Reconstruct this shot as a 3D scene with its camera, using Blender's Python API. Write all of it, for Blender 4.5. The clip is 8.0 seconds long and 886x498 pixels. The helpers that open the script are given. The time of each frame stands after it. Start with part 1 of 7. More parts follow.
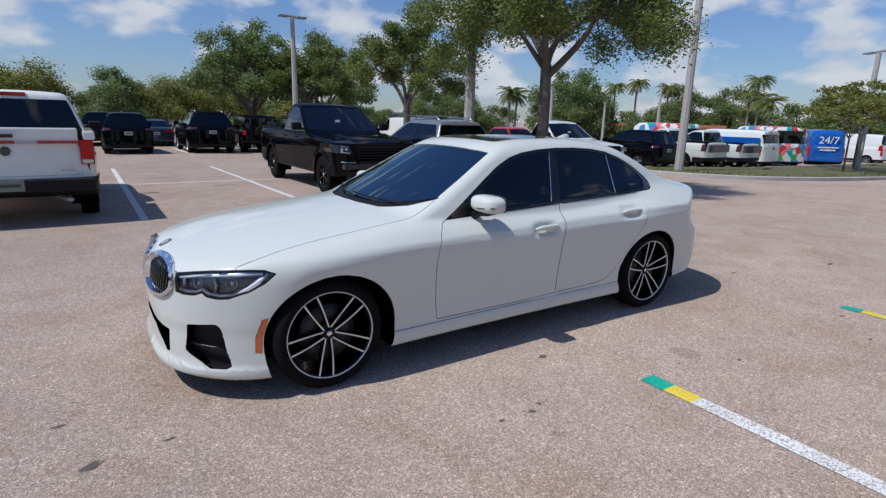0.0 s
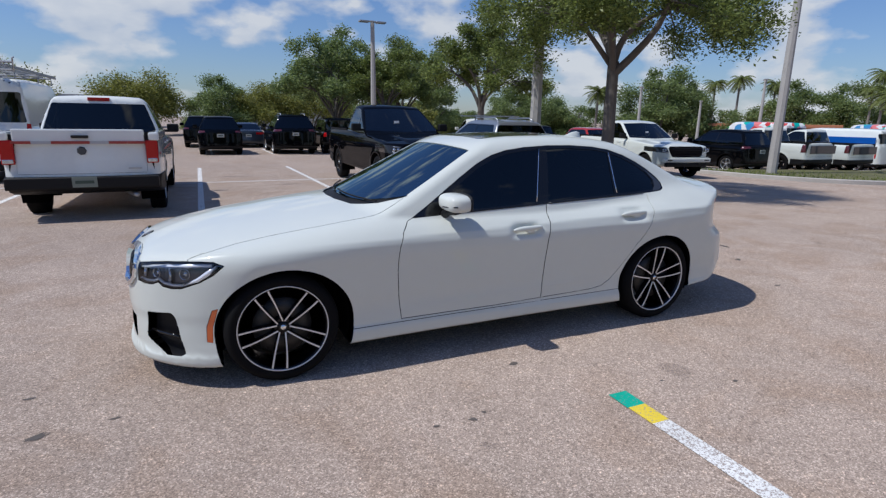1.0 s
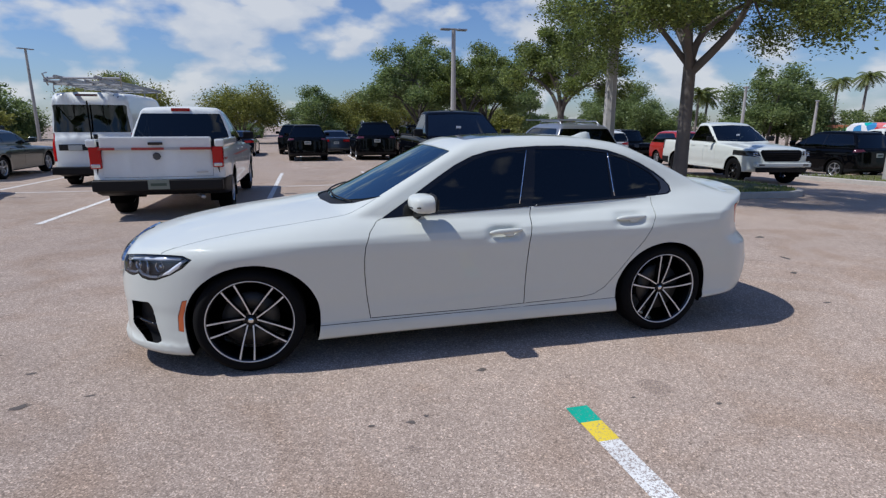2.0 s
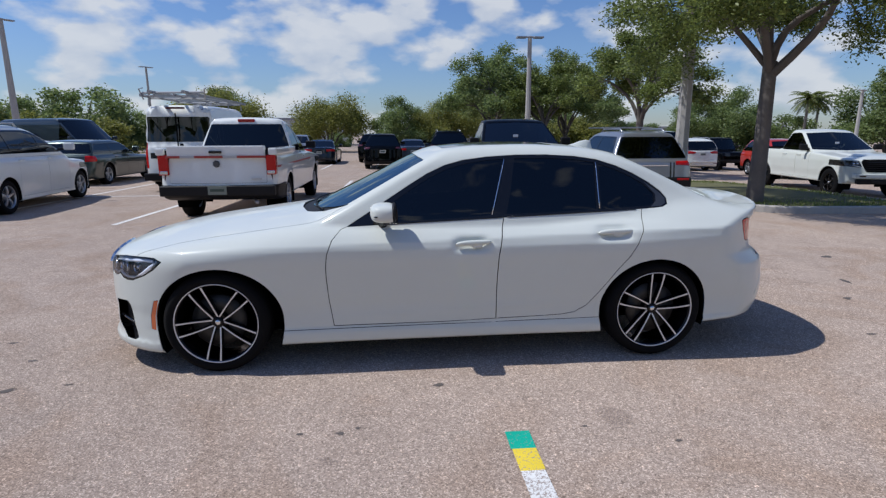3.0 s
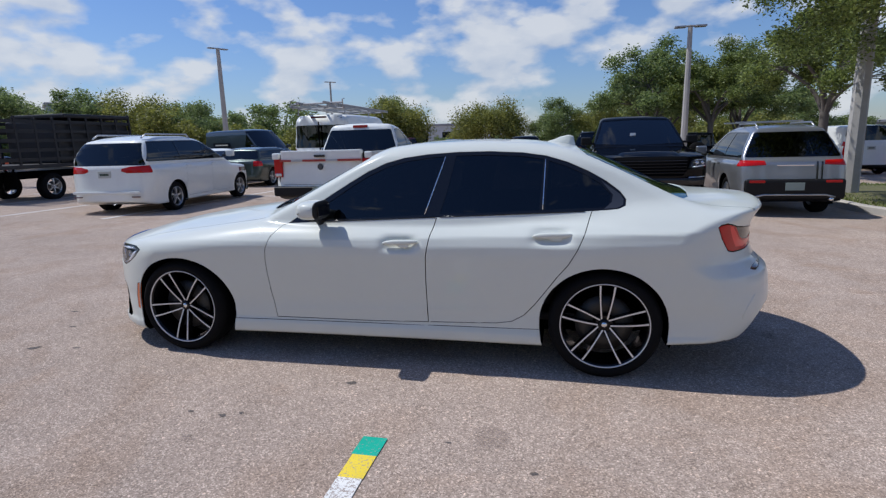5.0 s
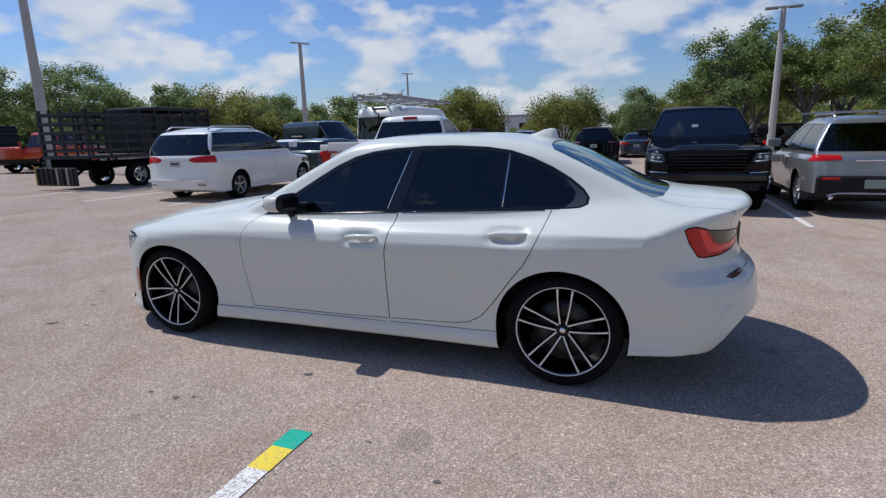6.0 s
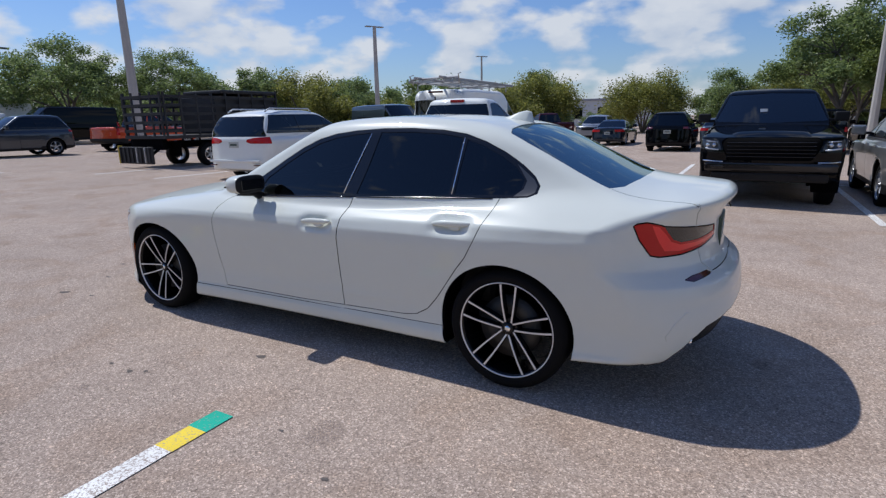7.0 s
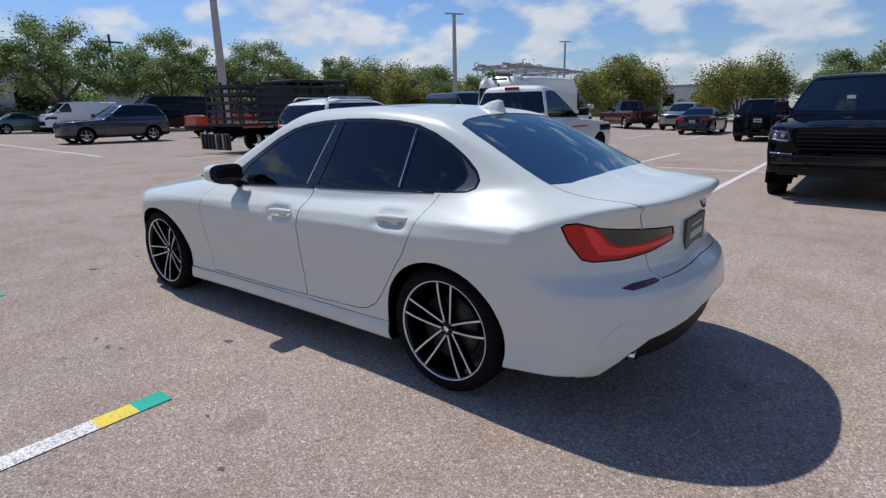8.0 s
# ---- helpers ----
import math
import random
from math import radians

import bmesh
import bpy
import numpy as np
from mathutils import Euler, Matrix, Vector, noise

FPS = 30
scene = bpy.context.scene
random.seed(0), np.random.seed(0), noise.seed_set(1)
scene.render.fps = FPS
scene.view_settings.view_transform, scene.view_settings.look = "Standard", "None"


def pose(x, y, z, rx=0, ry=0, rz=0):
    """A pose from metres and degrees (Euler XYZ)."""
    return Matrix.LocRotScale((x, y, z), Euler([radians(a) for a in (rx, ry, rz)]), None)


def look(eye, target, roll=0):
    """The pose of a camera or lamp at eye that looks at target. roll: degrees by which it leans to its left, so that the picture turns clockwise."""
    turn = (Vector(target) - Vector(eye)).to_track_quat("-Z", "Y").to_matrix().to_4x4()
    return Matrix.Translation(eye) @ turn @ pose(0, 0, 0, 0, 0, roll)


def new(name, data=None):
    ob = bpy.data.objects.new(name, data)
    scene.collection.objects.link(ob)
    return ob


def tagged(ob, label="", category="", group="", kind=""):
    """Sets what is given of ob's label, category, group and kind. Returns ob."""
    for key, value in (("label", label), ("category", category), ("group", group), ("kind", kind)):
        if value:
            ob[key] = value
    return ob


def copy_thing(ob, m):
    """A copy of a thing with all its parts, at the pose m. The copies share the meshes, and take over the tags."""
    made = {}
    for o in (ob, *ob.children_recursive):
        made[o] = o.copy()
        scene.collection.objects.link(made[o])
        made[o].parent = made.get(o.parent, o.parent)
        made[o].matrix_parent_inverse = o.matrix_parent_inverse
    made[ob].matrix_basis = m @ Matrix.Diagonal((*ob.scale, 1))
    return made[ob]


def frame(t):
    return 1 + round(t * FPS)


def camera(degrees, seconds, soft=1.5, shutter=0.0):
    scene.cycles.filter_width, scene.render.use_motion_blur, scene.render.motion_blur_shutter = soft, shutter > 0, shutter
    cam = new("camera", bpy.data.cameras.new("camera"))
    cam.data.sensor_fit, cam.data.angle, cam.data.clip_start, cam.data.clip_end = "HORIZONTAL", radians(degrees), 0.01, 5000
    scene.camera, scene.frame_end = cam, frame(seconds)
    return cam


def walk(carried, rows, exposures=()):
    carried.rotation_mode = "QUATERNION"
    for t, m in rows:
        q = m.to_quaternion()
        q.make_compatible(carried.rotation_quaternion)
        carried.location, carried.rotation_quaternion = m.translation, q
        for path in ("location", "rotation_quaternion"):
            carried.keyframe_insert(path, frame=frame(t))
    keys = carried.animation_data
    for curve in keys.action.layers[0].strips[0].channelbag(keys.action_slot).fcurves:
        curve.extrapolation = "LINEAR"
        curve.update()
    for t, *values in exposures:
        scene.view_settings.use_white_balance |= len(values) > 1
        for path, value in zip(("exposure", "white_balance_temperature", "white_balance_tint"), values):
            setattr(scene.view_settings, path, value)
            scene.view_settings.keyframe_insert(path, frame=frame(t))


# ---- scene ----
cam = camera(78.7, 8.0, 1.3)
PATH = [
    (0, (-2.491, -3.608, 1.54), (-1.42, -1.985, 1.074), 1.4),
    (0.5, (-2.144, -3.781, 1.503), (-1.201, -2.079, 1.042), 1.3),
    (1, (-1.789, -3.907, 1.521), (-0.995, -2.132, 1.055), 0.9),
    (1.5, (-1.427, -4.048, 1.491), (-0.792, -2.208, 1.031), 0.4),
    (3, (-0.294, -4.188, 1.487), (-0.121, -2.24, 1.071), -0.2),
    (3.5, (0.095, -4.213, 1.452), (0.11, -2.254, 1.052), -0.4),
    (4, (0.466, -4.187, 1.466), (0.326, -2.232, 1.069), -0.8),
    (4.5, (0.832, -4.104, 1.429), (0.539, -2.165, 1.036), -1.3),
    (6, (1.851, -3.732, 1.424), (1.141, -1.909, 1.005), -1.5),
    (6.5, (2.154, -3.51, 1.384), (1.316, -1.748, 0.945), -1.4),
    (7, (2.433, -3.296, 1.398), (1.481, -1.6, 0.93), -1.1),
    (7.5, (2.72, -3.063, 1.376), (1.647, -1.449, 0.882), -1.2),
    (8, (2.971, -2.814, 1.397), (1.777, -1.291, 0.893), -1.2),
]
walk(cam, [(t, look(eye, target, roll)) for t, eye, target, roll in PATH], exposures=[(0.0, -0.48, 6080, 10), (3.0, -0.43, 6080, 10), (8.0, -0.39, 6080, 10)])

# ---------------------------------------------------------------- light
SUN_FROM = Vector((-0.635, 0.06, 1.0)).normalized()
world = bpy.data.worlds.new("sky")
scene.world = world
world.use_nodes = True
nt = world.node_tree
nt.nodes.clear()


def nd(tree, kind, operation="", data_type="", blend_type="", feature=""):
    n = tree.nodes.new(kind)
    if operation:
        n.operation = operation
    if data_type:
        n.data_type = data_type
    if blend_type:
        n.blend_type = blend_type
    if feature:
        n.feature = feature
    return n


def math_node(tree, op, a, b=None, c=None, clamp=False):
    n = nd(tree, "ShaderNodeMath", operation=op)
    n.use_clamp = clamp
    for i, v in enumerate((a, b, c)):
        if v is None:
            continue
        if isinstance(v, (int, float)):
            n.inputs[i].default_value = v
        else:
            tree.links.new(v, n.inputs[i])
    return n.outputs[0]


def build_sky():
    """Clear sky with fair-weather clouds lit from above."""
    t, ln = nt, nt.links.new
    out = nd(t, "ShaderNodeOutputWorld")
    back = nd(t, "ShaderNodeBackground")
    sky = nd(t, "ShaderNodeTexSky")
    sky.sky_type, sky.sun_disc = "NISHITA", False
    sky.sun_elevation = math.asin(SUN_FROM.z)
    sky.sun_rotation = math.atan2(SUN_FROM.x, SUN_FROM.y)
    sky.air_density, sky.dust_density, sky.ozone_density = 1.25, 0.3, 1.6
    co = nd(t, "ShaderNodeTexCoord")

    def layer(lift):
        mp = nd(t, "ShaderNodeMapping")
        mp.inputs["Location"].default_value = (3.1, 7.4, lift)
        mp.inputs["Scale"].default_value = (1.0, 1.0, 2.0)
        ln(co.outputs["Generated"], mp.inputs["Vector"])
        puff, bank = nd(t, "ShaderNodeTexNoise"), nd(t, "ShaderNodeTexNoise")
        puff.inputs["Scale"].default_value, puff.inputs["Detail"].default_value, puff.inputs["Roughness"].default_value = 11.5, 7.0, 0.47
        bank.inputs["Scale"].default_value, bank.inputs["Detail"].default_value = 4.8, 3.0
        ln(mp.outputs[0], puff.inputs["Vector"])
        ln(mp.outputs[0], bank.inputs["Vector"])
        return math_node(t, "ADD", math_node(t, "MULTIPLY", puff.outputs[0], 0.62), math_node(t, "MULTIPLY", bank.outputs[0], 0.42))

    high = nd(t, "ShaderNodeSeparateXYZ")
    ln(co.outputs["Generated"], high.inputs[0])
    # cloud fields look closer packed towards the horizon
    pack = math_node(t, "MULTIPLY_ADD", high.outputs[2], -0.20, 0.048)
    dens, above = math_node(t, "ADD", layer(0.0), pack), math_node(t, "ADD", layer(0.06), pack)
    ramp = nd(t, "ShaderNodeValToRGB")
    ramp.color_ramp.elements[0].position, ramp.color_ramp.elements[1].position = CLOUD_FROM, CLOUD_TO
    ln(dens, ramp.inputs[0])
    lit = math_node(t, "MULTIPLY_ADD", math_node(t, "SUBTRACT", dens, above), 3.2, 0.72, clamp=True)
    shade = nd(t, "ShaderNodeMix", data_type="RGBA")
    ln(lit, shade.inputs["Factor"])
    shade.inputs["A"].default_value, shade.inputs["B"].default_value = (0.60, 0.68, 0.82, 1), (1.0, 1.0, 1.0, 1)
    cloud = nd(t, "ShaderNodeVectorMath", operation="SCALE")
    ln(shade.outputs["Result"], cloud.inputs[0])
    cloud.inputs["Scale"].default_value = CLOUD_LIGHT
    mix = nd(t, "ShaderNodeMix", data_type="RGBA")
    ln(math_node(t, "MULTIPLY", ramp.outputs[0], 0.86), mix.inputs["Factor"])
    clear = nd(t, "ShaderNodeVectorMath", operation="MULTIPLY")
    ln(sky.outputs[0], clear.inputs[0])
    clear.inputs[1].default_value = (0.86, 1.05, 1.50)
    ln(clear.outputs[0], mix.inputs["A"])
    ln(cloud.outputs[0], mix.inputs["B"])
    ln(mix.outputs["Result"], back.inputs[0])
    back.inputs[1].default_value = SKY_STRENGTH
    ln(back.outputs[0], out.inputs[0])


CLOUD_FROM, CLOUD_TO, CLOUD_LIGHT, SKY_STRENGTH = 0.512, 0.615, 10.8, 0.087
build_sky()
sun_data = bpy.data.lights.new("sun", "SUN")
sun_data.energy, sun_data.angle, sun_data.color = 5.0, radians(0.6), (1.0, 0.955, 0.89)
sun = new("sun", sun_data)
sun.matrix_world = look((-20, 0, 30), Vector((-20, 0, 30)) - SUN_FROM)

# ---------------------------------------------------------------- materials
def material(name, colour, rough=0.5, metal=0.0, coat=0.0, scale=0.0, vary=0.0, bump=0.0, bump_scale=0.0, spec=0.5, fleck=0.0):
    """A plain surface with two scales of colour variation and a fine relief."""
    m = bpy.data.materials.new(name)
    m.use_nodes = True
    t = m.node_tree
    p = t.nodes["Principled BSDF"]
    p.inputs["Base Color"].default_value = (*colour, 1)
    p.inputs["Roughness"].default_value = rough
    p.inputs["Metallic"].default_value = metal
    p.inputs["Specular IOR Level"].default_value = spec
    p.inputs["Coat Weight"].default_value = coat
    p.inputs["Coat Roughness"].default_value = 0.03
    if scale or bump:
        co = nd(t, "ShaderNodeTexCoord")
    if scale:
        big, small = nd(t, "ShaderNodeTexNoise"), nd(t, "ShaderNodeTexNoise")
        big.inputs["Scale"].default_value, big.inputs["Detail"].default_value = scale, 4.0
        small.inputs["Scale"].default_value, small.inputs["Detail"].default_value = scale * 11, 3.0
        for n in (big, small):
            t.links.new(co.outputs["Object"], n.inputs["Vector"])
        s = math_node(t, "ADD", math_node(t, "MULTIPLY", big.outputs[0], 0.6), math_node(t, "MULTIPLY", small.outputs[0], 0.4))
        gain = math_node(t, "MULTIPLY_ADD", math_node(t, "SUBTRACT", s, 0.5), 2 * vary, 1.0)
        v = nd(t, "ShaderNodeVectorMath", operation="SCALE")
        v.inputs[0].default_value = colour
        t.links.new(gain, v.inputs["Scale"])
        t.links.new(v.outputs[0], p.inputs["Base Color"])
        r = math_node(t, "MULTIPLY_ADD", math_node(t, "SUBTRACT", s, 0.5), vary * 0.8, rough, clamp=True)
        t.links.new(r, p.inputs["Roughness"])
    if bump:
        n = nd(t, "ShaderNodeTexNoise")
        n.inputs["Scale"].default_value, n.inputs["Detail"].default_value = bump_scale, 4.0
        t.links.new(co.outputs["Object"], n.inputs["Vector"])
        b = nd(t, "ShaderNodeBump")
        b.inputs["Strength"].default_value, b.inputs["Distance"].default_value = bump, 0.004
        t.links.new(n.outputs[0], b.inputs["Height"])
        t.links.new(b.outputs[0], p.inputs["Normal"])
    return m


def paint(name, colour, metal=0.0, rough=0.28, dust=0.05):
    """Car paint under clear lacquer, with a little road dust in it."""
    m = material(name, colour, rough, metal, 1.0, 1.3, dust, spec=0.08)
    m.node_tree.nodes["Principled BSDF"].inputs["Coat IOR"].default_value = 1.5
    return m


def glass(name, tint, gloss=1.5, mirror_tint=(1, 1, 1)):
    """A thin tinted pane: what is behind it shows darkened, and the surface mirrors by Fresnel."""
    m = bpy.data.materials.new(name)
    m.use_nodes = True
    t = m.node_tree
    t.nodes.remove(t.nodes["Principled BSDF"])
    clear, shine, mix, fres = nd(t, "ShaderNodeBsdfTransparent"), nd(t, "ShaderNodeBsdfGlossy"), nd(t, "ShaderNodeMixShader"), nd(t, "ShaderNodeFresnel")
    clear.inputs[0].default_value = (*tint, 1)
    shine.inputs["Color"].default_value = (*mirror_tint, 1)
    shine.inputs["Roughness"].default_value = 0.015
    fres.inputs["IOR"].default_value = gloss
    t.links.new(fres.outputs[0], mix.inputs[0])
    t.links.new(clear.outputs[0], mix.inputs[1])
    t.links.new(shine.outputs[0], mix.inputs[2])
    t.links.new(mix.outputs[0], t.nodes["Material Output"].inputs[0])
    return m


def asphalt():
    """Worn light parking-lot asphalt: pale stone chips in a grey-brown binder, with faded patches, dark drips and hairline cracks."""
    m = bpy.data.materials.new("worn_asphalt")
    m.use_nodes = True
    t, ln = m.node_tree, m.node_tree.links.new
    p = t.nodes["Principled BSDF"]
    co = nd(t, "ShaderNodeTexCoord")

    def noise_at(scale, detail=4.0, rough=0.5, dist=0.0):
        n = nd(t, "ShaderNodeTexNoise")
        n.inputs["Scale"].default_value, n.inputs["Detail"].default_value, n.inputs["Roughness"].default_value, n.inputs["Distortion"].default_value = scale, detail, rough, dist
        ln(co.outputs["Object"], n.inputs["Vector"])
        return n.outputs[0]

    def stones(scale, stops):
        """Stone chips of one size, each with a tone of its own."""
        v = nd(t, "ShaderNodeTexVoronoi")
        v.inputs["Scale"].default_value = scale
        ln(co.outputs["Object"], v.inputs["Vector"])
        sp, r = nd(t, "ShaderNodeSeparateColor"), nd(t, "ShaderNodeValToRGB")
        ln(v.outputs["Color"], sp.inputs[0])
        ln(sp.outputs[0], r.inputs[0])
        e = r.color_ramp.elements
        e[0].position, e[0].color = stops[0][0], (*stops[0][1], 1)
        e[1].position, e[1].color = stops[-1][0], (*stops[-1][1], 1)
        for q, c in stops[1:-1]:
            e.new(q).color = (*c, 1)
        return v, r.outputs[0]

    chips, chip_tone = stones(165, ((0.0, (0.238, 0.184, 0.147)), (0.45, (0.382, 0.300, 0.240)), (0.80, (0.465, 0.366, 0.296)), (1.0, (0.70, 0.575, 0.475))))
    gravel, gravel_tone = stones(78, ((0.0, (0.72, 0.71, 0.70)), (0.06, (0.98, 0.98, 0.98)), (0.92, (1.0, 1.0, 1.0)), (1.0, (1.38, 1.36, 1.32))))
    patches = math_node(t, "ADD", math_node(t, "MULTIPLY", noise_at(0.35, 5), 0.5), math_node(t, "MULTIPLY", noise_at(2.6, 6, 0.62), 0.5))
    gain = math_node(t, "MULTIPLY_ADD", math_node(t, "SUBTRACT", patches, 0.5), 0.75, 1.0)
    fine = math_node(t, "MULTIPLY_ADD", math_node(t, "SUBTRACT", noise_at(34, 4, 0.75), 0.5), 0.6, 1.0)
    both = nd(t, "ShaderNodeMix", data_type="RGBA", blend_type="MULTIPLY")
    both.inputs["Factor"].default_value = 1.0
    ln(chip_tone, both.inputs["A"])
    ln(gravel_tone, both.inputs["B"])
    drips = nd(t, "ShaderNodeValToRGB")
    drips.color_ramp.elements[0].position, drips.color_ramp.elements[0].color = 0.70, (1, 1, 1, 1)
    drips.color_ramp.elements[1].position, drips.color_ramp.elements[1].color = 0.76, (0.42, 0.40, 0.38, 1)
    ln(noise_at(2.1, 2.5, 0.55, 0.6), drips.inputs[0])
    cracks = nd(t, "ShaderNodeTexVoronoi", feature="DISTANCE_TO_EDGE")
    cracks.inputs["Scale"].default_value = 0.16
    warp = nd(t, "ShaderNodeVectorMath", operation="ADD")
    wn = nd(t, "ShaderNodeTexNoise")
    wn.inputs["Scale"].default_value, wn.inputs["Detail"].default_value = 0.9, 6
    ln(co.outputs["Object"], wn.inputs["Vector"])
    ln(co.outputs["Object"], warp.inputs[0])
    ln(wn.outputs["Color"], warp.inputs[1])
    ln(warp.outputs[0], cracks.inputs["Vector"])
    crack = math_node(t, "MULTIPLY_ADD", math_node(t, "LESS_THAN", cracks.outputs[0], 0.0007), -0.16, 1.0)
    v = nd(t, "ShaderNodeVectorMath", operation="SCALE")
    brown = nd(t, "ShaderNodeMix", data_type="RGBA", blend_type="MULTIPLY")
    smear = nd(t, "ShaderNodeValToRGB")
    smear.color_ramp.elements[0].position, smear.color_ramp.elements[0].color = 0.47, (1, 1, 1, 1)
    smear.color_ramp.elements[1].position, smear.color_ramp.elements[1].color = 0.66, (0.86, 0.79, 0.72, 1)
    ln(noise_at(1.15, 6, 0.6, 0.8), smear.inputs[0])
    brown.inputs["Factor"].default_value = 0.75
    ln(both.outputs["Result"], brown.inputs["A"])
    ln(smear.outputs[0], brown.inputs["B"])
    ln(brown.outputs["Result"], v.inputs[0])
    ln(math_node(t, "MULTIPLY", math_node(t, "MULTIPLY", gain, fine), crack), v.inputs["Scale"])
    mul = nd(t, "ShaderNodeMix", data_type="RGBA", blend_type="MULTIPLY")
    mul.inputs["Factor"].default_value = 0.4
    ln(v.outputs[0], mul.inputs["A"])
    ln(drips.outputs[0], mul.inputs["B"])
    ln(mul.outputs["Result"], p.inputs["Base Color"])
    p.inputs["Roughness"].default_value = 0.92
    p.inputs["Diffuse Roughness"].default_value = 0.25
    p.inputs["Specular IOR Level"].default_value = 0.25
    b = nd(t, "ShaderNodeBump")
    b.inputs["Strength"].default_value, b.inputs["Distance"].default_value = 0.45, 0.003
    ln(math_node(t, "ADD", math_node(t, "ADD", chips.outputs["Distance"], gravel.outputs["Distance"]), noise_at(60, 3)), b.inputs["Height"])
    ln(b.outputs[0], p.inputs["Normal"])
    return m


def worn_paint(name, colour, hold=(0.41, 0.52)):
    """Road paint that has flaked off the chips here and there."""
    m = bpy.data.materials.new(name)
    m.use_nodes = True
    t, ln = m.node_tree, m.node_tree.links.new
    p = t.nodes["Principled BSDF"]
    co = nd(t, "ShaderNodeTexCoord")
    n, v = nd(t, "ShaderNodeTexNoise"), nd(t, "ShaderNodeTexNoise")
    n.inputs["Scale"].default_value, n.inputs["Detail"].default_value, n.inputs["Roughness"].default_value = 85, 5, 0.7
    v.inputs["Scale"].default_value, v.inputs["Detail"].default_value = 3.0, 4
    for q in (n, v):
        ln(co.outputs["Object"], q.inputs["Vector"])
    ramp = nd(t, "ShaderNodeValToRGB")
    ramp.color_ramp.elements[0].position, ramp.color_ramp.elements[1].position = hold
    ln(n.outputs[0], ramp.inputs[0])
    mix = nd(t, "ShaderNodeMix", data_type="RGBA")
    ln(ramp.outputs[0], mix.inputs["Factor"])
    mix.inputs["A"].default_value = (0.345, 0.284, 0.246, 1)
    tone = nd(t, "ShaderNodeVectorMath", operation="SCALE")
    tone.inputs[0].default_value = colour
    ln(math_node(t, "MULTIPLY_ADD", v.outputs[0], 0.5, 0.75), tone.inputs["Scale"])
    ln(tone.outputs[0], mix.inputs["B"])
    ln(mix.outputs["Result"], p.inputs["Base Color"])
    p.inputs["Roughness"].default_value = 0.8
    b = nd(t, "ShaderNodeBump")
    b.inputs["Strength"].default_value, b.inputs["Distance"].default_value = 0.5, 0.003
    ln(n.outputs[0], b.inputs["Height"])
    ln(b.outputs[0], p.inputs["Normal"])
    return m


def leafy(name, dark, light, trans=0.25):
    """Leaves: each with a tone of its own, and some light through them."""
    m = bpy.data.materials.new(name)
    m.use_nodes = True
    t, ln = m.node_tree, m.node_tree.links.new
    p = t.nodes["Principled BSDF"]
    g = nd(t, "ShaderNodeNewGeometry")
    ramp = nd(t, "ShaderNodeValToRGB")
    ramp.color_ramp.elements[0].color, ramp.color_ramp.elements[1].color = (*dark, 1), (*light, 1)
    ln(g.outputs["Random Per Island"], ramp.inputs[0])
    ln(ramp.outputs[0], p.inputs["Base Color"])
    p.inputs["Roughness"].default_value = 0.5
    tr, mix = nd(t, "ShaderNodeBsdfTranslucent"), nd(t, "ShaderNodeMixShader")
    ln(ramp.outputs[0], tr.inputs[0])
    mix.inputs[0].default_value = trans
    ln(p.outputs[0], mix.inputs[1])
    ln(tr.outputs[0], mix.inputs[2])
    ln(mix.outputs[0], t.nodes["Material Output"].inputs[0])
    return m


WHITE = paint("white_paint", (0.645, 0.67, 0.615), dust=0.03)
WHITE.node_tree.nodes["Principled BSDF"].inputs["Coat Weight"].default_value = 0.65
PLAIN_WHITE = paint("fleet_white_paint", (0.77, 0.79, 0.75), rough=0.4, dust=0.08)
BLACK = paint("black_paint", (0.002, 0.0022, 0.003), dust=0.15)
BLACK.node_tree.nodes["Principled BSDF"].inputs["Coat Weight"].default_value = 0.38
BLACK.node_tree.nodes["Principled BSDF"].inputs["Specular IOR Level"].default_value = 0.0
SILVER = paint("silver_paint", (0.30, 0.31, 0.325), 0.6)
GREY = paint("grey_paint", (0.045, 0.055, 0.070), 0.5)
GREEN = paint("dark_green_paint", (0.045, 0.06, 0.055), 0.5)
PALE_GREEN = paint("pale_green_paint", (0.12, 0.18, 0.14), 0.4)
MAROON = paint("maroon_paint", (0.07, 0.012, 0.012), 0.3)
ORANGE = paint("orange_paint", (0.52, 0.07, 0.02), 0.1)
RED = paint("red_paint", (0.42, 0.03, 0.02), 0.1)
BLUE = paint("dark_blue_paint", (0.006, 0.010, 0.020), 0.3)
SKYBLUE = paint("bright_blue_paint", (0.01, 0.10, 0.42))
DARK_VAN = paint("dark_slate_paint", (0.03, 0.045, 0.06), 0.3)
GLASS_DARK = glass("privacy_glass", (0.040, 0.045, 0.048), 1.58, (0.95, 0.98, 1.0))
# raised gloss and a blue tint put a stronger sky reflection into this glass
GLASS_FRONT = glass("windscreen_glass", (0.12, 0.16, 0.18), 3.3, (0.76, 0.95, 1.0))
GLASS_PARKED = glass("parked_windscreen_glass", (0.10, 0.115, 0.12), 1.6, (0.95, 0.98, 1.0))
LENS = glass("lamp_lens", (0.95, 0.96, 0.97), 1.45)
TRIM = material("gloss_black_trim", (0.006, 0.006, 0.007), 0.15, 0, 0.55, spec=0.3)
SAIL = material("dark_grey_gloss_trim", (0.035, 0.037, 0.042), 0.3, 0, 0.8)
PLASTIC = material("black_plastic", (0.009, 0.009, 0.010), 0.55, 0, 0, 30, 0.2, 0.2, 400, spec=0.25)
DARK = material("dark_cavity", (0.004, 0.004, 0.0045), 0.95, spec=0.05)
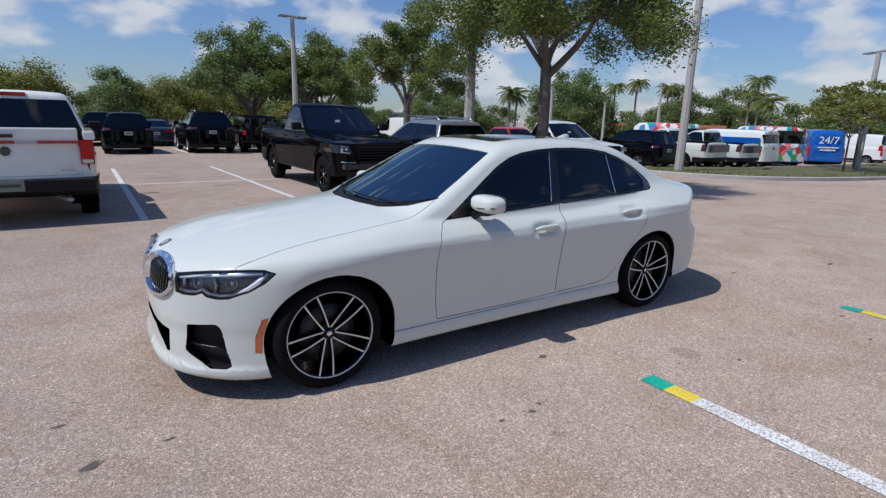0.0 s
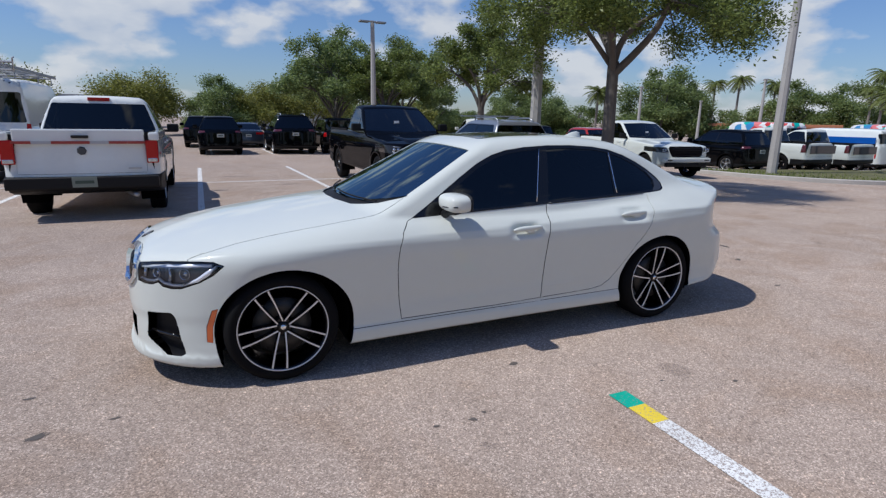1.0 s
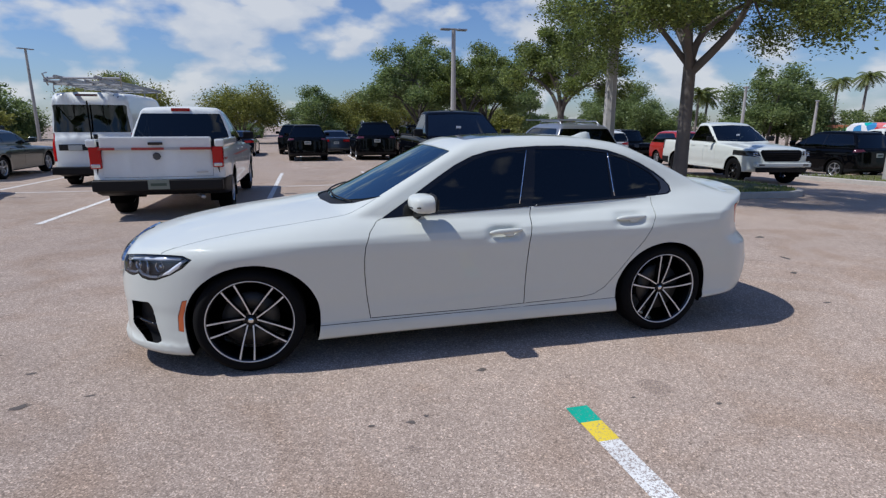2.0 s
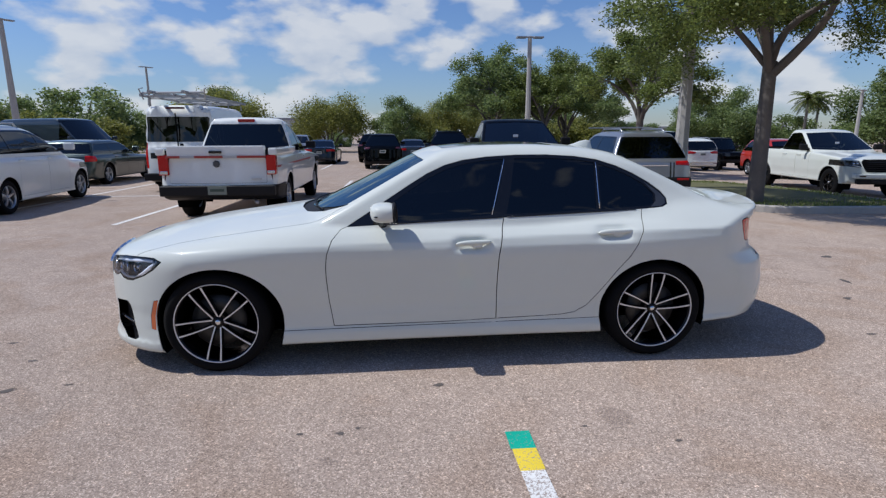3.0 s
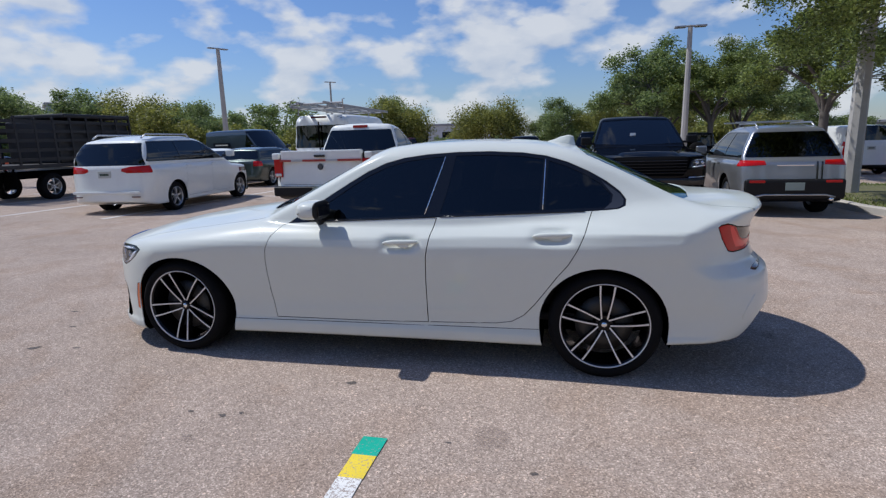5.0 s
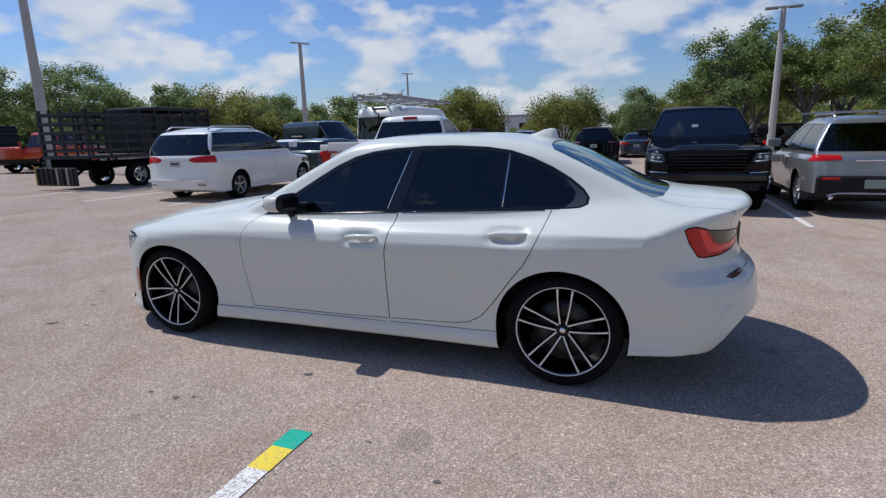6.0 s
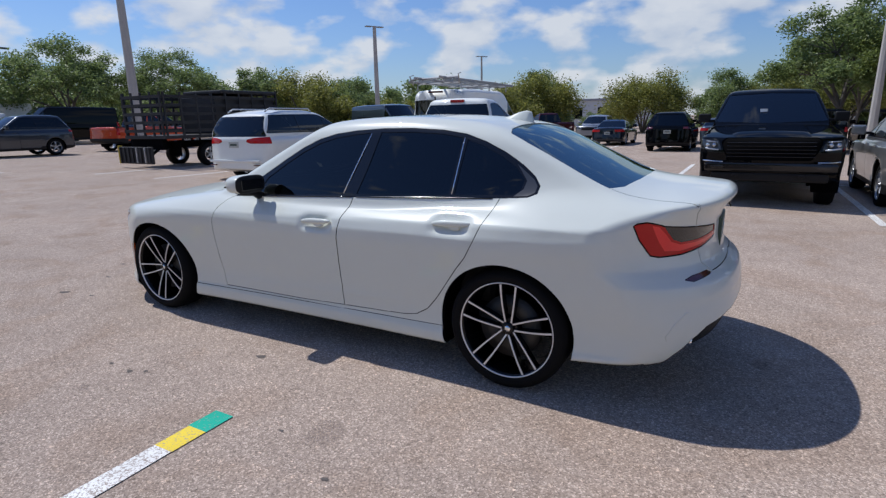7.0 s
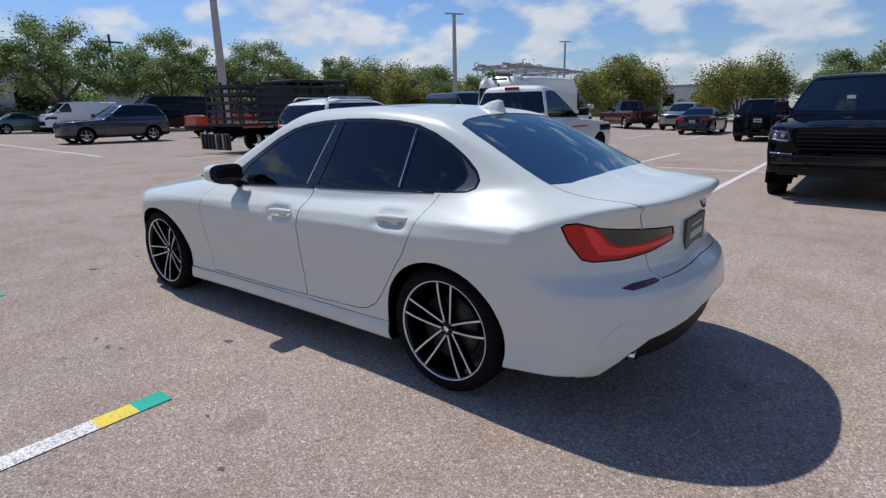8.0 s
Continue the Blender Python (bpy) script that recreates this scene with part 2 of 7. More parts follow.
CLOTH = material("black_upholstery", (0.022, 0.021, 0.021), 0.7, 0, 0, 12, 0.25)
TYRE = material("tyre_rubber", (0.007, 0.007, 0.0075), 0.8, 0, 0, 14, 0.35, 0.3, 90, spec=0.12)
REFLECTOR = material("lamp_reflector", (0.55, 0.57, 0.6), 0.22, 0.85)
HOUSING = material("lamp_housing", (0.11, 0.125, 0.15), 0.3, 0.4, 0.4, 60, 0.3)
CHROME = material("chrome", (0.82, 0.83, 0.85), 0.08, 1.0)
ALLOY = material("machined_alloy", (0.78, 0.78, 0.78), 0.42, 0.55)
SILVER_RIM = material("silver_rim", (0.48, 0.49, 0.5), 0.35, 0.9, 0, 6, 0.1)
RIM_BLACK = material("gloss_black_rim", (0.005, 0.005, 0.006), 0.25, 0, 0.25, spec=0.2)
IRON = material("brake_iron", (0.06, 0.058, 0.056), 0.5, 0.7, 0, 9, 0.3)
LIGHT_GUIDE = material("frosted_light_guide", (0.80, 0.84, 0.90), 0.2, 0.2, 0.6)
RED_LENS = material("red_lens", (0.46, 0.006, 0.006), 0.15, 0, 0.35, 9, 0.1, spec=0.2)
RED_GUIDE = material("bright_red_light_guide", (0.82, 0.035, 0.03), 0.2, 0, 0.5, 9, 0.1, spec=0.2)
DARK_RED = material("dark_red_reflector", (0.09, 0.012, 0.014), 0.15, 0, 1.0)
SMOKE = material("smoked_lens", (0.018, 0.018, 0.017), 0.15, 0, 0.4)
AMBER = material("amber_reflector", (0.62, 0.13, 0.03), 0.25, 0, 0.8)
STEEL = material("galvanised_steel", (0.42, 0.42, 0.42), 0.5, 0.7, 0, 5, 0.2)
CONCRETE = material("pole_concrete", (0.42, 0.40, 0.37), 0.9, 0, 0, 1.6, 0.3, 0.4, 40)
KERB = material("kerb_concrete", (0.44, 0.41, 0.37), 0.9, 0, 0, 1.1, 0.4, 0.5, 30)
BARK = material("oak_bark", (0.13, 0.115, 0.10), 0.95, 0, 0, 3.0, 0.5, 1.0, 18)
PALM_BARK = material("palm_bark", (0.24, 0.21, 0.18), 0.95, 0, 0, 2.0, 0.4, 0.7, 14)
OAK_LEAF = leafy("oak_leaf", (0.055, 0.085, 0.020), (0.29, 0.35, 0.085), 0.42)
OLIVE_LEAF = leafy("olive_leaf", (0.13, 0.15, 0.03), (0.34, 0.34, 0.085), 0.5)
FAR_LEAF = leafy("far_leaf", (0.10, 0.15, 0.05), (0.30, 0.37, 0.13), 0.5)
PALM_LEAF = leafy("palm_leaf", (0.07, 0.10, 0.025), (0.22, 0.25, 0.06), 0.4)
GRASS = leafy("grass_blade", (0.10, 0.14, 0.03), (0.27, 0.30, 0.08))
SOIL = material("island_soil", (0.12, 0.115, 0.045), 0.95, 0, 0, 1.5, 0.6, 0.8, 30)
ASPHALT = asphalt()
LINE_WHITE, LINE_YELLOW, LINE_GREEN = (worn_paint("white_road_paint", (0.80, 0.79, 0.75), (0.425, 0.50)), worn_paint("yellow_road_paint", (0.80, 0.60, 0.04), (0.36, 0.46)), worn_paint("green_road_paint", (0.0, 0.40, 0.27), (0.33, 0.42)))
PLATE = material("number_plate", (0.46, 0.48, 0.44), 0.5)
PLATE_DARK = material("plate_lettering", (0.05, 0.08, 0.06), 0.5)

# ---------------------------------------------------------------- tools
def empty(name, label="", category="", group="", kind=""):
    return tagged(new(name), label, category, group, kind)


def mesh_of(name, verts, faces, mat, smooth=True):
    me = bpy.data.meshes.new(name)
    me.from_pydata([tuple(v) for v in verts], [], [tuple(f) for f in faces])
    me.materials.append(mat)
    if smooth:
        me.polygons.foreach_set("use_smooth", [True] * len(me.polygons))
    me.update()
    return me


def part(name, bm, mat, parent, label="", smooth=False, at=None):
    """Links a bmesh (or a mesh) as one object under a thing or a part."""
    if isinstance(bm, bpy.types.Mesh):
        me = bm
    else:
        me = bpy.data.meshes.new(name)
        bmesh.ops.recalc_face_normals(bm, faces=bm.faces)
        bm.to_mesh(me)
        bm.free()
        me.materials.append(mat)
        if smooth:
            me.polygons.foreach_set("use_smooth", [True] * len(me.polygons))
    ob = new(name, me)
    if parent is not None:
        ob.parent = parent
    if at is not None:
        ob.matrix_basis = at
    if label:
        ob["label"] = label
    return ob


def box(x0, x1, y0, y1, z0, z1, bevel=0.0, seg=2, bm=None):
    bm = bm or bmesh.new()
    r = bmesh.ops.create_cube(bm, size=1, matrix=Matrix.LocRotScale(((x0 + x1) / 2, (y0 + y1) / 2, (z0 + z1) / 2), None, (x1 - x0, y1 - y0, z1 - z0)))
    if bevel:
        edges = list({e for v in r["verts"] for e in v.link_edges})
        bmesh.ops.bevel(bm, geom=edges, offset=bevel, segments=seg, affect="EDGES", profile=0.6)
    return bm


def tube(points, radii, sides=8, bm=None, close=True):
    """A round bar through points, with a radius at each."""
    bm = bm or bmesh.new()
    pts = [Vector(p) for p in points]
    rings = []
    for i, p in enumerate(pts):
        d = (pts[min(i + 1, len(pts) - 1)] - pts[max(i - 1, 0)]).normalized()
        a = d.orthogonal().normalized() if i == 0 else (rings_a - d * rings_a.dot(d)).normalized()
        rings_a = a
        b = d.cross(a)
        r = radii[i] if isinstance(radii, (list, tuple)) else radii
        rings.append([bm.verts.new(p + (a * math.cos(2 * math.pi * k / sides) + b * math.sin(2 * math.pi * k / sides)) * r) for k in range(sides)])
    for r0, r1 in zip(rings, rings[1:]):
        for k in range(sides):
            bm.faces.new((r0[k], r0[(k + 1) % sides], r1[(k + 1) % sides], r1[k]))
    if close:
        bm.faces.new(rings[0][::-1])
        bm.faces.new(rings[-1])
    return bm


def lathe(profile, steps, axis="y"):
    """Turns a profile of (radius, along) about the y axis."""
    verts, faces = [], []
    n = len(profile)
    for k in range(steps):
        a = 2 * math.pi * k / steps
        for r, h in profile:
            verts.append((r * math.cos(a), h, r * math.sin(a)))
    for k in range(steps):
        for i in range(n - 1):
            a, b = k * n + i, ((k + 1) % steps) * n + i
            faces.append((a, a + 1, b + 1, b))
    return verts, faces


def prism(outline, z0, z1, bm=None):
    """An upright prism over a plan outline."""
    bm = bm or bmesh.new()
    lo = [bm.verts.new((x, y, z0)) for x, y in outline]
    hi = [bm.verts.new((x, y, z1)) for x, y in outline]
    n = len(outline)
    bm.faces.new(lo[::-1])
    bm.faces.new(hi)
    for i in range(n):
        bm.faces.new((lo[i], lo[(i + 1) % n], hi[(i + 1) % n], hi[i]))
    return bm


def curve(pts):
    """A smooth curve through points (x, value) that never overshoots them."""
    xs, ys = np.array([p[0] for p in pts], float), np.array([p[1] for p in pts], float)
    h, d = np.diff(xs), np.diff(ys) / np.diff(xs)
    m = np.empty_like(xs)
    m[0], m[-1] = d[0], d[-1]
    for i in range(1, len(xs) - 1):
        m[i] = 0 if d[i - 1] * d[i] <= 0 else 2 * d[i - 1] * d[i] / (d[i - 1] + d[i])

    def f(x):
        x = np.clip(np.asarray(x, float), xs[0], xs[-1])
        i = np.clip(np.searchsorted(xs, x) - 1, 0, len(h) - 1)
        t = (x - xs[i]) / h[i]
        return (1 + 2 * t) * (1 - t) ** 2 * ys[i] + t * (1 - t) ** 2 * h[i] * m[i] + t * t * (3 - 2 * t) * ys[i + 1] + t * t * (t - 1) * h[i] * m[i + 1]

    return f


def smax(a, b, k):
    h = np.clip(0.5 + 0.5 * (a - b) / k, 0, 1)
    return b + (a - b) * h + k * h * (1 - h)


def smin(a, b, k):
    return -smax(-a, -b, k)


def clip_x(poly, x0, x1):
    """The part of a side outline between two upright lines."""
    for sign, lim in ((1, x0), (-1, -x1)):
        res = []
        for (a, b), (c, d) in zip(poly, poly[1:] + poly[:1]):
            ina, inc = sign * a >= lim, sign * c >= lim
            if ina:
                res.append((a, b))
            if ina != inc:
                t = (sign * lim - a) / (c - a)
                res.append((sign * lim, b + t * (d - b)))
        poly = res
    return poly


def inside(poly, a, b):
    hit = False
    for (x0, y0), (x1, y1) in zip(poly, poly[1:] + poly[:1]):
        if (y0 > b) != (y1 > b) and a < (x1 - x0) * (b - y0) / (y1 - y0) + x0:
            hit = not hit
    return hit


def rounded(poly, r, seg=4):
    """A plan outline with its corners rounded."""
    res = []
    n = len(poly)
    for i in range(n):
        p, a, b = Vector(poly[i]), Vector(poly[i - 1]), Vector(poly[(i + 1) % n])
        da, db = a - p, b - p
        q = min(r, da.length * 0.45, db.length * 0.45)
        s, e = p + da.normalized() * q, p + db.normalized() * q
        for k in range(seg + 1):
            t = k / seg
            res.append(tuple(s * (1 - t) ** 2 + p * 2 * t * (1 - t) + e * t * t))
    return res


def shrunk(poly, d):
    """A convex outline moved inwards by d."""
    cx, cy = sum(p[0] for p in poly) / len(poly), sum(p[1] for p in poly) / len(poly)
    res = []
    n = len(poly)
    for i in range(n):
        (x0, y0), (x1, y1), (x2, y2) = poly[i - 1], poly[i], poly[(i + 1) % n]
        e = Vector((x2 - x0, y2 - y0))
        nrm = Vector((-e.y, e.x)).normalized()
        if nrm.dot(Vector((cx - x1, cy - y1))) < 0:
            nrm = -nrm
        res.append((x1 + nrm.x * d, y1 + nrm.y * d))
    return res

# ---------------------------------------------------------------- vehicle bodies
VIEWS = {"side": (Vector((1, 0, 0)), Vector((0, 0, 1)), Vector((0, -1, 0))), "top": (Vector((1, 0, 0)), Vector((0, 1, 0)), Vector((0, 0, 1))),
         "front": (Vector((0, 1, 0)), Vector((0, 0, 1)), Vector((-1, 0, 0))), "rear": (Vector((0, 1, 0)), Vector((0, 0, 1)), Vector((1, 0, 0))),
         "front_corner": (Vector((0.66, -0.75, 0)), Vector((0, 0, 1)), Vector((-0.75, -0.66, 0))), "rear_corner": (Vector((0.714, 0.7, 0)), Vector((0, 0, 1)), Vector((0.7, -0.714, 0)))}


class Shell:
    """The outer skin of a vehicle: the smooth union of a lower body and a cabin, each bounded by curved faces. The nose points to -x, the
    origin lies on the ground between the axles. One half is meshed, cut along the outlines of its panels, and mirrored."""

    def __init__(self, s):
        self.s = s
        g = lambda key, default=None: s.get(key, default)
        self.W, self.off, self.top = curve(s["W"]), curve(s["off"]), curve(s["top"])
        self.fz, self.rz = curve(g("fz", [(0, 0), (2, 0)])), curve(g("rz", [(0, 0), (2, 0)]))
        self.bot = curve(g("bot", [(-9, 0.2), (9, 0.2)]))
        self.roof, self.G = curve(s["roof"]), curve(s["G"])
        self.Gx = curve(g("Gx", [(-9, 0), (9, 0)]))
        self.mesh()

    def field(self, x, y, z):
        s = self.s
        y = np.abs(y)
        zz = z
        if "lift" in s:
            q = np.clip((z - 0.55) / 0.2, 0, 1)
            zz = z - np.interp(x, *zip(*s["lift"])) * q * q * (3 - 2 * q)
        side = (y - self.W(x) + self.off(zz)) * 0.97
        for hx, hz, depth in s.get("scoops", ()):
            side = side + depth * np.exp(-((x - hx) / 0.108) ** 4 - ((z - hz) / 0.043) ** 4)
        for zs, amp, wide in s.get("ridges", ()):
            d = z - np.interp(x, *zip(*zs))
            side = side - np.interp(x, *zip(*amp)) * np.exp(-(np.sqrt(d * d + 0.005 ** 2) - 0.005) / wide)
        if "flare" in s:
            for ax in s["axles"]:
                d = np.hypot(x - ax, z - s["R"])
                side = side - s["flare"] * np.exp(-((d - s["arch"] - 0.02) / 0.05) ** 2)
        top = (z - self.top(x) + s["crown"] * y * y) * 0.97
        bot = self.bot(x) - z
        fa, fb = s["fcurve"]
        front = s["xf"] + fa * y * y + fb * y ** 4 + self.fz(z) - x
        ra, rb = s["rcurve"]
        rear = x - (s["xr"] - ra * y * y - rb * y ** 4 - self.rz(z))
        low = smax(side, top, s["k_edge"])
        low = smax(low, smax(front, rear, 0.02), s["k_end"])
        low = smax(low, bot, 0.03)
        gs = (y - self.G(z) - self.Gx(x)) * 0.95
        if "hip" in s:
            # the rear pillar spreads into the shoulder
            amp, zh, wide, xa, xb = s["hip"]
            q = np.clip((x - xa) / (xb - xa), 0, 1)
            gs = gs - amp * q * q * (3 - 2 * q) * np.exp(-((z - zh) / wide) ** 2)
        roof = z - self.roof(x) + s["rcrown"] * y * y
        x0, z0, slope, bow = s["ws"]
        ws = (z - z0 - slope * (x - x0 - bow * y * y)) / math.hypot(1, slope)
        x1, z1, slope1, bow1 = s["rw"]
        rw = (z - z1 - slope1 * (x1 - bow1 * y * y - x)) / math.hypot(1, slope1)
        cab = smax(gs, roof, s["k_roof"])
        cab = smax(cab, ws, s.get("k_ws", 0.03))
        cab = smax(cab, rw, s.get("k_rw", 0.04))
        cab = smax(cab, s.get("cab_floor", 0.5) - z, 0.02)
        cab = smax(cab, np.maximum(front, rear) + 0.04, 0.02)
        k0, k1, xa, xb = s.get("k_join", (0.02, 0.02, 0, 1))
        t = np.clip((x - xa) / (xb - xa), 0, 1)
        return smin(low, cab, k0 + (k1 - k0) * t * t * (3 - 2 * t))

    def normal(self, p):
        e = 1e-3
        n = np.stack([self.field(p[:, 0] + e, p[:, 1], p[:, 2]) - self.field(p[:, 0] - e, p[:, 1], p[:, 2]),
                      self.field(p[:, 0], p[:, 1] + e, p[:, 2]) - self.field(p[:, 0], p[:, 1] - e, p[:, 2]),
                      self.field(p[:, 0], p[:, 1], p[:, 2] + e) - self.field(p[:, 0], p[:, 1], p[:, 2] - e)], 1)
        return n / np.maximum(np.linalg.norm(n, axis=1, keepdims=True), 1e-9)

    def settle(self, p):
        """Moves points onto the skin."""
        for _ in range(3):
            n = self.normal(p)
            f = self.field(p[:, 0], p[:, 1], p[:, 2])
            g = (self.field(*(p + n * 1e-3).T) - self.field(*(p - n * 1e-3).T)) / 2e-3
            p = p - n * (np.clip(f / np.maximum(g, 0.3), -0.02, 0.02))[:, None]
        return p

    def mesh(self):
        s = self.s
        n_mid, n_cap, n_round = s["res"]
        inset = s.get("spine", 0.5)
        xa, xb, zs = s["xf"] + inset, s["xr"] - inset, s.get("spine_z", 0.6)
        cx, cd, cp = [], [], []
        for k in range(n_cap):
            phi = math.pi / 2 * (k + 0.02) / n_cap
            cx.append(xa), cd.append(-math.cos(phi)), cp.append(math.sin(phi))
        for k in range(n_mid):
            cx.append(xa + (xb - xa) * k / (n_mid - 1)), cd.append(0.0), cp.append(1.0)
        for k in range(n_cap)[::-1]:
            phi = math.pi / 2 * (k + 0.02) / n_cap
            cx.append(xb), cd.append(math.cos(phi)), cp.append(math.sin(phi))
        th = np.linspace(0, math.pi, n_round)
        cx, cd, cp = (np.array(a)[:, None] for a in (cx, cd, cp))
        dx, dy, dz = cd + 0 * th, -cp * np.sin(th), -cp * np.cos(th)
        dy[:, 0] = dy[:, -1] = 0
        lo, hi = np.zeros_like(dx), np.full_like(dx, 3.5)
        for _ in range(34):
            mid = (lo + hi) / 2
            out = self.field(cx + mid * dx, mid * dy, zs + mid * dz) > 0
            hi, lo = np.where(out, mid, hi), np.where(out, lo, mid)
        p = np.stack([cx + lo * dx, lo * dy, zs + lo * dz], -1)
        rows, cols = p.shape[:2]
        bm = bmesh.new()
        vs = [bm.verts.new(q) for q in p.reshape(-1, 3)]
        for i in range(rows - 1):
            for j in range(cols - 1):
                bm.faces.new((vs[i * cols + j], vs[(i + 1) * cols + j], vs[(i + 1) * cols + j + 1], vs[i * cols + j + 1]))
        bm.normal_update()
        self.bm, self.ids, self.layer = bm, {"": 0}, bm.faces.layers.int.new("panel")
        bm.faces.ensure_lookup_table()

    def cut(self, name, view, poly, of=("",), facing=0.15, where=None):
        """Gives the faces inside an outline, as seen in a view, to the panel of that name."""
        a, b, d = VIEWS[view]
        ids = self.ids
        ids.setdefault(name, len(ids))
        base = {ids[o] for o in of if o in ids}
        lay = self.layer
        lo = (min(p[0] for p in poly) - 0.01, min(p[1] for p in poly) - 0.01)
        hi = (max(p[0] for p in poly) + 0.01, max(p[1] for p in poly) + 0.01)

        def span(f):
            us, vs = [v.co.dot(a) for v in f.verts], [v.co.dot(b) for v in f.verts]
            return min(us), max(us), min(vs), max(vs)

        mine = []
        for f in self.bm.faces:
            if f[lay] in base and f.normal.dot(d) > facing and (where is None or where(f.calc_center_median())):
                u0, u1, v0, v1 = span(f)
                if u1 > lo[0] and u0 < hi[0] and v1 > lo[1] and v0 < hi[1]:
                    mine.append(f)
        for (u0, v0), (u1, v1) in zip(poly, poly[1:] + poly[:1]):
            if math.hypot(u1 - u0, v1 - v0) < 1e-5:
                continue
            m = 0.004
            box_lo, box_hi = (min(u0, u1) - m, min(v0, v1) - m), (max(u0, u1) + m, max(v0, v1) + m)
            near, rest = [], []
            for f in mine:
                q = span(f)
                (near if q[1] > box_lo[0] and q[0] < box_hi[0] and q[3] > box_lo[1] and q[2] < box_hi[1] else rest).append(f)
            if not near:
                continue
            geom = list({v for f in near for v in f.verts}) + list({e for f in near for e in f.edges}) + near
            r = bmesh.ops.bisect_plane(self.bm, geom=geom, dist=1e-5, plane_co=a * u0 + b * v0, plane_no=(a * (v1 - v0) - b * (u1 - u0)).normalized())
            mine = rest + [f for f in r["geom"] if isinstance(f, bmesh.types.BMFace)]
        for f in mine:
            c = f.calc_center_median()
            if inside(poly, c.dot(a), c.dot(b)):
                f[lay] = ids[name]

    def underside(self, name, below, steep=-0.85):
        """Gives the faces that look down, under a height, to a panel."""
        self.ids.setdefault(name, len(self.ids))
        for f in self.bm.faces:
            if f[self.layer] == 0 and f.normal.z < steep and f.calc_center_median().z < below:
                f[self.layer] = self.ids[name]

    def near(self, view, u, v, depth=0.0):
        """The point of the skin that shows at (u, v) in a view, moved inwards by depth."""
        a, b, d = VIEWS[view]
        lo, hi = 0.0, 4.0
        o = a * u + b * v
        c = o + d * 3.0
        for k in range(400):
            q = o + d * (3.0 - 0.01 * k)
            if self.field(q.x, q.y, q.z) < 0:
                break
        p = self.settle(np.array([[q.x, q.y, q.z]]))
        return Vector(p[0] - self.normal(p)[0] * depth)

    def arrays(self, name):
        rid, lay = self.ids[name], self.layer
        faces = [f for f in self.bm.faces if f[lay] == rid]
        index, pts, tris = {}, [], []
        for f in faces:
            loop = []
            for v in f.verts:
                if v not in index:
                    index[v] = len(pts)
                    pts.append(v.co[:])
                loop.append(index[v])
            tris.append(loop)
        return np.array(pts, float).reshape(-1, 3), tris

    def panel(self, name, title, mat, parent, join=False, inset=0.0, gap=0.0022, rim=0.014, label="", flip=False, keep_flat=False):
        """Makes the part or the pair of parts that a panel is. inset: how far it lies behind the skin; join: both halves are one part."""
        if name not in self.ids:
            return []
        p, faces = self.arrays(name)
        if not len(faces):
            return []
        seam = np.abs(p[:, 1]) < 1e-4
        p = p if keep_flat else self.settle(p)
        n = self.normal(p)
        count = {}
        for f in faces:
            for i, j in zip(f, f[1:] + f[:1]):
                count[(min(i, j), max(i, j))] = count.get((min(i, j), max(i, j)), []) + [(i, j)]
        border = [e[0] for e in count.values() if len(e) == 1]
        border = [(i, j) for i, j in border if not (join and seam[i] and seam[j])]
        if gap and border:
            push = np.zeros_like(p)
            for i, j in border:
                e = p[j] - p[i]
                inward = np.cross((n[i] + n[j]) / 2, e)
                length = np.linalg.norm(inward)
                if length > 1e-9:
                    push[i] += inward / length
                    push[j] += inward / length
            size = np.linalg.norm(push, axis=1, keepdims=True)
            push = push / np.maximum(size, 1e-9)
            if join:
                push[seam, 1] = 0
            p = p + push * gap
        if inset:
            q = n.copy()
            if join:
                q[seam, 1] = 0
            p = p - q * inset
        verts, norms, fs = p, n, [list(f) for f in faces]
        if rim and border:
            edge = sorted({i for e in border for i in e})
            at = {v: k for k, v in enumerate(edge)}
            m = len(verts)
            outer, inner = p[edge], p[edge] - n[edge] * rim
            verts = np.vstack([verts, outer, inner])
            norms = np.vstack([norms, n[edge] * 0.2, n[edge] * 0.2])
            for i, j in border:
                e = np.cross(p[j] - p[i], (n[i] + n[j]) / 2)
                e = e / max(np.linalg.norm(e), 1e-9)
                for k in (i, j):
                    norms[m + at[k]] += e
                    norms[m + len(edge) + at[k]] += e
                fs.append([m + at[j], m + at[i], m + len(edge) + at[i], m + len(edge) + at[j]])
        made = []
        mirrored = verts * (1, -1, 1), norms * (1, -1, 1), [f[::-1] for f in fs]
        if join:
            k = len(verts)
            weld = {i: i for i in range(len(seam)) if seam[i]}
            p0 = verts.copy()
            p0[list(weld), 1] = 0
            norms[list(weld), 1] = 0
            sets = [(np.vstack([p0, mirrored[0]]), np.vstack([norms, mirrored[1]]), fs + [[weld.get(i, i + k) for i in f] for f in mirrored[2]])]
        else:
            sets = [(verts, norms, fs), mirrored]
        for v, nn, f in sets:
            me = mesh_of(title, v, f, mat)
            nn = nn / np.maximum(np.linalg.norm(nn, axis=1, keepdims=True), 1e-9)
            me.normals_split_custom_set_from_vertices([tuple(q) for q in nn])
            made.append(part(title, me, mat, parent if not isinstance(parent, list) else parent[len(made)], label))
        return made

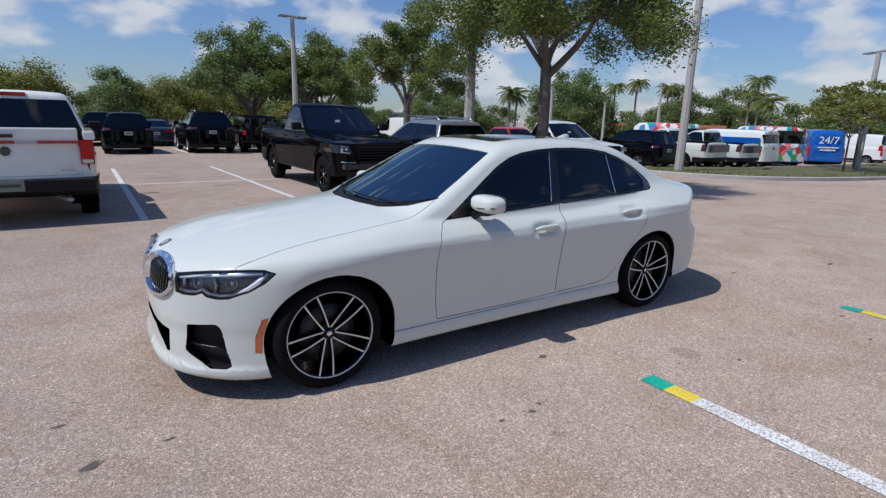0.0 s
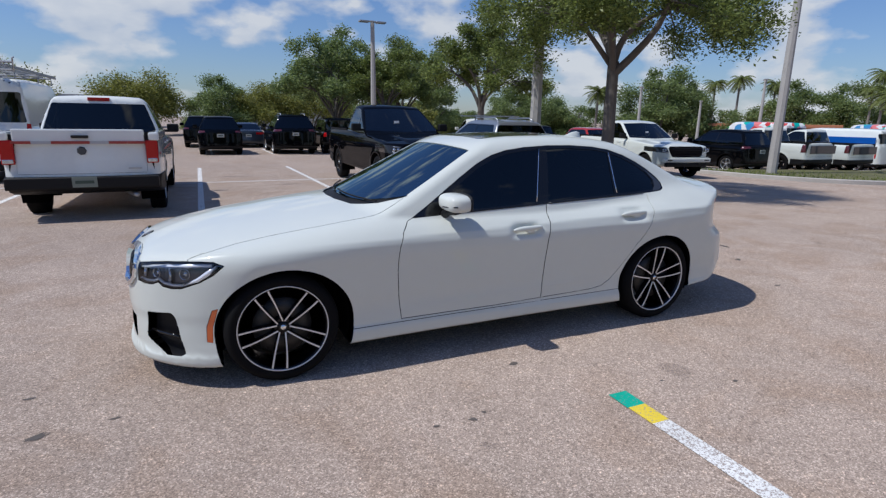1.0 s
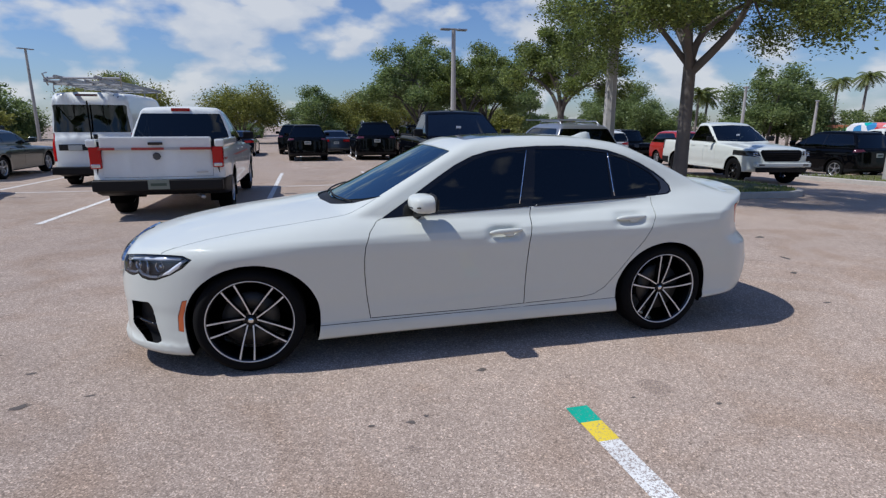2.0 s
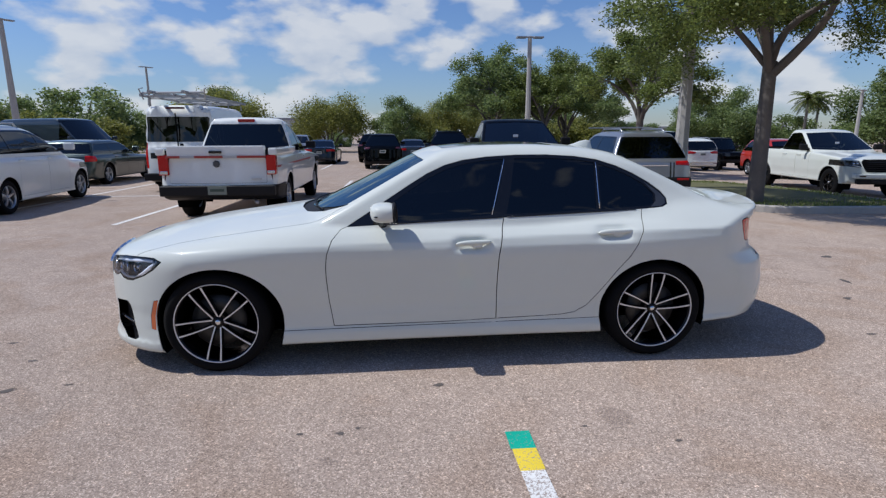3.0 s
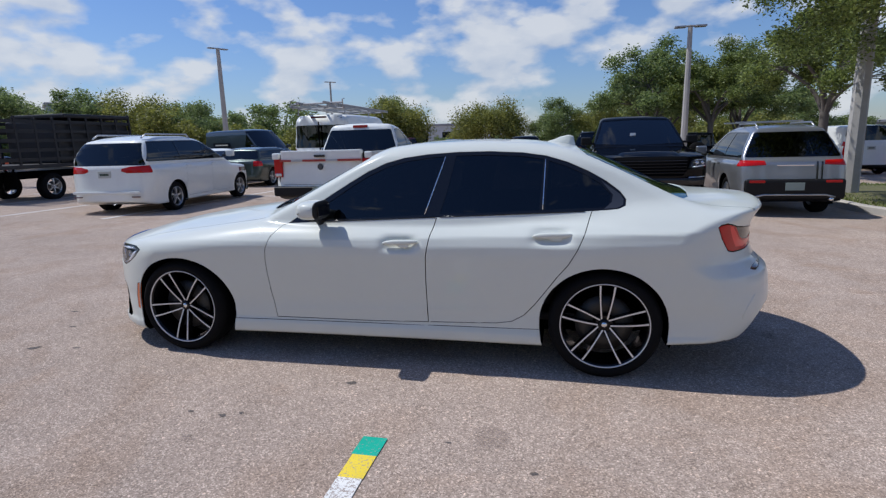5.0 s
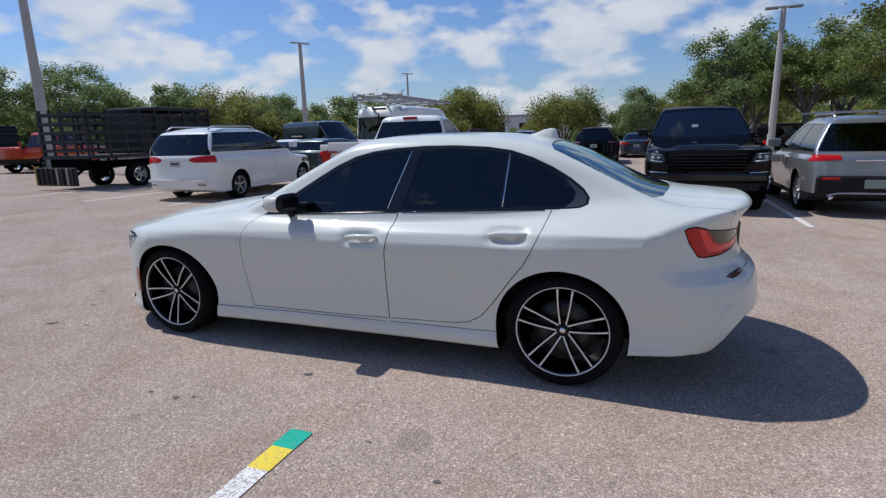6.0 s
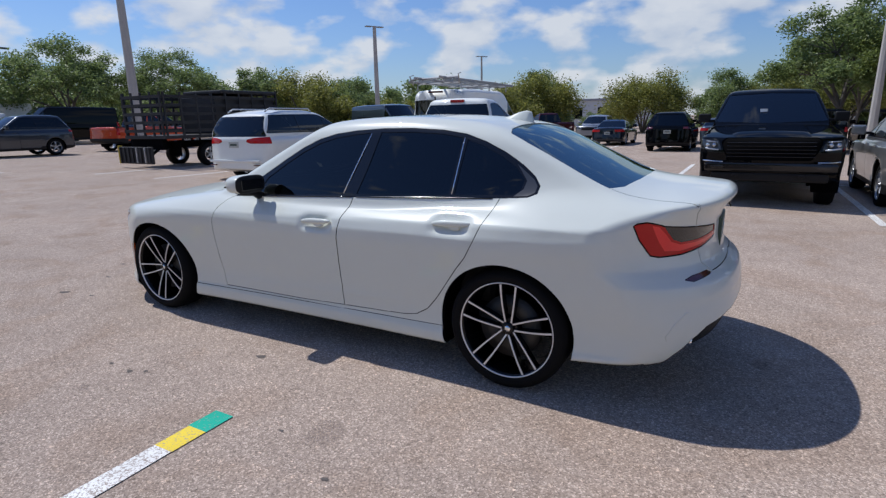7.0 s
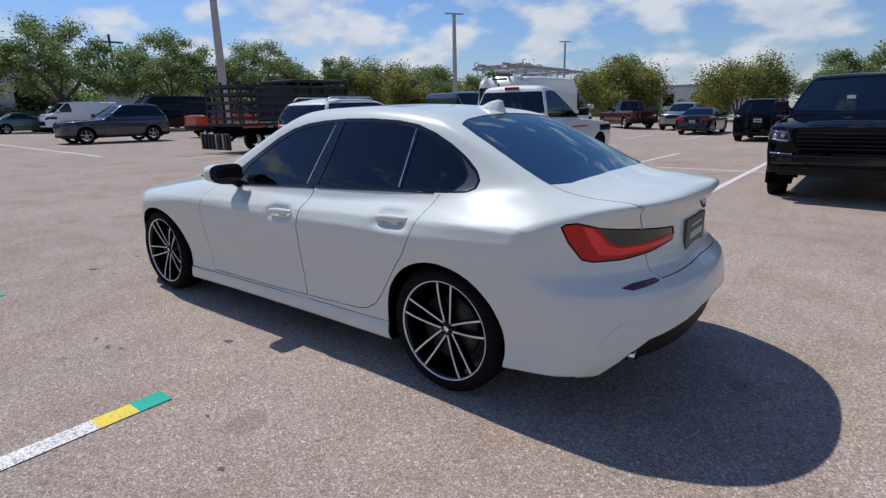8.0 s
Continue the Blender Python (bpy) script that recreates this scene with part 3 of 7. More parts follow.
    def lining(self, parent, names, mat, depth=0.03):
        """The dark inner skin behind the gaps."""
        allv, allf = [], []
        for name in names:
            if name in self.ids:
                p, faces = self.arrays(name)
                if len(faces):
                    q = p - self.normal(p) * depth
                    k = len(allv)
                    allv += list(q) + list(q * (1, -1, 1))
                    m = len(q)
                    allf += [[i + k for i in f[::-1]] for f in faces] + [[i + k + m for i in f] for f in faces]
        part("inner_lining", mesh_of("inner_lining", allv, allf, mat), mat, parent)


def ring_outline(cx, cz, r, n=40):
    return [(cx + r * math.cos(2 * math.pi * k / n), cz + r * math.sin(2 * math.pi * k / n)) for k in range(n)]


def wheel_well(parent, x, R, arch, y_out, depth, mat):
    """The dark liner of a wheel arch: a half drum open to the outside, and its inner wall."""
    verts, faces = [], []
    n = 28
    for k in range(n + 1):
        a = math.pi * (-0.12 + 1.24 * k / n)
        c, s = math.cos(a) * arch, math.sin(a) * arch
        verts += [(x + c, y_out, R + s), (x + c, y_out + depth, R + s)]
    verts.append((x, y_out + depth, R))
    for k in range(n):
        faces += [(2 * k, 2 * k + 1, 2 * k + 3, 2 * k + 2), (2 * k + 1, len(verts) - 1, 2 * k + 3)]
    part("wheel_arch_liner", mesh_of("wheel_arch_liner", verts, faces, mat), mat, parent)
    part("wheel_arch_liner", mesh_of("wheel_arch_liner", [(a, -b, c) for a, b, c in verts], [f[::-1] for f in faces], mat), mat, parent)


WHEELS = {}


def wheel_set(parent, key, axles, y_face, R, rim_r, width, spokes, rim_mat, style="five", turns=(0, 0)):
    """Four wheels, each a tyre with its rim, hub cap and brake disc. The meshes are shared between wheels of one kind."""
    if key not in WHEELS:
        hw = width
        tyre = lathe([(rim_r * 0.97, hw), (rim_r * 0.98, 0.012), (rim_r + 0.007, 0.001), (R * 0.5 + rim_r * 0.5, -0.008), (R - 0.022, 0.004), (R - 0.006, 0.022), (R, 0.045), (R, hw - 0.045), (R - 0.02, hw - 0.005), (rim_r * 0.97, hw)], 56)
        barrel = lathe([(rim_r - 0.012, hw - 0.01), (rim_r - 0.022, 0.09), (rim_r - 0.014, 0.03), (rim_r - 0.012, 0.012), (rim_r + 0.006, 0.004), (rim_r + 0.006, 0.016)], 56)
        lip = lathe([(rim_r - 0.005, 0.010), (rim_r - 0.004, 0.0045), (rim_r + 0.001, 0.0018), (rim_r + 0.002, 0.006)], 64)
        disc = lathe([(0.06, 0.085), (0.07, 0.075), (rim_r * 0.66, 0.075), (rim_r * 0.66, 0.10), (0.07, 0.10)], 40)
        deep = 0.030 if style == "double" else 0.0
        cap = lathe([(0.0001, deep + 0.004), (0.024, deep + 0.005), (0.031, deep + 0.009), (0.034, deep + 0.03)], 24)
        boss = lathe([(0.0001, deep + 0.0025), (0.015, deep + 0.0028), (0.0165, deep + 0.006)], 20)
        back, face = bmesh.new(), bmesh.new()
        if style == "double":
            base = math.radians(spokes)
            for k in range(5):
                for sgn in (-1, 1):
                    pts = []
                    for q in range(9):
                        t = q / 8
                        r = 0.036 + (rim_r - 0.045) * t
                        half = math.asin((0.0165 + 0.025 * t ** 1.1 + 0.004 * math.sin(math.pi * t)) / r)
                        a = base + 2 * math.pi * k / 5 + sgn * half
                        y = 0.008 + 0.034 * (1 - t) ** 1.4
                        pts.append((r, a, y, 0.0085 - 0.0015 * math.sin(math.pi * t) + 0.001 * t))
                    for bmx, wide, y0, y1 in ((back, 0.9, 0.004, 0.045), (face, 0.52, 0.0, 0.006)):
                        prev = None
                        for r, a, y, w in pts:
                            ca, sa = math.cos(a), math.sin(a)
                            row = [bmx.verts.new((r * ca - sgn2 * w * wide * sa, y + yy, r * sa + sgn2 * w * wide * ca)) for sgn2, yy in ((-1, y1), (-1, y0), (1, y0), (1, y1))]
                            if prev:
                                for i in range(3):
                                    bmx.faces.new((prev[i], prev[i + 1], row[i + 1], row[i]))
                            prev = row
        else:
            for k in range(spokes):
                a0 = 2 * math.pi * k / spokes + math.pi / 2
                prev = None
                for q in range(5):
                    t = q / 4
                    r = 0.04 + (rim_r - 0.05) * t
                    w = 0.030 - 0.012 * math.sin(math.pi * t) + 0.012 * t
                    y = 0.03 - 0.018 * math.sin(math.pi * t)
                    ca, sa = math.cos(a0), math.sin(a0)
                    row = [face.verts.new((r * ca - g * w * sa, y + yy, r * sa + g * w * ca)) for g, yy in ((-1, 0.03), (-0.7, 0.0), (0.7, 0.0), (1, 0.03))]
                    if prev:
                        for i in range(3):
                            face.faces.new((prev[i], prev[i + 1], row[i + 1], row[i]))
                    prev = row
        hub = bmesh.new()
        bmesh.ops.create_cone(hub, cap_ends=True, segments=24, radius1=0.075, radius2=0.05, depth=0.05, matrix=Matrix.Translation((0, 0.030 + deep + 0.02, 0)) @ Matrix.Rotation(radians(90), 4, "X"))
        meshes = {}
        dark_rim = RIM_BLACK if style == "double" else rim_mat
        meshes["tyre"] = mesh_of("tyre", *tyre, TYRE)
        meshes["rim"] = mesh_of("rim", *barrel, dark_rim)
        meshes["lip"] = mesh_of("rim_lip", *lip, ALLOY if style == "double" else rim_mat)
        meshes["disc"] = mesh_of("brake_disc", *disc, IRON)
        meshes["cap"] = mesh_of("hub_cap", *cap, RIM_BLACK if style == "double" else SILVER_RIM)
        meshes["boss"] = mesh_of("hub_badge", *boss, CHROME)
        for nm, b, mt in (("spoke_back", back, dark_rim), ("spoke_face", face, ALLOY if style == "double" else rim_mat), ("hub", hub, dark_rim)):
            bmesh.ops.recalc_face_normals(b, faces=b.faces)
            me = bpy.data.meshes.new(nm)
            b.to_mesh(me)
            b.free()
            me.materials.append(mt)
            meshes[nm] = me
        WHEELS[key] = meshes
    meshes = WHEELS[key]
    for x, turn in zip(axles, turns):
        for sgn in (1, -1):
            m = Matrix.Translation((x, -sgn * y_face, R)) @ (Matrix.Identity(4) if sgn > 0 else Matrix.Rotation(math.pi, 4, "Z")) @ Matrix.Rotation(radians(turn), 4, "Y")
            w = new("wheel")
            w.parent, w.matrix_basis = parent, m
            part("tyre", meshes["tyre"], None, w)
            part("rim", meshes["rim"], None, w)
            part("rim_lip", meshes["lip"], None, w)
            part("spoke_face", meshes["spoke_face"], None, w)
            if len(meshes["spoke_back"].polygons):
                part("spoke_back", meshes["spoke_back"], None, w)
            part("hub", meshes["hub"], None, w)
            part("hub_cap", meshes["cap"], None, w)
            part("hub_badge", meshes["boss"], None, w)
            part("brake_disc", meshes["disc"], None, w)

# ---------------------------------------------------------------- the lot
def fall(x, y):
    """The lot falls gently away from the white car, towards its drains."""
    return -0.011 * min(max(y - 1, 0), 25) - 0.021 * min(max(x - 2.5, 0), 38) + 0.012 * min(max(-x - 8, 0), 32)


def grid_sheet(name, xs, ys, lift, mat, label, category):
    verts = [(x, y, fall(x, y) + lift) for y in ys for x in xs]
    n = len(xs)
    faces = [(j * n + i, j * n + i + 1, (j + 1) * n + i + 1, (j + 1) * n + i) for j in range(len(ys) - 1) for i in range(n - 1)]
    ob = part(name, mesh_of(name, verts, faces, mat, False), mat, None)
    return tagged(ob, label, category, "", "structure")


grid_sheet("ground", [-900, -60, -40, -20, -8, 0, 2.5, 8, 16, 24.5, 60, 900], [-900, -20, -6, 1, 8, 16, 26, 60, 900], 0.0, ASPHALT, "worn pale asphalt parking lot with drips and stains", "asphalt")


def stripe(name, x0, y0, x1, y1, width, mat, label):
    """A painted bar on the asphalt."""
    d = Vector((x1 - x0, y1 - y0))
    n = max(1, int(d.length / 0.5))
    s = Vector((-d.y, d.x)).normalized() * width / 2
    rng = random.Random(int(abs(x0 * 91 + y0 * 57 + x1)))
    verts, faces = [], []
    for k in range(n + 1):
        p = Vector((x0, y0)) + d * k / n
        for sg in (1, -1):
            q = p + s * sg * (1 + rng.uniform(-0.05, 0.05))
            verts.append((q.x, q.y, fall(q.x, q.y) + 0.005))
    faces = [(2 * k, 2 * k + 2, 2 * k + 3, 2 * k + 1) for k in range(n)]
    ob = part(name, mesh_of(name, verts, faces, mat, False), mat, None)
    return tagged(ob, label, "road marking", "parking lot lines", "structure")


WHITE_LINE = "worn white parking line on asphalt"
for x in (0.30, 3.06, -2.46):
    stripe("marking_green", x, -1.73, x, -1.885, 0.125, LINE_GREEN, "green painted end of a parking line")
    stripe("marking_yellow", x, -1.885, x, -2.06, 0.12, LINE_YELLOW, "yellow painted section of a parking line")
    stripe("marking_white", x, -2.06, x, -6.8, 0.115, LINE_WHITE, WHITE_LINE)
for x in (-14.1, -11.35, -8.5, -5.2, -1.84, 0.95, 4.1):
    stripe("marking_white", x, 5.6, x, 15.8, 0.11, LINE_WHITE, WHITE_LINE)
stripe("marking_white", -16.5, 10.9, 7.0, 10.9, 0.11, LINE_WHITE, WHITE_LINE)
for k in range(9):
    stripe("marking_white", -9.5 + 2.75 * k, 24.0, -9.5 + 2.75 * k, 29.0, 0.11, LINE_WHITE, WHITE_LINE)
for k in range(5):
    stripe("marking_white", -17.0 - 3.0 * k, 4.5, -20.5 - 3.0 * k, 4.6, 0.11, LINE_WHITE, WHITE_LINE)



def stain_material(name, colour, strength):
    """A spill that has soaked in: strong in the middle, ragged and thin towards its border."""
    m = material(name, colour, 0.88, 0, 0, 14, 0.5)
    t, ln = m.node_tree, m.node_tree.links.new
    co, mid, far, n = nd(t, "ShaderNodeTexCoord"), nd(t, "ShaderNodeVectorMath", operation="SUBTRACT"), nd(t, "ShaderNodeVectorMath", operation="LENGTH"), nd(t, "ShaderNodeTexNoise")
    flat = nd(t, "ShaderNodeVectorMath", operation="MULTIPLY")
    ln(co.outputs["Generated"], mid.inputs[0])
    mid.inputs[1].default_value = (0.5, 0.5, 0.5)
    ln(mid.outputs[0], flat.inputs[0])
    flat.inputs[1].default_value = (1, 1, 0)
    ln(flat.outputs[0], far.inputs[0])
    n.inputs["Scale"].default_value, n.inputs["Detail"].default_value = 30, 5
    ln(co.outputs["Object"], n.inputs["Vector"])
    edge = math_node(t, "SUBTRACT", math_node(t, "MULTIPLY_ADD", n.outputs[0], 0.5, 0.17), far.outputs["Value"])
    ln(math_node(t, "MULTIPLY", math_node(t, "MULTIPLY", edge, 6.0, clamp=True), strength), t.nodes["Principled BSDF"].inputs["Alpha"])
    return m


STAIN = stain_material("oil_stain", (0.11, 0.095, 0.085), 0.85)
STAIN_PALE = stain_material("faded_stain", (0.24, 0.185, 0.155), 0.18)


def stain(x, y, rx, ry, turn, mat, seed, label):
    rng = random.Random(seed)
    n = 22
    ph = [rng.uniform(0, 6.28) for _ in range(4)]
    pts = []
    for k in range(n):
        a = 2 * math.pi * k / n
        r = 1 + 0.25 * math.sin(2 * a + ph[0]) + 0.2 * math.sin(3 * a + ph[1]) + 0.15 * math.sin(5 * a + ph[2]) + 0.1 * math.sin(7 * a + ph[3])
        u, v = rx * r * math.cos(a), ry * r * math.sin(a)
        px, py = x + u * math.cos(turn) - v * math.sin(turn), y + u * math.sin(turn) + v * math.cos(turn)
        pts.append((px, py, fall(px, py) + 0.003))
    bm = bmesh.new()
    bm.faces.new([bm.verts.new(p) for p in pts])
    tagged(part("stain", bm, mat, None), label, "stain", "stains on the asphalt", "structure")


for i, (x, y, rx, ry, a) in enumerate(((-0.05, -1.17, 0.055, 0.022, 0.2), (-0.60, -1.66, 0.034, 0.018, 2.4), (-0.51, -1.62, 0.018, 0.014, 0), (-0.80, -1.65, 0.018, 0.013, 0), (1.07, -1.885, 0.022, 0.016, 0), (0.66, -1.71, 0.022, 0.012, 0),
                                       (-2.62, -1.0, 0.085, 0.02, 0.5), (-2.30, -0.95, 0.03, 0.014, 0.3), (-2.75, -0.55, 0.035, 0.018, 0.1), (2.32, -2.2, 0.022, 0.018, 0), (3.3, -0.6, 0.06, 0.02, 0.3), (3.9, 0.3, 0.08, 0.03, 0.8), (2.75, -1.85, 0.03, 0.02, 0), (-3.1, -0.2, 0.04, 0.02, 0.2),
                                       (4.4, 0.9, 0.1, 0.04, 1.2), (5.2, 2.1, 0.14, 0.05, 0.4), (-0.9, 12.4, 0.5, 0.07, 0.1), (0.2, 9.9, 0.35, 0.06, 0.2), (4.9, -0.9, 0.09, 0.03, 0.2))):
    stain(x, y, rx, ry, a, STAIN, i, "small dark oil drip on the asphalt")
stain(0.86, -1.62, 0.15, 0.10, 0.4, STAIN_PALE, 77, "faded brown stain on the asphalt")
stain(-0.63, -1.9, 0.09, 0.02, 2.5, STAIN_PALE, 78, "faded dark streak on the asphalt")

# ---------------------------------------------------------------- the white saloon
def white_saloon():
    s = dict(xf=-2.262, xr=2.475, fcurve=(0.10, 0.80), rcurve=(0.2, 0.45),
             fz=[(0.10, 0.06), (0.135, 0.008), (0.16, -0.016), (0.19, -0.018), (0.215, 0.0), (0.24, 0.004), (0.30, 0.004), (0.38, 0.006), (0.45, 0.0), (0.58, 0.003), (0.68, 0.012), (0.74, 0.032), (0.80, 0.09), (1.0, 0.35)],
             rz=[(0.17, 0.2), (0.25, 0.06), (0.34, 0.012), (0.44, 0.0), (0.55, 0.012), (0.62, 0.03), (0.66, 0.07), (0.71, 0.118), (0.80, 0.138), (0.88, 0.138), (0.95, 0.105), (1.0, 0.06), (1.1, 0.05)],
             W=[(-2.3, 0.84), (-1.9, 0.885), (-1.43, 0.903), (-0.9, 0.893), (-0.3, 0.886), (0.4, 0.886), (1.0, 0.897), (1.43, 0.911), (1.9, 0.893), (2.2, 0.86), (2.5, 0.81)],
             off=[(0.12, 0.07), (0.16, 0.040), (0.24, 0.034), (0.29, 0.047), (0.36, 0.046), (0.5, 0.028), (0.66, 0.008), (0.735, 0.0), (0.775, 0.003), (0.81, 0.016), (0.86, 0.040), (0.91, 0.072), (0.95, 0.108), (1.0, 0.19), (1.2, 0.7)],
             top=[(-2.3, 0.69), (-2.2, 0.745), (-2.11, 0.785), (-1.9, 0.842), (-1.65, 0.890), (-1.4, 0.925), (-1.17, 0.955), (-0.965, 0.98), (-0.75, 1.0), (-0.3, 1.0), (0.5, 1.0), (1.2, 1.03), (1.6, 1.055), (1.9, 1.06), (2.15, 1.05), (2.32, 1.035), (2.42, 1.03), (2.5, 1.02)],
             crown=0.13, bot=[(-2.4, 0.145), (-2.0, 0.122), (-1.8, 0.125), (-1.0, 0.165), (1.0, 0.18), (1.6, 0.20), (1.8, 0.228), (2.05, 0.245), (2.5, 0.25)],
             roof=[(-1.0, 1.20), (-0.3, 1.345), (0.0, 1.398), (0.3, 1.425), (0.6, 1.43), (0.9, 1.416), (1.2, 1.378), (1.5, 1.315), (1.9, 1.2), (2.4, 1.0)],
             rcrown=0.075, G=[(0.6, 0.81), (0.90, 0.772), (0.97, 0.748), (1.06, 0.706), (1.2, 0.637), (1.34, 0.567), (1.5, 0.48)],
             Gx=[(-1.0, -0.05), (-0.5, 0.0), (0.4, 0.012), (1.2, -0.005), (1.6, -0.035), (2.1, -0.08)],
             ws=(-0.95, 0.965, 0.485, 0.42), rw=(1.98, 1.035, 0.49, 0.25), k_edge=0.11, k_end=0.075, k_roof=0.09, k_ws=0.035, k_rw=0.05, k_join=(0.018, 0.075, 1.15, 1.75),
             cab_floor=0.6, axles=(-1.4255, 1.4255), R=0.328, arch=0.362, res=(210, 44, 176),
             hip=(0.055, 0.92, 0.11, 0.9, 1.7), scoops=((0.19, 0.806, 0.030), (1.115, 0.860, 0.030)),
             lift=[(0.2, 0.0), (1.2, 0.02), (1.9, 0.05), (2.3, 0.055)],
             ridges=(([(-1.9, 0.79), (-0.7, 0.815), (0.3, 0.84), (1.1, 0.868), (2.1, 0.895)], [(-2.1, 0.0), (-1.6, 0.010), (0.0, 0.013), (1.0, 0.019), (1.6, 0.024), (2.05, 0.020), (2.3, 0.0)], 0.042),
                     ([(-1.0, 0.33), (-0.6, 0.34), (0.9, 0.40), (1.3, 0.45)], [(-0.9, 0.0), (-0.5, 0.004), (0.6, 0.007), (1.0, 0.0)], 0.05)))
    sh = Shell(s)
    cx0, cx1 = s["axles"]
    out = "wheel_gap"
    side = lambda c: c.y < -0.55
    for ex, rx, rz in ((cx0 + 0.022, 0.392, 0.352), (cx1 - 0.012, 0.366, 0.350)):
        arch = [(ex + rx * math.cos(a), 0.333 + rz * math.sin(a)) for a in [2 * math.pi * k / 56 for k in range(56)]]
        arch = [(x, z if z > 0.333 else 0.333 + (z - 0.333) * 1.4) for x, z in arch]
        sh.cut(out, "side", arch, facing=-2, where=side)
    # glass and its black surround
    dlo = [(-0.60, 0.915), (-0.47, 0.995), (-0.36, 1.065), (-0.20, 1.165), (-0.08, 1.235), (0.04, 1.287), (0.16, 1.318), (0.32, 1.338), (0.52, 1.349), (0.72, 1.349), (0.92, 1.338), (1.07, 1.316), (1.20, 1.275), (1.32, 1.222),
           (1.42, 1.165), (1.50, 1.105), (1.535, 1.06), (1.53, 1.025), (1.49, 1.008), (1.40, 1.0), (1.05, 0.984), (0.54, 0.963), (0.08, 0.944), (-0.30, 0.929)]
    sh.cut("surround", "side", dlo, facing=0.1)
    front_glass = [(-0.40, 0.945), (-0.33, 1.045), (-0.19, 1.138), (-0.07, 1.210), (0.05, 1.263), (0.17, 1.296), (0.33, 1.318), (0.435, 1.325), (0.41, 1.20), (0.37, 1.07), (0.325, 0.972), (0.08, 0.958), (-0.25, 0.945)]
    rear_glass = [(0.505, 1.328), (0.72, 1.329), (0.92, 1.318), (1.055, 1.297), (1.045, 1.15), (1.035, 0.999), (0.72, 0.985), (0.425, 0.977), (0.465, 1.12)]
    quarter = [(1.085, 1.287), (1.19, 1.254), (1.30, 1.204), (1.39, 1.15), (1.45, 1.09), (1.44, 1.03), (1.40, 1.016), (1.07, 1.001), (1.075, 1.15)]
    sh.cut("sail", "side", [(1.395, 1.165), (1.50, 1.09), (1.522, 1.06), (1.518, 1.03), (1.485, 1.014), (1.41, 1.008), (1.455, 1.045), (1.462, 1.085)], of=("surround",), facing=0.1)
    for nm, pl in (("glass_f", front_glass), ("glass_r", rear_glass), ("glass_q", quarter)):
        sh.cut(nm, "side", pl, of=("surround",), facing=0.1)
    # doors
    door_f = [(-0.56, 0.93), (-0.64, 0.90), (-0.69, 0.845), (-0.722, 0.76), (-0.732, 0.68), (-0.732, 0.597), (-0.722, 0.45), (-0.70, 0.285), (0.0, 0.287), (0.352, 0.298), (0.350, 0.45), (0.351, 0.58), (0.358, 0.73), (0.382, 0.86), (0.41, 0.965), (0.08, 0.951), (-0.30, 0.936)]
    door_r = [(0.4105, 0.965), (0.3825, 0.86), (0.3585, 0.73), (0.3515, 0.58), (0.3505, 0.45), (0.3525, 0.298), (0.60, 0.305), (0.79, 0.313), (0.88, 0.328), (0.955, 0.372), (1.02, 0.446), (1.085, 0.535), (1.151, 0.628), (1.21, 0.70), (1.258, 0.785), (1.30, 0.88), (1.345, 1.005), (1.05, 0.99), (0.54, 0.969)]
    sh.cut("door_front", "side", door_f, facing=0.1)
    sh.cut("door_rear", "side", door_r, facing=0.1)
    sh.cut("sill", "side", [(-1.2, 0.10), (-1.2, 0.262), (0.35, 0.275), (0.9, 0.283), (1.2, 0.29), (1.2, 0.10)], facing=0.12, where=lambda c: c.y < -0.7)
    # lamps
    head = [(-1.045, 0.709), (-0.933, 0.727), (-0.82, 0.740), (-0.704, 0.747), (-0.62, 0.750), (-0.552, 0.749), (-0.496, 0.730), (-0.541, 0.682), (-0.614, 0.638), (-0.722, 0.597), (-0.78, 0.594), (-0.835, 0.601), (-0.866, 0.623), (-0.91, 0.607), (-0.97, 0.604), (-1.035, 0.610)]
    sh.cut("head_frame", "front_corner", head, facing=0.2)
    sh.cut("head_lens", "front_corner", shrunk(head, 0.008), of=("head_frame",), facing=0.2)
    tail = [(0.875, 0.913), (0.893, 0.925), (0.937, 0.930), (1.007, 0.914), (1.032, 0.905), (1.136, 0.892), (1.254, 0.881), (1.456, 0.860), (1.466, 0.828), (1.456, 0.800), (1.30, 0.773), (1.145, 0.759), (1.014, 0.760), (0.966, 0.771), (0.906, 0.847)]
    sh.cut("tail_frame", "rear_corner", tail, facing=0.1)
    sh.cut("tail_red", "rear_corner", shrunk(tail, 0.005), of=("tail_frame",), facing=0.1)
    sh.cut("tail_dark", "rear_corner", [(1.034, 0.900), (1.136, 0.887), (1.254, 0.876), (1.452, 0.855), (1.459, 0.829), (1.26, 0.816), (1.143, 0.818), (1.093, 0.835), (1.06, 0.87)], of=("tail_red",), facing=0.1)
    sh.cut("tail_guide", "rear_corner", [(0.965, 0.912), (1.005, 0.902), (1.045, 0.868), (1.083, 0.826), (1.14, 0.808), (1.26, 0.806), (1.445, 0.817), (1.448, 0.803), (1.30, 0.788), (1.14, 0.778), (1.045, 0.786), (1.01, 0.83)], of=("tail_red",), facing=0.1)
    sh.cut("rear_mark", "rear_corner", [(1.128, 0.653), (1.174, 0.643), (1.311, 0.656), (1.328, 0.662), (1.304, 0.672), (1.182, 0.665)], facing=0.1)
    sh.cut("marker", "side", [(-1.770, 0.486), (-1.798, 0.478), (-1.832, 0.38), (-1.836, 0.292), (-1.808, 0.287), (-1.802, 0.38)], facing=0.1)
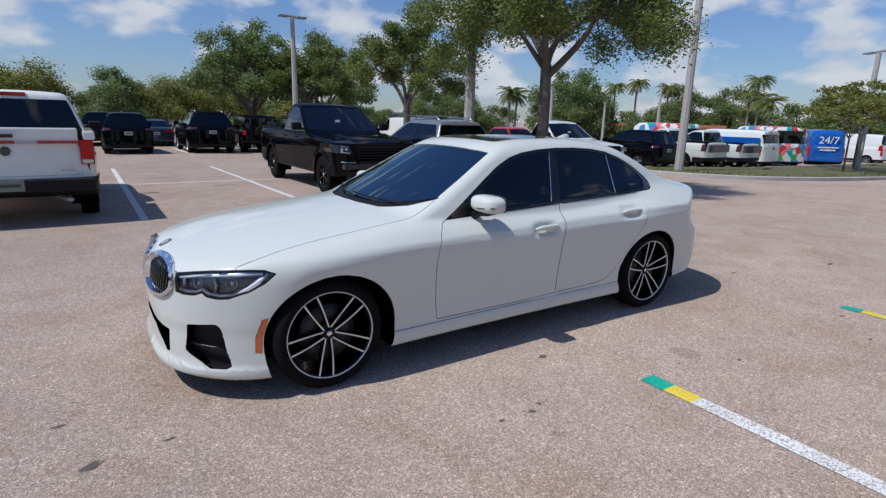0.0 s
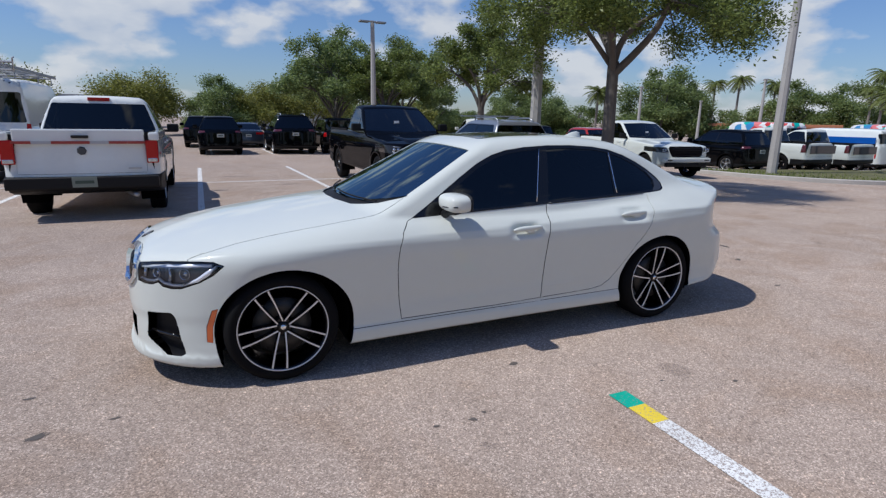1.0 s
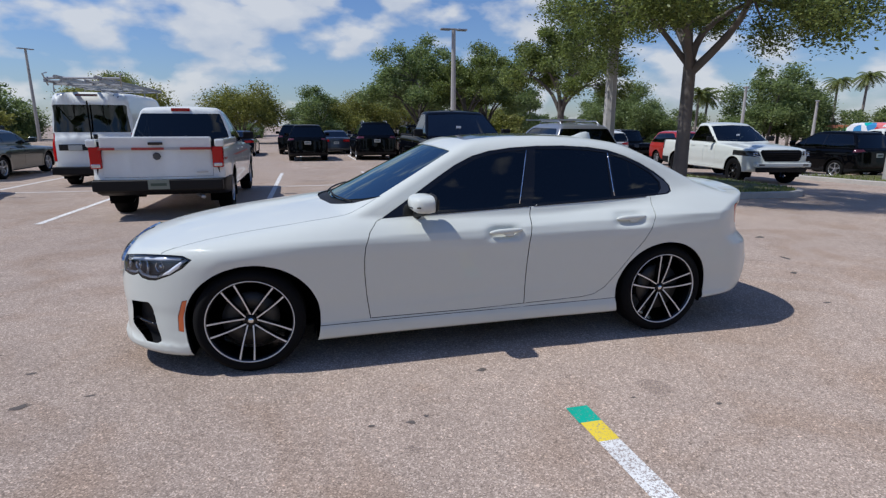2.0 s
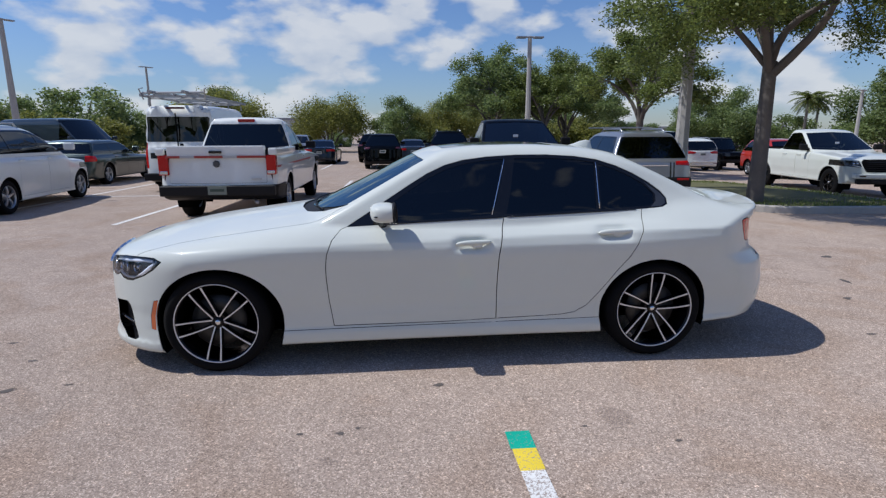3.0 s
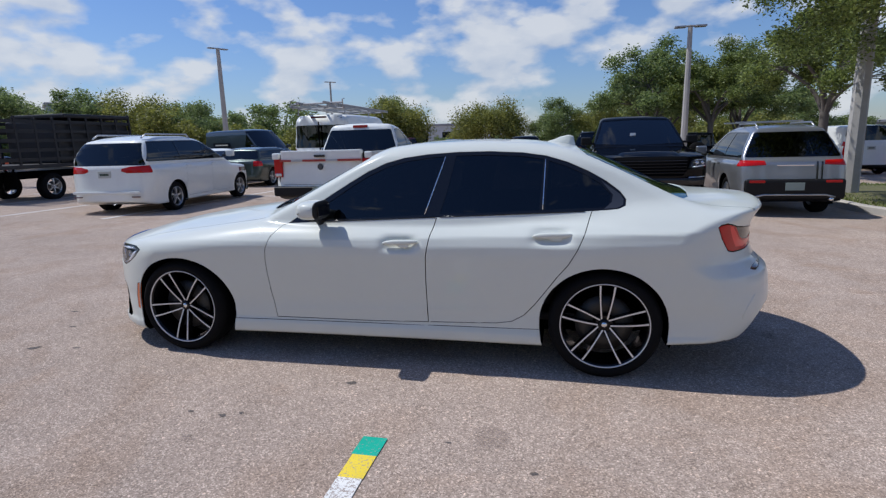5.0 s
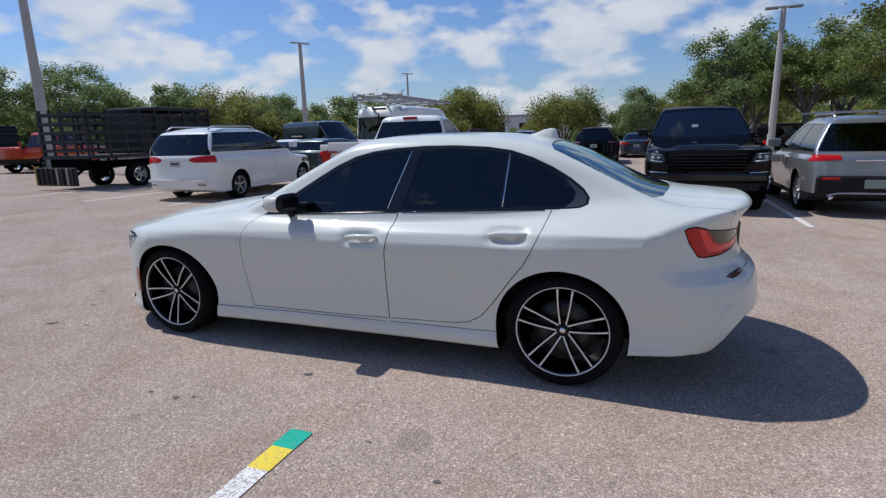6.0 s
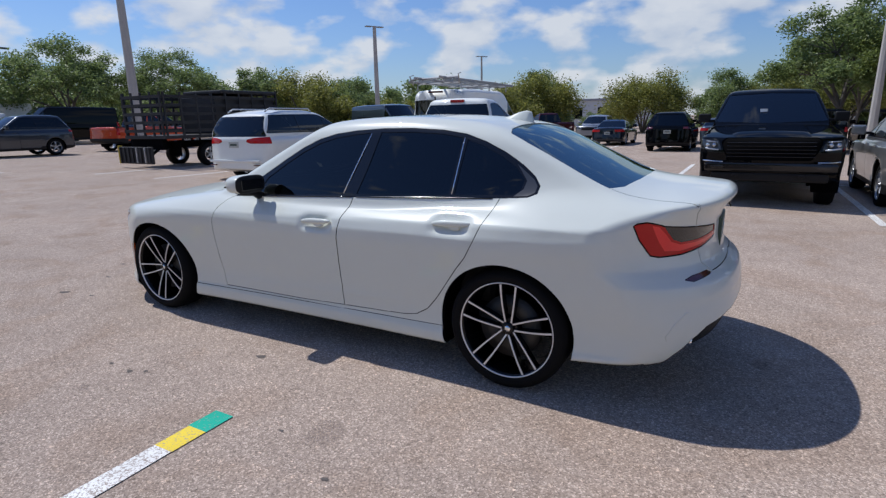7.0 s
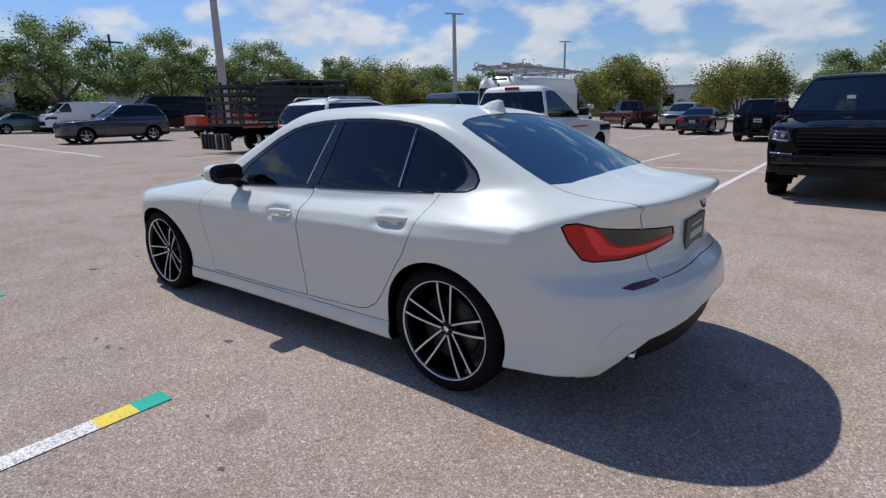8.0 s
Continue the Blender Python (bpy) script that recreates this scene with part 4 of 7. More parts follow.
    # nose
    kid = [(-0.045, 0.70), (-0.075, 0.730), (-0.148, 0.752), (-0.26, 0.758), (-0.343, 0.754), (-0.43, 0.740), (-0.489, 0.713), (-0.515, 0.67), (-0.509, 0.62), (-0.47, 0.582), (-0.413, 0.557), (-0.25, 0.540), (-0.12, 0.545), (-0.06, 0.58)]
    sh.cut("kidney_ring", "front", kid, facing=0.2)
    sh.cut("kidney_hole", "front", shrunk(kid, 0.021), of=("kidney_ring",), facing=0.2)
    sh.cut("low_grille", "front", [(0.001, 0.41), (-0.20, 0.39), (-0.443, 0.375), (-0.433, 0.25), (-0.40, 0.238), (-0.35, 0.285), (-0.216, 0.345), (0.001, 0.35)], facing=0.2)
    duct = rounded([(-0.968, 0.437), (-0.978, 0.384), (-0.996, 0.286), (-0.968, 0.268), (-0.841, 0.202), (-0.746, 0.203), (-0.726, 0.216), (-0.751, 0.31), (-0.772, 0.429), (-0.795, 0.452)], 0.015)
    sh.cut("side_duct", "front_corner", duct, facing=0.2)
    hood = [(-2.4, 0.001), (-2.4, -0.52), (-2.17, -0.53), (-2.09, -0.62), (-1.905, -0.765), (-1.895, -0.742), (-1.80, -0.753), (-1.641, -0.725), (-1.442, -0.710), (-1.161, -0.710), (-0.9, -0.703), (-0.70, -0.688), (-0.62, -0.67), (-0.66, -0.64), (-0.76, -0.57), (-0.90, -0.4), (-0.96, -0.2), (-0.975, 0.001)]
    sh.cut("hood", "top", hood, facing=0.08, where=lambda c: c.z > 0.712)
    sh.cut("cowl", "top", [(-0.975, 0.001), (-0.96, -0.2), (-0.90, -0.4), (-0.76, -0.57), (-0.66, -0.64), (-0.60, -0.675), (-0.60, -0.66), (-0.70, -0.565), (-0.82, -0.40), (-0.885, -0.2), (-0.90, 0.001)], facing=0.2)
    sh.cut("windscreen", "top", [(-0.90, 0.001), (-0.885, -0.2), (-0.82, -0.40), (-0.70, -0.565), (-0.60, -0.66), (-0.40, -0.615), (-0.10, -0.535), (-0.135, -0.35), (-0.155, -0.15), (-0.16, 0.001)], facing=0.2)
    sh.cut("sunroof", "top", [(0.02, 0.001), (0.04, -0.38), (0.06, -0.42), (0.80, -0.42), (0.82, -0.38), (0.82, 0.001)], facing=0.4)
    rear_win = [(1.26, 0.001), (1.265, -0.25), (1.28, -0.42), (1.31, -0.515), (1.42, -0.545), (1.70, -0.59), (1.86, -0.605), (1.91, -0.5), (1.945, -0.25), (1.955, 0.001)]
    sh.cut("rear_window", "top", rear_win, facing=0.2)
    sh.cut("trunk", "top", [(1.955, 0.001), (1.945, -0.25), (1.91, -0.5), (1.86, -0.605), (1.95, -0.613), (2.15, -0.60), (2.25, -0.585), (2.6, -0.55), (2.6, 0.001)], facing=0.35, where=lambda c: c.z > 0.9)
    sh.cut("trunk", "rear", [(0.001, 1.2), (-0.57, 1.2), (-0.565, 0.95), (-0.515, 0.88), (-0.495, 0.77), (-0.495, 0.70), (-0.47, 0.664), (-0.35, 0.668), (0.001, 0.68)], facing=0.15)
    sh.cut("diffuser", "rear", [(0.001, 0.50), (-0.24, 0.488), (-0.382, 0.462), (-0.446, 0.454), (-0.599, 0.423), (-0.669, 0.370), (-0.722, 0.305), (-0.76, 0.22), (-0.80, 0.05), (0.001, 0.05)], facing=-1.1, where=lambda c: c.x > 1.95)
    sh.underside("floor", 0.30)

    car = empty("sedan", "white four-door sports sedan with tinted windows and black alloy wheels", "car")
    body = sh.panel("", "body", WHITE, car, join=True, gap=0.0026, rim=0.005)[0]
    sh.panel("floor", "underbody", DARK, car, join=True, gap=0)
    sh.panel("sill", "side_skirt", WHITE, car, gap=0.0015, rim=0.005)
    hood_ob = sh.panel("hood", "hood", WHITE, car, join=True, gap=0.0026, rim=0.005)[0]
    sh.panel("cowl", "cowl_panel", PLASTIC, car, join=True, inset=0.012, gap=0)
    doors_f = sh.panel("door_front", "front_door", WHITE, car, gap=0.0026, rim=0.005)
    doors_r = sh.panel("door_rear", "rear_door", WHITE, car, gap=0.0026, rim=0.005)
    sh.panel("surround", "window_surround", TRIM, car, gap=0.0, inset=0.002)
    sh.panel("sail", "pillar_sail", SAIL, car, gap=0.0, inset=0.001, label="dark grey gloss trim behind the rear side glass")
    sh.panel("glass_f", "window", GLASS_DARK, doors_f, inset=0.006, gap=0)
    sh.panel("glass_r", "window", GLASS_DARK, doors_r, inset=0.006, gap=0)
    sh.panel("glass_q", "quarter_window", GLASS_DARK, car, inset=0.006, gap=0)
    sh.panel("windscreen", "windscreen", GLASS_FRONT, car, join=True, inset=0.005, gap=0, rim=0.006)
    sh.panel("rear_window", "rear_window", GLASS_FRONT, car, join=True, inset=0.005, gap=0, rim=0.006)
    sh.panel("sunroof", "sunroof", TRIM, car, join=True, inset=0.001, label="black glass sunroof panel")
    trunk = sh.panel("trunk", "trunk_lid", WHITE, car, join=True, gap=0.0026, rim=0.005)[0]
    heads = sh.panel("head_frame", "headlight", TRIM, car, inset=0.003, gap=0.001, label="clear headlight with twin projectors in a black housing")
    sh.panel("head_lens", "lens", LENS, heads, inset=0.003, gap=0, rim=0)
    sh.panel("head_lens", "reflector", HOUSING, heads, inset=0.034, gap=0, rim=-0.028)
    tails = sh.panel("tail_frame", "taillight", TRIM, car, inset=0.002, gap=0.002, label="red wraparound tail light with a smoked upper band")
    sh.panel("tail_red", "red_lens", RED_LENS, tails, inset=0.0, gap=0, rim=0.003)
    sh.panel("tail_dark", "smoked_band", SMOKE, tails, inset=0.003, gap=0)
    sh.panel("tail_guide", "light_guide", RED_GUIDE, tails, inset=0.001, gap=0)
    sh.panel("rear_mark", "rear_reflector", DARK_RED, car, inset=0.004, gap=0)
    sh.panel("marker", "side_marker", AMBER, car, inset=0.001, gap=0, label="amber side marker")
    kidneys = sh.panel("kidney_ring", "grille", CHROME, car, inset=-0.014, gap=0, rim=0.04, label="chrome-framed kidney grille with black bars")
    sh.panel("kidney_hole", "grille_backing", DARK, kidneys, inset=0.05, gap=0, rim=0)
    sh.panel("low_grille", "lower_grille", PLASTIC, car, join=True, inset=0.05, gap=0, rim=-0.05)
    sh.panel("side_duct", "air_duct", PLASTIC, car, inset=0.05, gap=0, rim=-0.05)
    sh.panel("diffuser", "rear_diffuser", PLASTIC, car, join=True, inset=0.055, gap=0, rim=-0.055)
    sh.lining(car, ("", "door_front", "door_rear", "trunk", "hood", "sill", "surround", "kidney_hole"), DARK, 0.03)
    for cx in (cx0, cx1):
        wheel_well(car, cx, 0.335, 0.402, -0.80, 0.27, DARK)
    wheel_set(car, "saloon", (cx0, cx1), 0.868, 0.328, 0.257, 0.225, 83, ALLOY, "double", (-34.6, -4))

    # bars of the grilles
    for sgn, kob in ((-1, kidneys[0]), (1, kidneys[1])):
        for k in range(12):
            y = 0.085 + 0.034 * k
            lift = max(0.0, y - 0.36)
            pts = []
            for z in (0.560 + 0.9 * lift ** 1.5, 0.62, 0.68, 0.735 - 1.1 * lift ** 1.5):
                p = sh.near("front", -y, z, 0.016)
                pts.append((p.x, sgn * y, p.z))
            part("grille_bar", tube(pts, 0.006, 6), TRIM, kob, smooth=True)
    for k in range(4):
        part("lower_grille_bar", box(-2.225, -2.205, -0.27, 0.27, 0.265 + 0.037 * k, 0.273 + 0.037 * k, 0.003), PLASTIC, car)
    # lamps inside the headlights
    for sgn, lamp in ((-1, heads[0]), (1, heads[1])):
        def q(u, v, depth):
            p = sh.near("front_corner", u, v, depth)
            return Vector((p.x, -sgn * p.y, p.z))
        for u, v, r in ((-0.905, 0.668, 0.030), (-0.715, 0.674, 0.033)):
            p, back = q(u, v, 0.026), q(u, v, 0.060)
            v2, f2 = lathe([(r * 0.86, 0.014), (r * 0.9, 0.0), (r, 0.004), (r * 0.96, 0.03)], 24)
            d = (back - p).normalized()
            side = d.orthogonal().normalized()
            up = d.cross(side)
            ring = [tuple(p + side * a + up * c + d * b) for a, b, c in v2]
            part("projector_ring", mesh_of("projector_ring", ring, f2, REFLECTOR), REFLECTOR, lamp)
            bm = bmesh.new()
            bmesh.ops.create_uvsphere(bm, u_segments=18, v_segments=10, radius=r * 0.6, matrix=Matrix.Translation(p + d * 0.022))
            part("projector", bm, REFLECTOR, lamp, smooth=True)
        part("light_bar", tube([q(-1.015, 0.628, 0.014), q(-0.96, 0.622, 0.012), q(-0.90, 0.626, 0.012), q(-0.865, 0.642, 0.012), q(-0.83, 0.620, 0.012), q(-0.77, 0.612, 0.012), q(-0.71, 0.616, 0.012)], 0.0085, 8), LIGHT_GUIDE, lamp, smooth=True)
        part("light_bar", tube([q(-0.71, 0.616, 0.012), q(-0.63, 0.650, 0.012), q(-0.575, 0.69, 0.012), q(-0.535, 0.728, 0.012)], [0.008, 0.014, 0.016, 0.007], 8), LIGHT_GUIDE, lamp, smooth=True)
        part("brow_bar", tube([q(-1.02, 0.690, 0.016), q(-0.92, 0.708, 0.014), q(-0.80, 0.720, 0.014), q(-0.68, 0.727, 0.014), q(-0.56, 0.730, 0.012)], [0.006, 0.010, 0.013, 0.015, 0.010], 8), LIGHT_GUIDE, lamp, smooth=True)
        part("divider_bar", tube([q(-0.80, 0.622, 0.02), q(-0.79, 0.665, 0.02), q(-0.81, 0.712, 0.02)], 0.012, 8), REFLECTOR, lamp, smooth=True)
        part("divider_bar", tube([q(-0.99, 0.640, 0.02), q(-0.985, 0.665, 0.02), q(-0.99, 0.69, 0.02)], 0.012, 8), REFLECTOR, lamp, smooth=True)
        part("duct_fin", tube([q(-0.975, 0.325, 0.02), q(-0.90, 0.318, 0.02), q(-0.82, 0.312, 0.02), q(-0.765, 0.31, 0.012)], 0.009, 8), TRIM, body, smooth=True)
        for pts in (((2.196, 0.768, 0.372), (2.188, 0.776, 0.40), (2.217, 0.752, 0.457), (2.257, 0.707, 0.506), (2.338, 0.60, 0.514), (2.41, 0.446, 0.514)),):
            seam = [sh.settle(np.array([[x, -y, z]]))[0] for x, y, z in pts]
            part("bumper_crease", tube([(p[0] - 0.004, -sgn * p[1], p[2]) for p in seam], [0.002, 0.0055, 0.006, 0.006, 0.0045, 0.001], 8), WHITE, body, smooth=True)
    # badges: plain roundels
    def roundel(parent, m, r):
        for nm, rad, h, mt in (("badge", r, 0.006, TRIM), ("badge_centre", r * 0.6, 0.0075, CHROME)):
            bm = bmesh.new()
            bmesh.ops.create_cone(bm, cap_ends=True, segments=32, radius1=rad, radius2=rad * 0.97, depth=h)
            part(nm, bm, mt, parent, smooth=False, at=m)
    roundel(hood_ob, Matrix.Translation((-2.140, 0, 0.772)) @ Matrix.Rotation(radians(-26), 4, "Y"), 0.041)
    roundel(trunk, Matrix.Translation((2.368, 0, 0.945)) @ Matrix.Rotation(radians(72), 4, "Y"), 0.041)
    # door handles
    for ob, x, z, y in ((doors_f, 0.195, 0.815, abs(sh.near("side", 0.0, 0.806).y) - 0.006), (doors_r, 1.118, 0.868, abs(sh.near("side", 0.92, 0.858).y) - 0.006)):
        for sgn, door in ((-1, ob[0]), (1, ob[1])):
            bm = bmesh.new()
            bmesh.ops.create_uvsphere(bm, u_segments=28, v_segments=14, radius=1.0)
            for v in bm.verts:
                c = v.co
                wide = 1.0 - 0.15 * abs(c.x)
                v.co = Vector((x + 0.114 * math.copysign(abs(c.x) ** 0.6, c.x), sgn * (y + 0.004) + 0.016 * math.copysign(abs(c.y) ** 0.8, c.y), z + 0.052 * 0.116 * c.x + 0.017 * wide * math.copysign(abs(c.z) ** 0.85, c.z)))
            h = part("handle", bm, WHITE, door, smooth=True)
            bm = bmesh.new()
            ya, yb = sgn * (y - 0.012), sgn * (y + 0.012)
            lo = [bm.verts.new(p) for p in ((x - 0.032, ya, z - 0.008), (x + 0.060, ya, z - 0.008), (x + 0.050, ya, z - 0.034), (x + 0.002, ya, z - 0.034))]
            hi = [bm.verts.new((p.co.x, yb, p.co.z)) for p in lo]
            bm.faces.new(lo), bm.faces.new(hi)
            for k in range(4):
                bm.faces.new((lo[k], lo[(k + 1) % 4], hi[(k + 1) % 4], hi[k]))
            bmesh.ops.bevel(bm, geom=list(bm.edges), offset=0.005, segments=2, affect="EDGES")
            part("handle_foot", bm, WHITE, h)
    # mirrors
    for sgn, door in ((-1, doors_f[0]), (1, doors_f[1])):
        bm = bmesh.new()
        bmesh.ops.create_uvsphere(bm, u_segments=28, v_segments=18, radius=1.0)
        for v in bm.verts:
            c = v.co
            sx = math.copysign(abs(c.x) ** 0.75, c.x)
            if sx > 0:
                sx = min(sx, 0.7)
            v.co = Vector((-0.362 + 0.085 * sx - 0.012 * c.y * -sgn, sgn * 0.900 + 0.114 * math.copysign(abs(c.y) ** 0.55, c.y), 1.020 + 0.055 * math.copysign(abs(c.z) ** 0.66, c.z) + 0.014 * (c.y * -sgn) * 0.4))
        mir = part("mirror", bm, WHITE, door, smooth=True, label="white wing mirror with a black base")
        bz = bmesh.new()
        bmesh.ops.create_uvsphere(bz, u_segments=28, v_segments=14, radius=1.0)
        for v in bz.verts:
            c = v.co
            v.co = Vector((-0.302 + 0.018 * c.x, sgn * 0.900 + 0.116 * math.copysign(abs(c.y) ** 0.55, c.y), 1.020 + 0.057 * math.copysign(abs(c.z) ** 0.66, c.z)))
        part("mirror_bezel", bz, PLASTIC, mir, smooth=True)
        # gloss black stands in for the dark reflection in the mirror glass
        part("mirror_glass", box(-0.288, -0.281, sgn * 0.900 - 0.085, sgn * 0.900 + 0.085, 0.985, 1.051, 0.003), TRIM, mir)
        low = tube([(-0.375, sgn * 0.76, 0.925), (-0.37, sgn * 0.82, 0.952), (-0.365, sgn * 0.90, 0.966), (-0.36, sgn * 0.97, 0.975)], [0.030, 0.022, 0.026, 0.012], 12)
        part("mirror_base", low, PLASTIC, mir, smooth=True)
        part("indicator_strip", tube([(-0.417, sgn * 0.83, 0.998), (-0.444, sgn * 0.89, 0.999), (-0.440, sgn * 0.95, 1.002), (-0.402, sgn * 1.016, 1.008)], 0.0045, 6), TRIM, mir, smooth=True)
    # bright strip under the windows, and the pillar strip
    for sgn, door, a, b in ((-1, doors_f[0], -0.34, 0.40), (1, doors_f[1], -0.34, 0.40), (-1, doors_r[0], 0.43, 1.30), (1, doors_r[1], 0.43, 1.30)):
        pts = []
        for k in range(9):
            x = a + (b - a) * k / 8
            z = 0.944 + (x - 0.08) * 0.0405
            q = sh.settle(np.array([[x, -0.74, z]]))[0]
            pts.append((x, sgn * (abs(q[1]) + 0.002), z))
        part("belt_moulding", tube(pts, 0.0055, 6), TRIM, door, smooth=True)
    # bright edges of the side glass
    for a, b, sides in (((0.437, 1.322), (0.330, 0.975), doors_f), ((1.066, 1.296), (1.056, 1.002), doors_r)):
        for sgn, door in ((-1, sides[0]), (1, sides[1])):
            pts = []
            for k in range(7):
                x, z = a[0] + (b[0] - a[0]) * k / 6, a[1] + (b[1] - a[1]) * k / 6
                q = sh.near("side", x, z)
                pts.append((x, sgn * abs(q.y), z))
            part("window_edge_strip", tube(pts, 0.0032, 6), CHROME, door, "thin bright window edge", smooth=True)
    # roof antenna
    verts = []
    for k, (x, h, w) in enumerate(((1.06, 0.002, 0.028), (1.10, 0.018, 0.033), (1.15, 0.045, 0.030), (1.20, 0.062, 0.022), (1.235, 0.060, 0.014), (1.25, 0.0, 0.018))):
        z = float(sh.roof(np.array(x)))
        verts += [(x, -w, z - 0.01), (x, -w * 0.35, z + h * 0.85), (x, 0, z + h), (x, w * 0.35, z + h * 0.85), (x, w, z - 0.01)]
    faces = [(5 * k + i, 5 * k + i + 1, 5 * k + 6 + i, 5 * k + 5 + i) for k in range(5) for i in range(4)]
    part("antenna_fin", mesh_of("antenna_fin", verts, faces, WHITE), WHITE, car)
    # number plate, exhausts, wipers
    pl = part("number_plate", box(2.328, 2.352, -0.168, 0.168, 0.722, 0.868, 0.004), PLATE_DARK, trunk, "dark dealer plate in a black frame", at=None)
    part("plate_bar", box(2.350, 2.355, -0.11, 0.11, 0.765, 0.80, 0.002), PLATE, pl)
    part("plate_bar", box(2.350, 2.355, -0.09, 0.09, 0.824, 0.836, 0.002), PLATE, pl)
    for sgn in (-1, 1):
        v, f = lathe([(0.040, 0.0), (0.046, 0.004), (0.046, 0.14), (0.038, 0.14), (0.038, 0.01)], 24)
        me = mesh_of("exhaust", [(2.285 - b, sgn * 0.555 + a * 0.95, 0.325 + c * 0.62) for a, b, c in v], f, CHROME)
        part("exhaust", me, CHROME, car, "chrome exhaust tip")
    for y0, y1, dx in ((-0.56, 0.06, 0.0), (0.02, 0.60, 0.02)):
        pts = []
        for k in range(7):
            y = y0 + (y1 - y0) * k / 6
            x = -0.905 + 0.42 * y * y + 0.004 + 0.004 * k
            z = 0.965 + 0.485 * (x + 0.95 - 0.42 * y * y) + 0.012
            pts.append((x, y, z))
        part("wiper", tube(pts, 0.006, 6), PLASTIC, car, smooth=True)
    # inside
    cabin = part("dashboard", box(-0.86, -0.30, -0.62, 0.62, 0.70, 0.90, 0.05, 3), CLOTH, car)
    part("cabin_floor", box(-0.9, 1.5, -0.66, 0.66, 0.28, 0.34, 0.02), CLOTH, car)
    part("parcel_shelf", box(1.25, 1.85, -0.56, 0.56, 0.90, 0.95, 0.02), CLOTH, car)
    for y in (-0.36, 0.36):
        seat = part("front_seat", box(-0.10, 0.42, y - 0.25, y + 0.25, 0.36, 0.56, 0.06, 3), CLOTH, car)
        bm = box(-0.07, 0.07, -0.24, 0.24, -0.32, 0.32, 0.06, 3)
        part("backrest", bm, CLOTH, seat, at=pose(0.44, y, 0.80, 0, 18, 0))
        part("headrest", box(-0.05, 0.05, -0.13, 0.13, -0.09, 0.09, 0.04, 3), CLOTH, seat, at=pose(0.57, y, 1.19, 0, 10, 0))
    part("rear_seat", box(0.80, 1.25, -0.60, 0.60, 0.36, 0.60, 0.06, 3), CLOTH, car)
    part("rear_backrest", box(-0.07, 0.07, -0.60, 0.60, -0.30, 0.30, 0.06, 3), CLOTH, car, at=pose(1.27, 0, 0.82, 0, 24, 0))
    for y in (-0.36, 0.36):
        part("rear_headrest", box(-0.05, 0.05, -0.12, 0.12, -0.07, 0.07, 0.03, 3), CLOTH, car, at=pose(1.37, y, 1.14, 0, 10, 0))
    ringv = [(0.185 * math.cos(a), 0.185 * math.sin(a)) for a in [2 * math.pi * k / 24 for k in range(25)]]
    part("steering_wheel", tube([(-0.22 + 0.42 * v * 0.9, -0.36 + u, 0.86 + v * 0.9) for u, v in ringv], 0.016, 8), TRIM, car, smooth=True)
    part("steering_hub", box(-0.32, -0.20, -0.43, -0.29, 0.80, 0.90, 0.03, 2), TRIM, car)
    part("rear_view_mirror", box(-0.24, -0.22, -0.11, 0.11, 1.235, 1.295, 0.008), TRIM, car)
    return car


white_saloon()

# ---------------------------------------------------------------- parked vehicles
FINE, MID, FAR = (96, 20, 76), (64, 14, 52), (44, 10, 38)


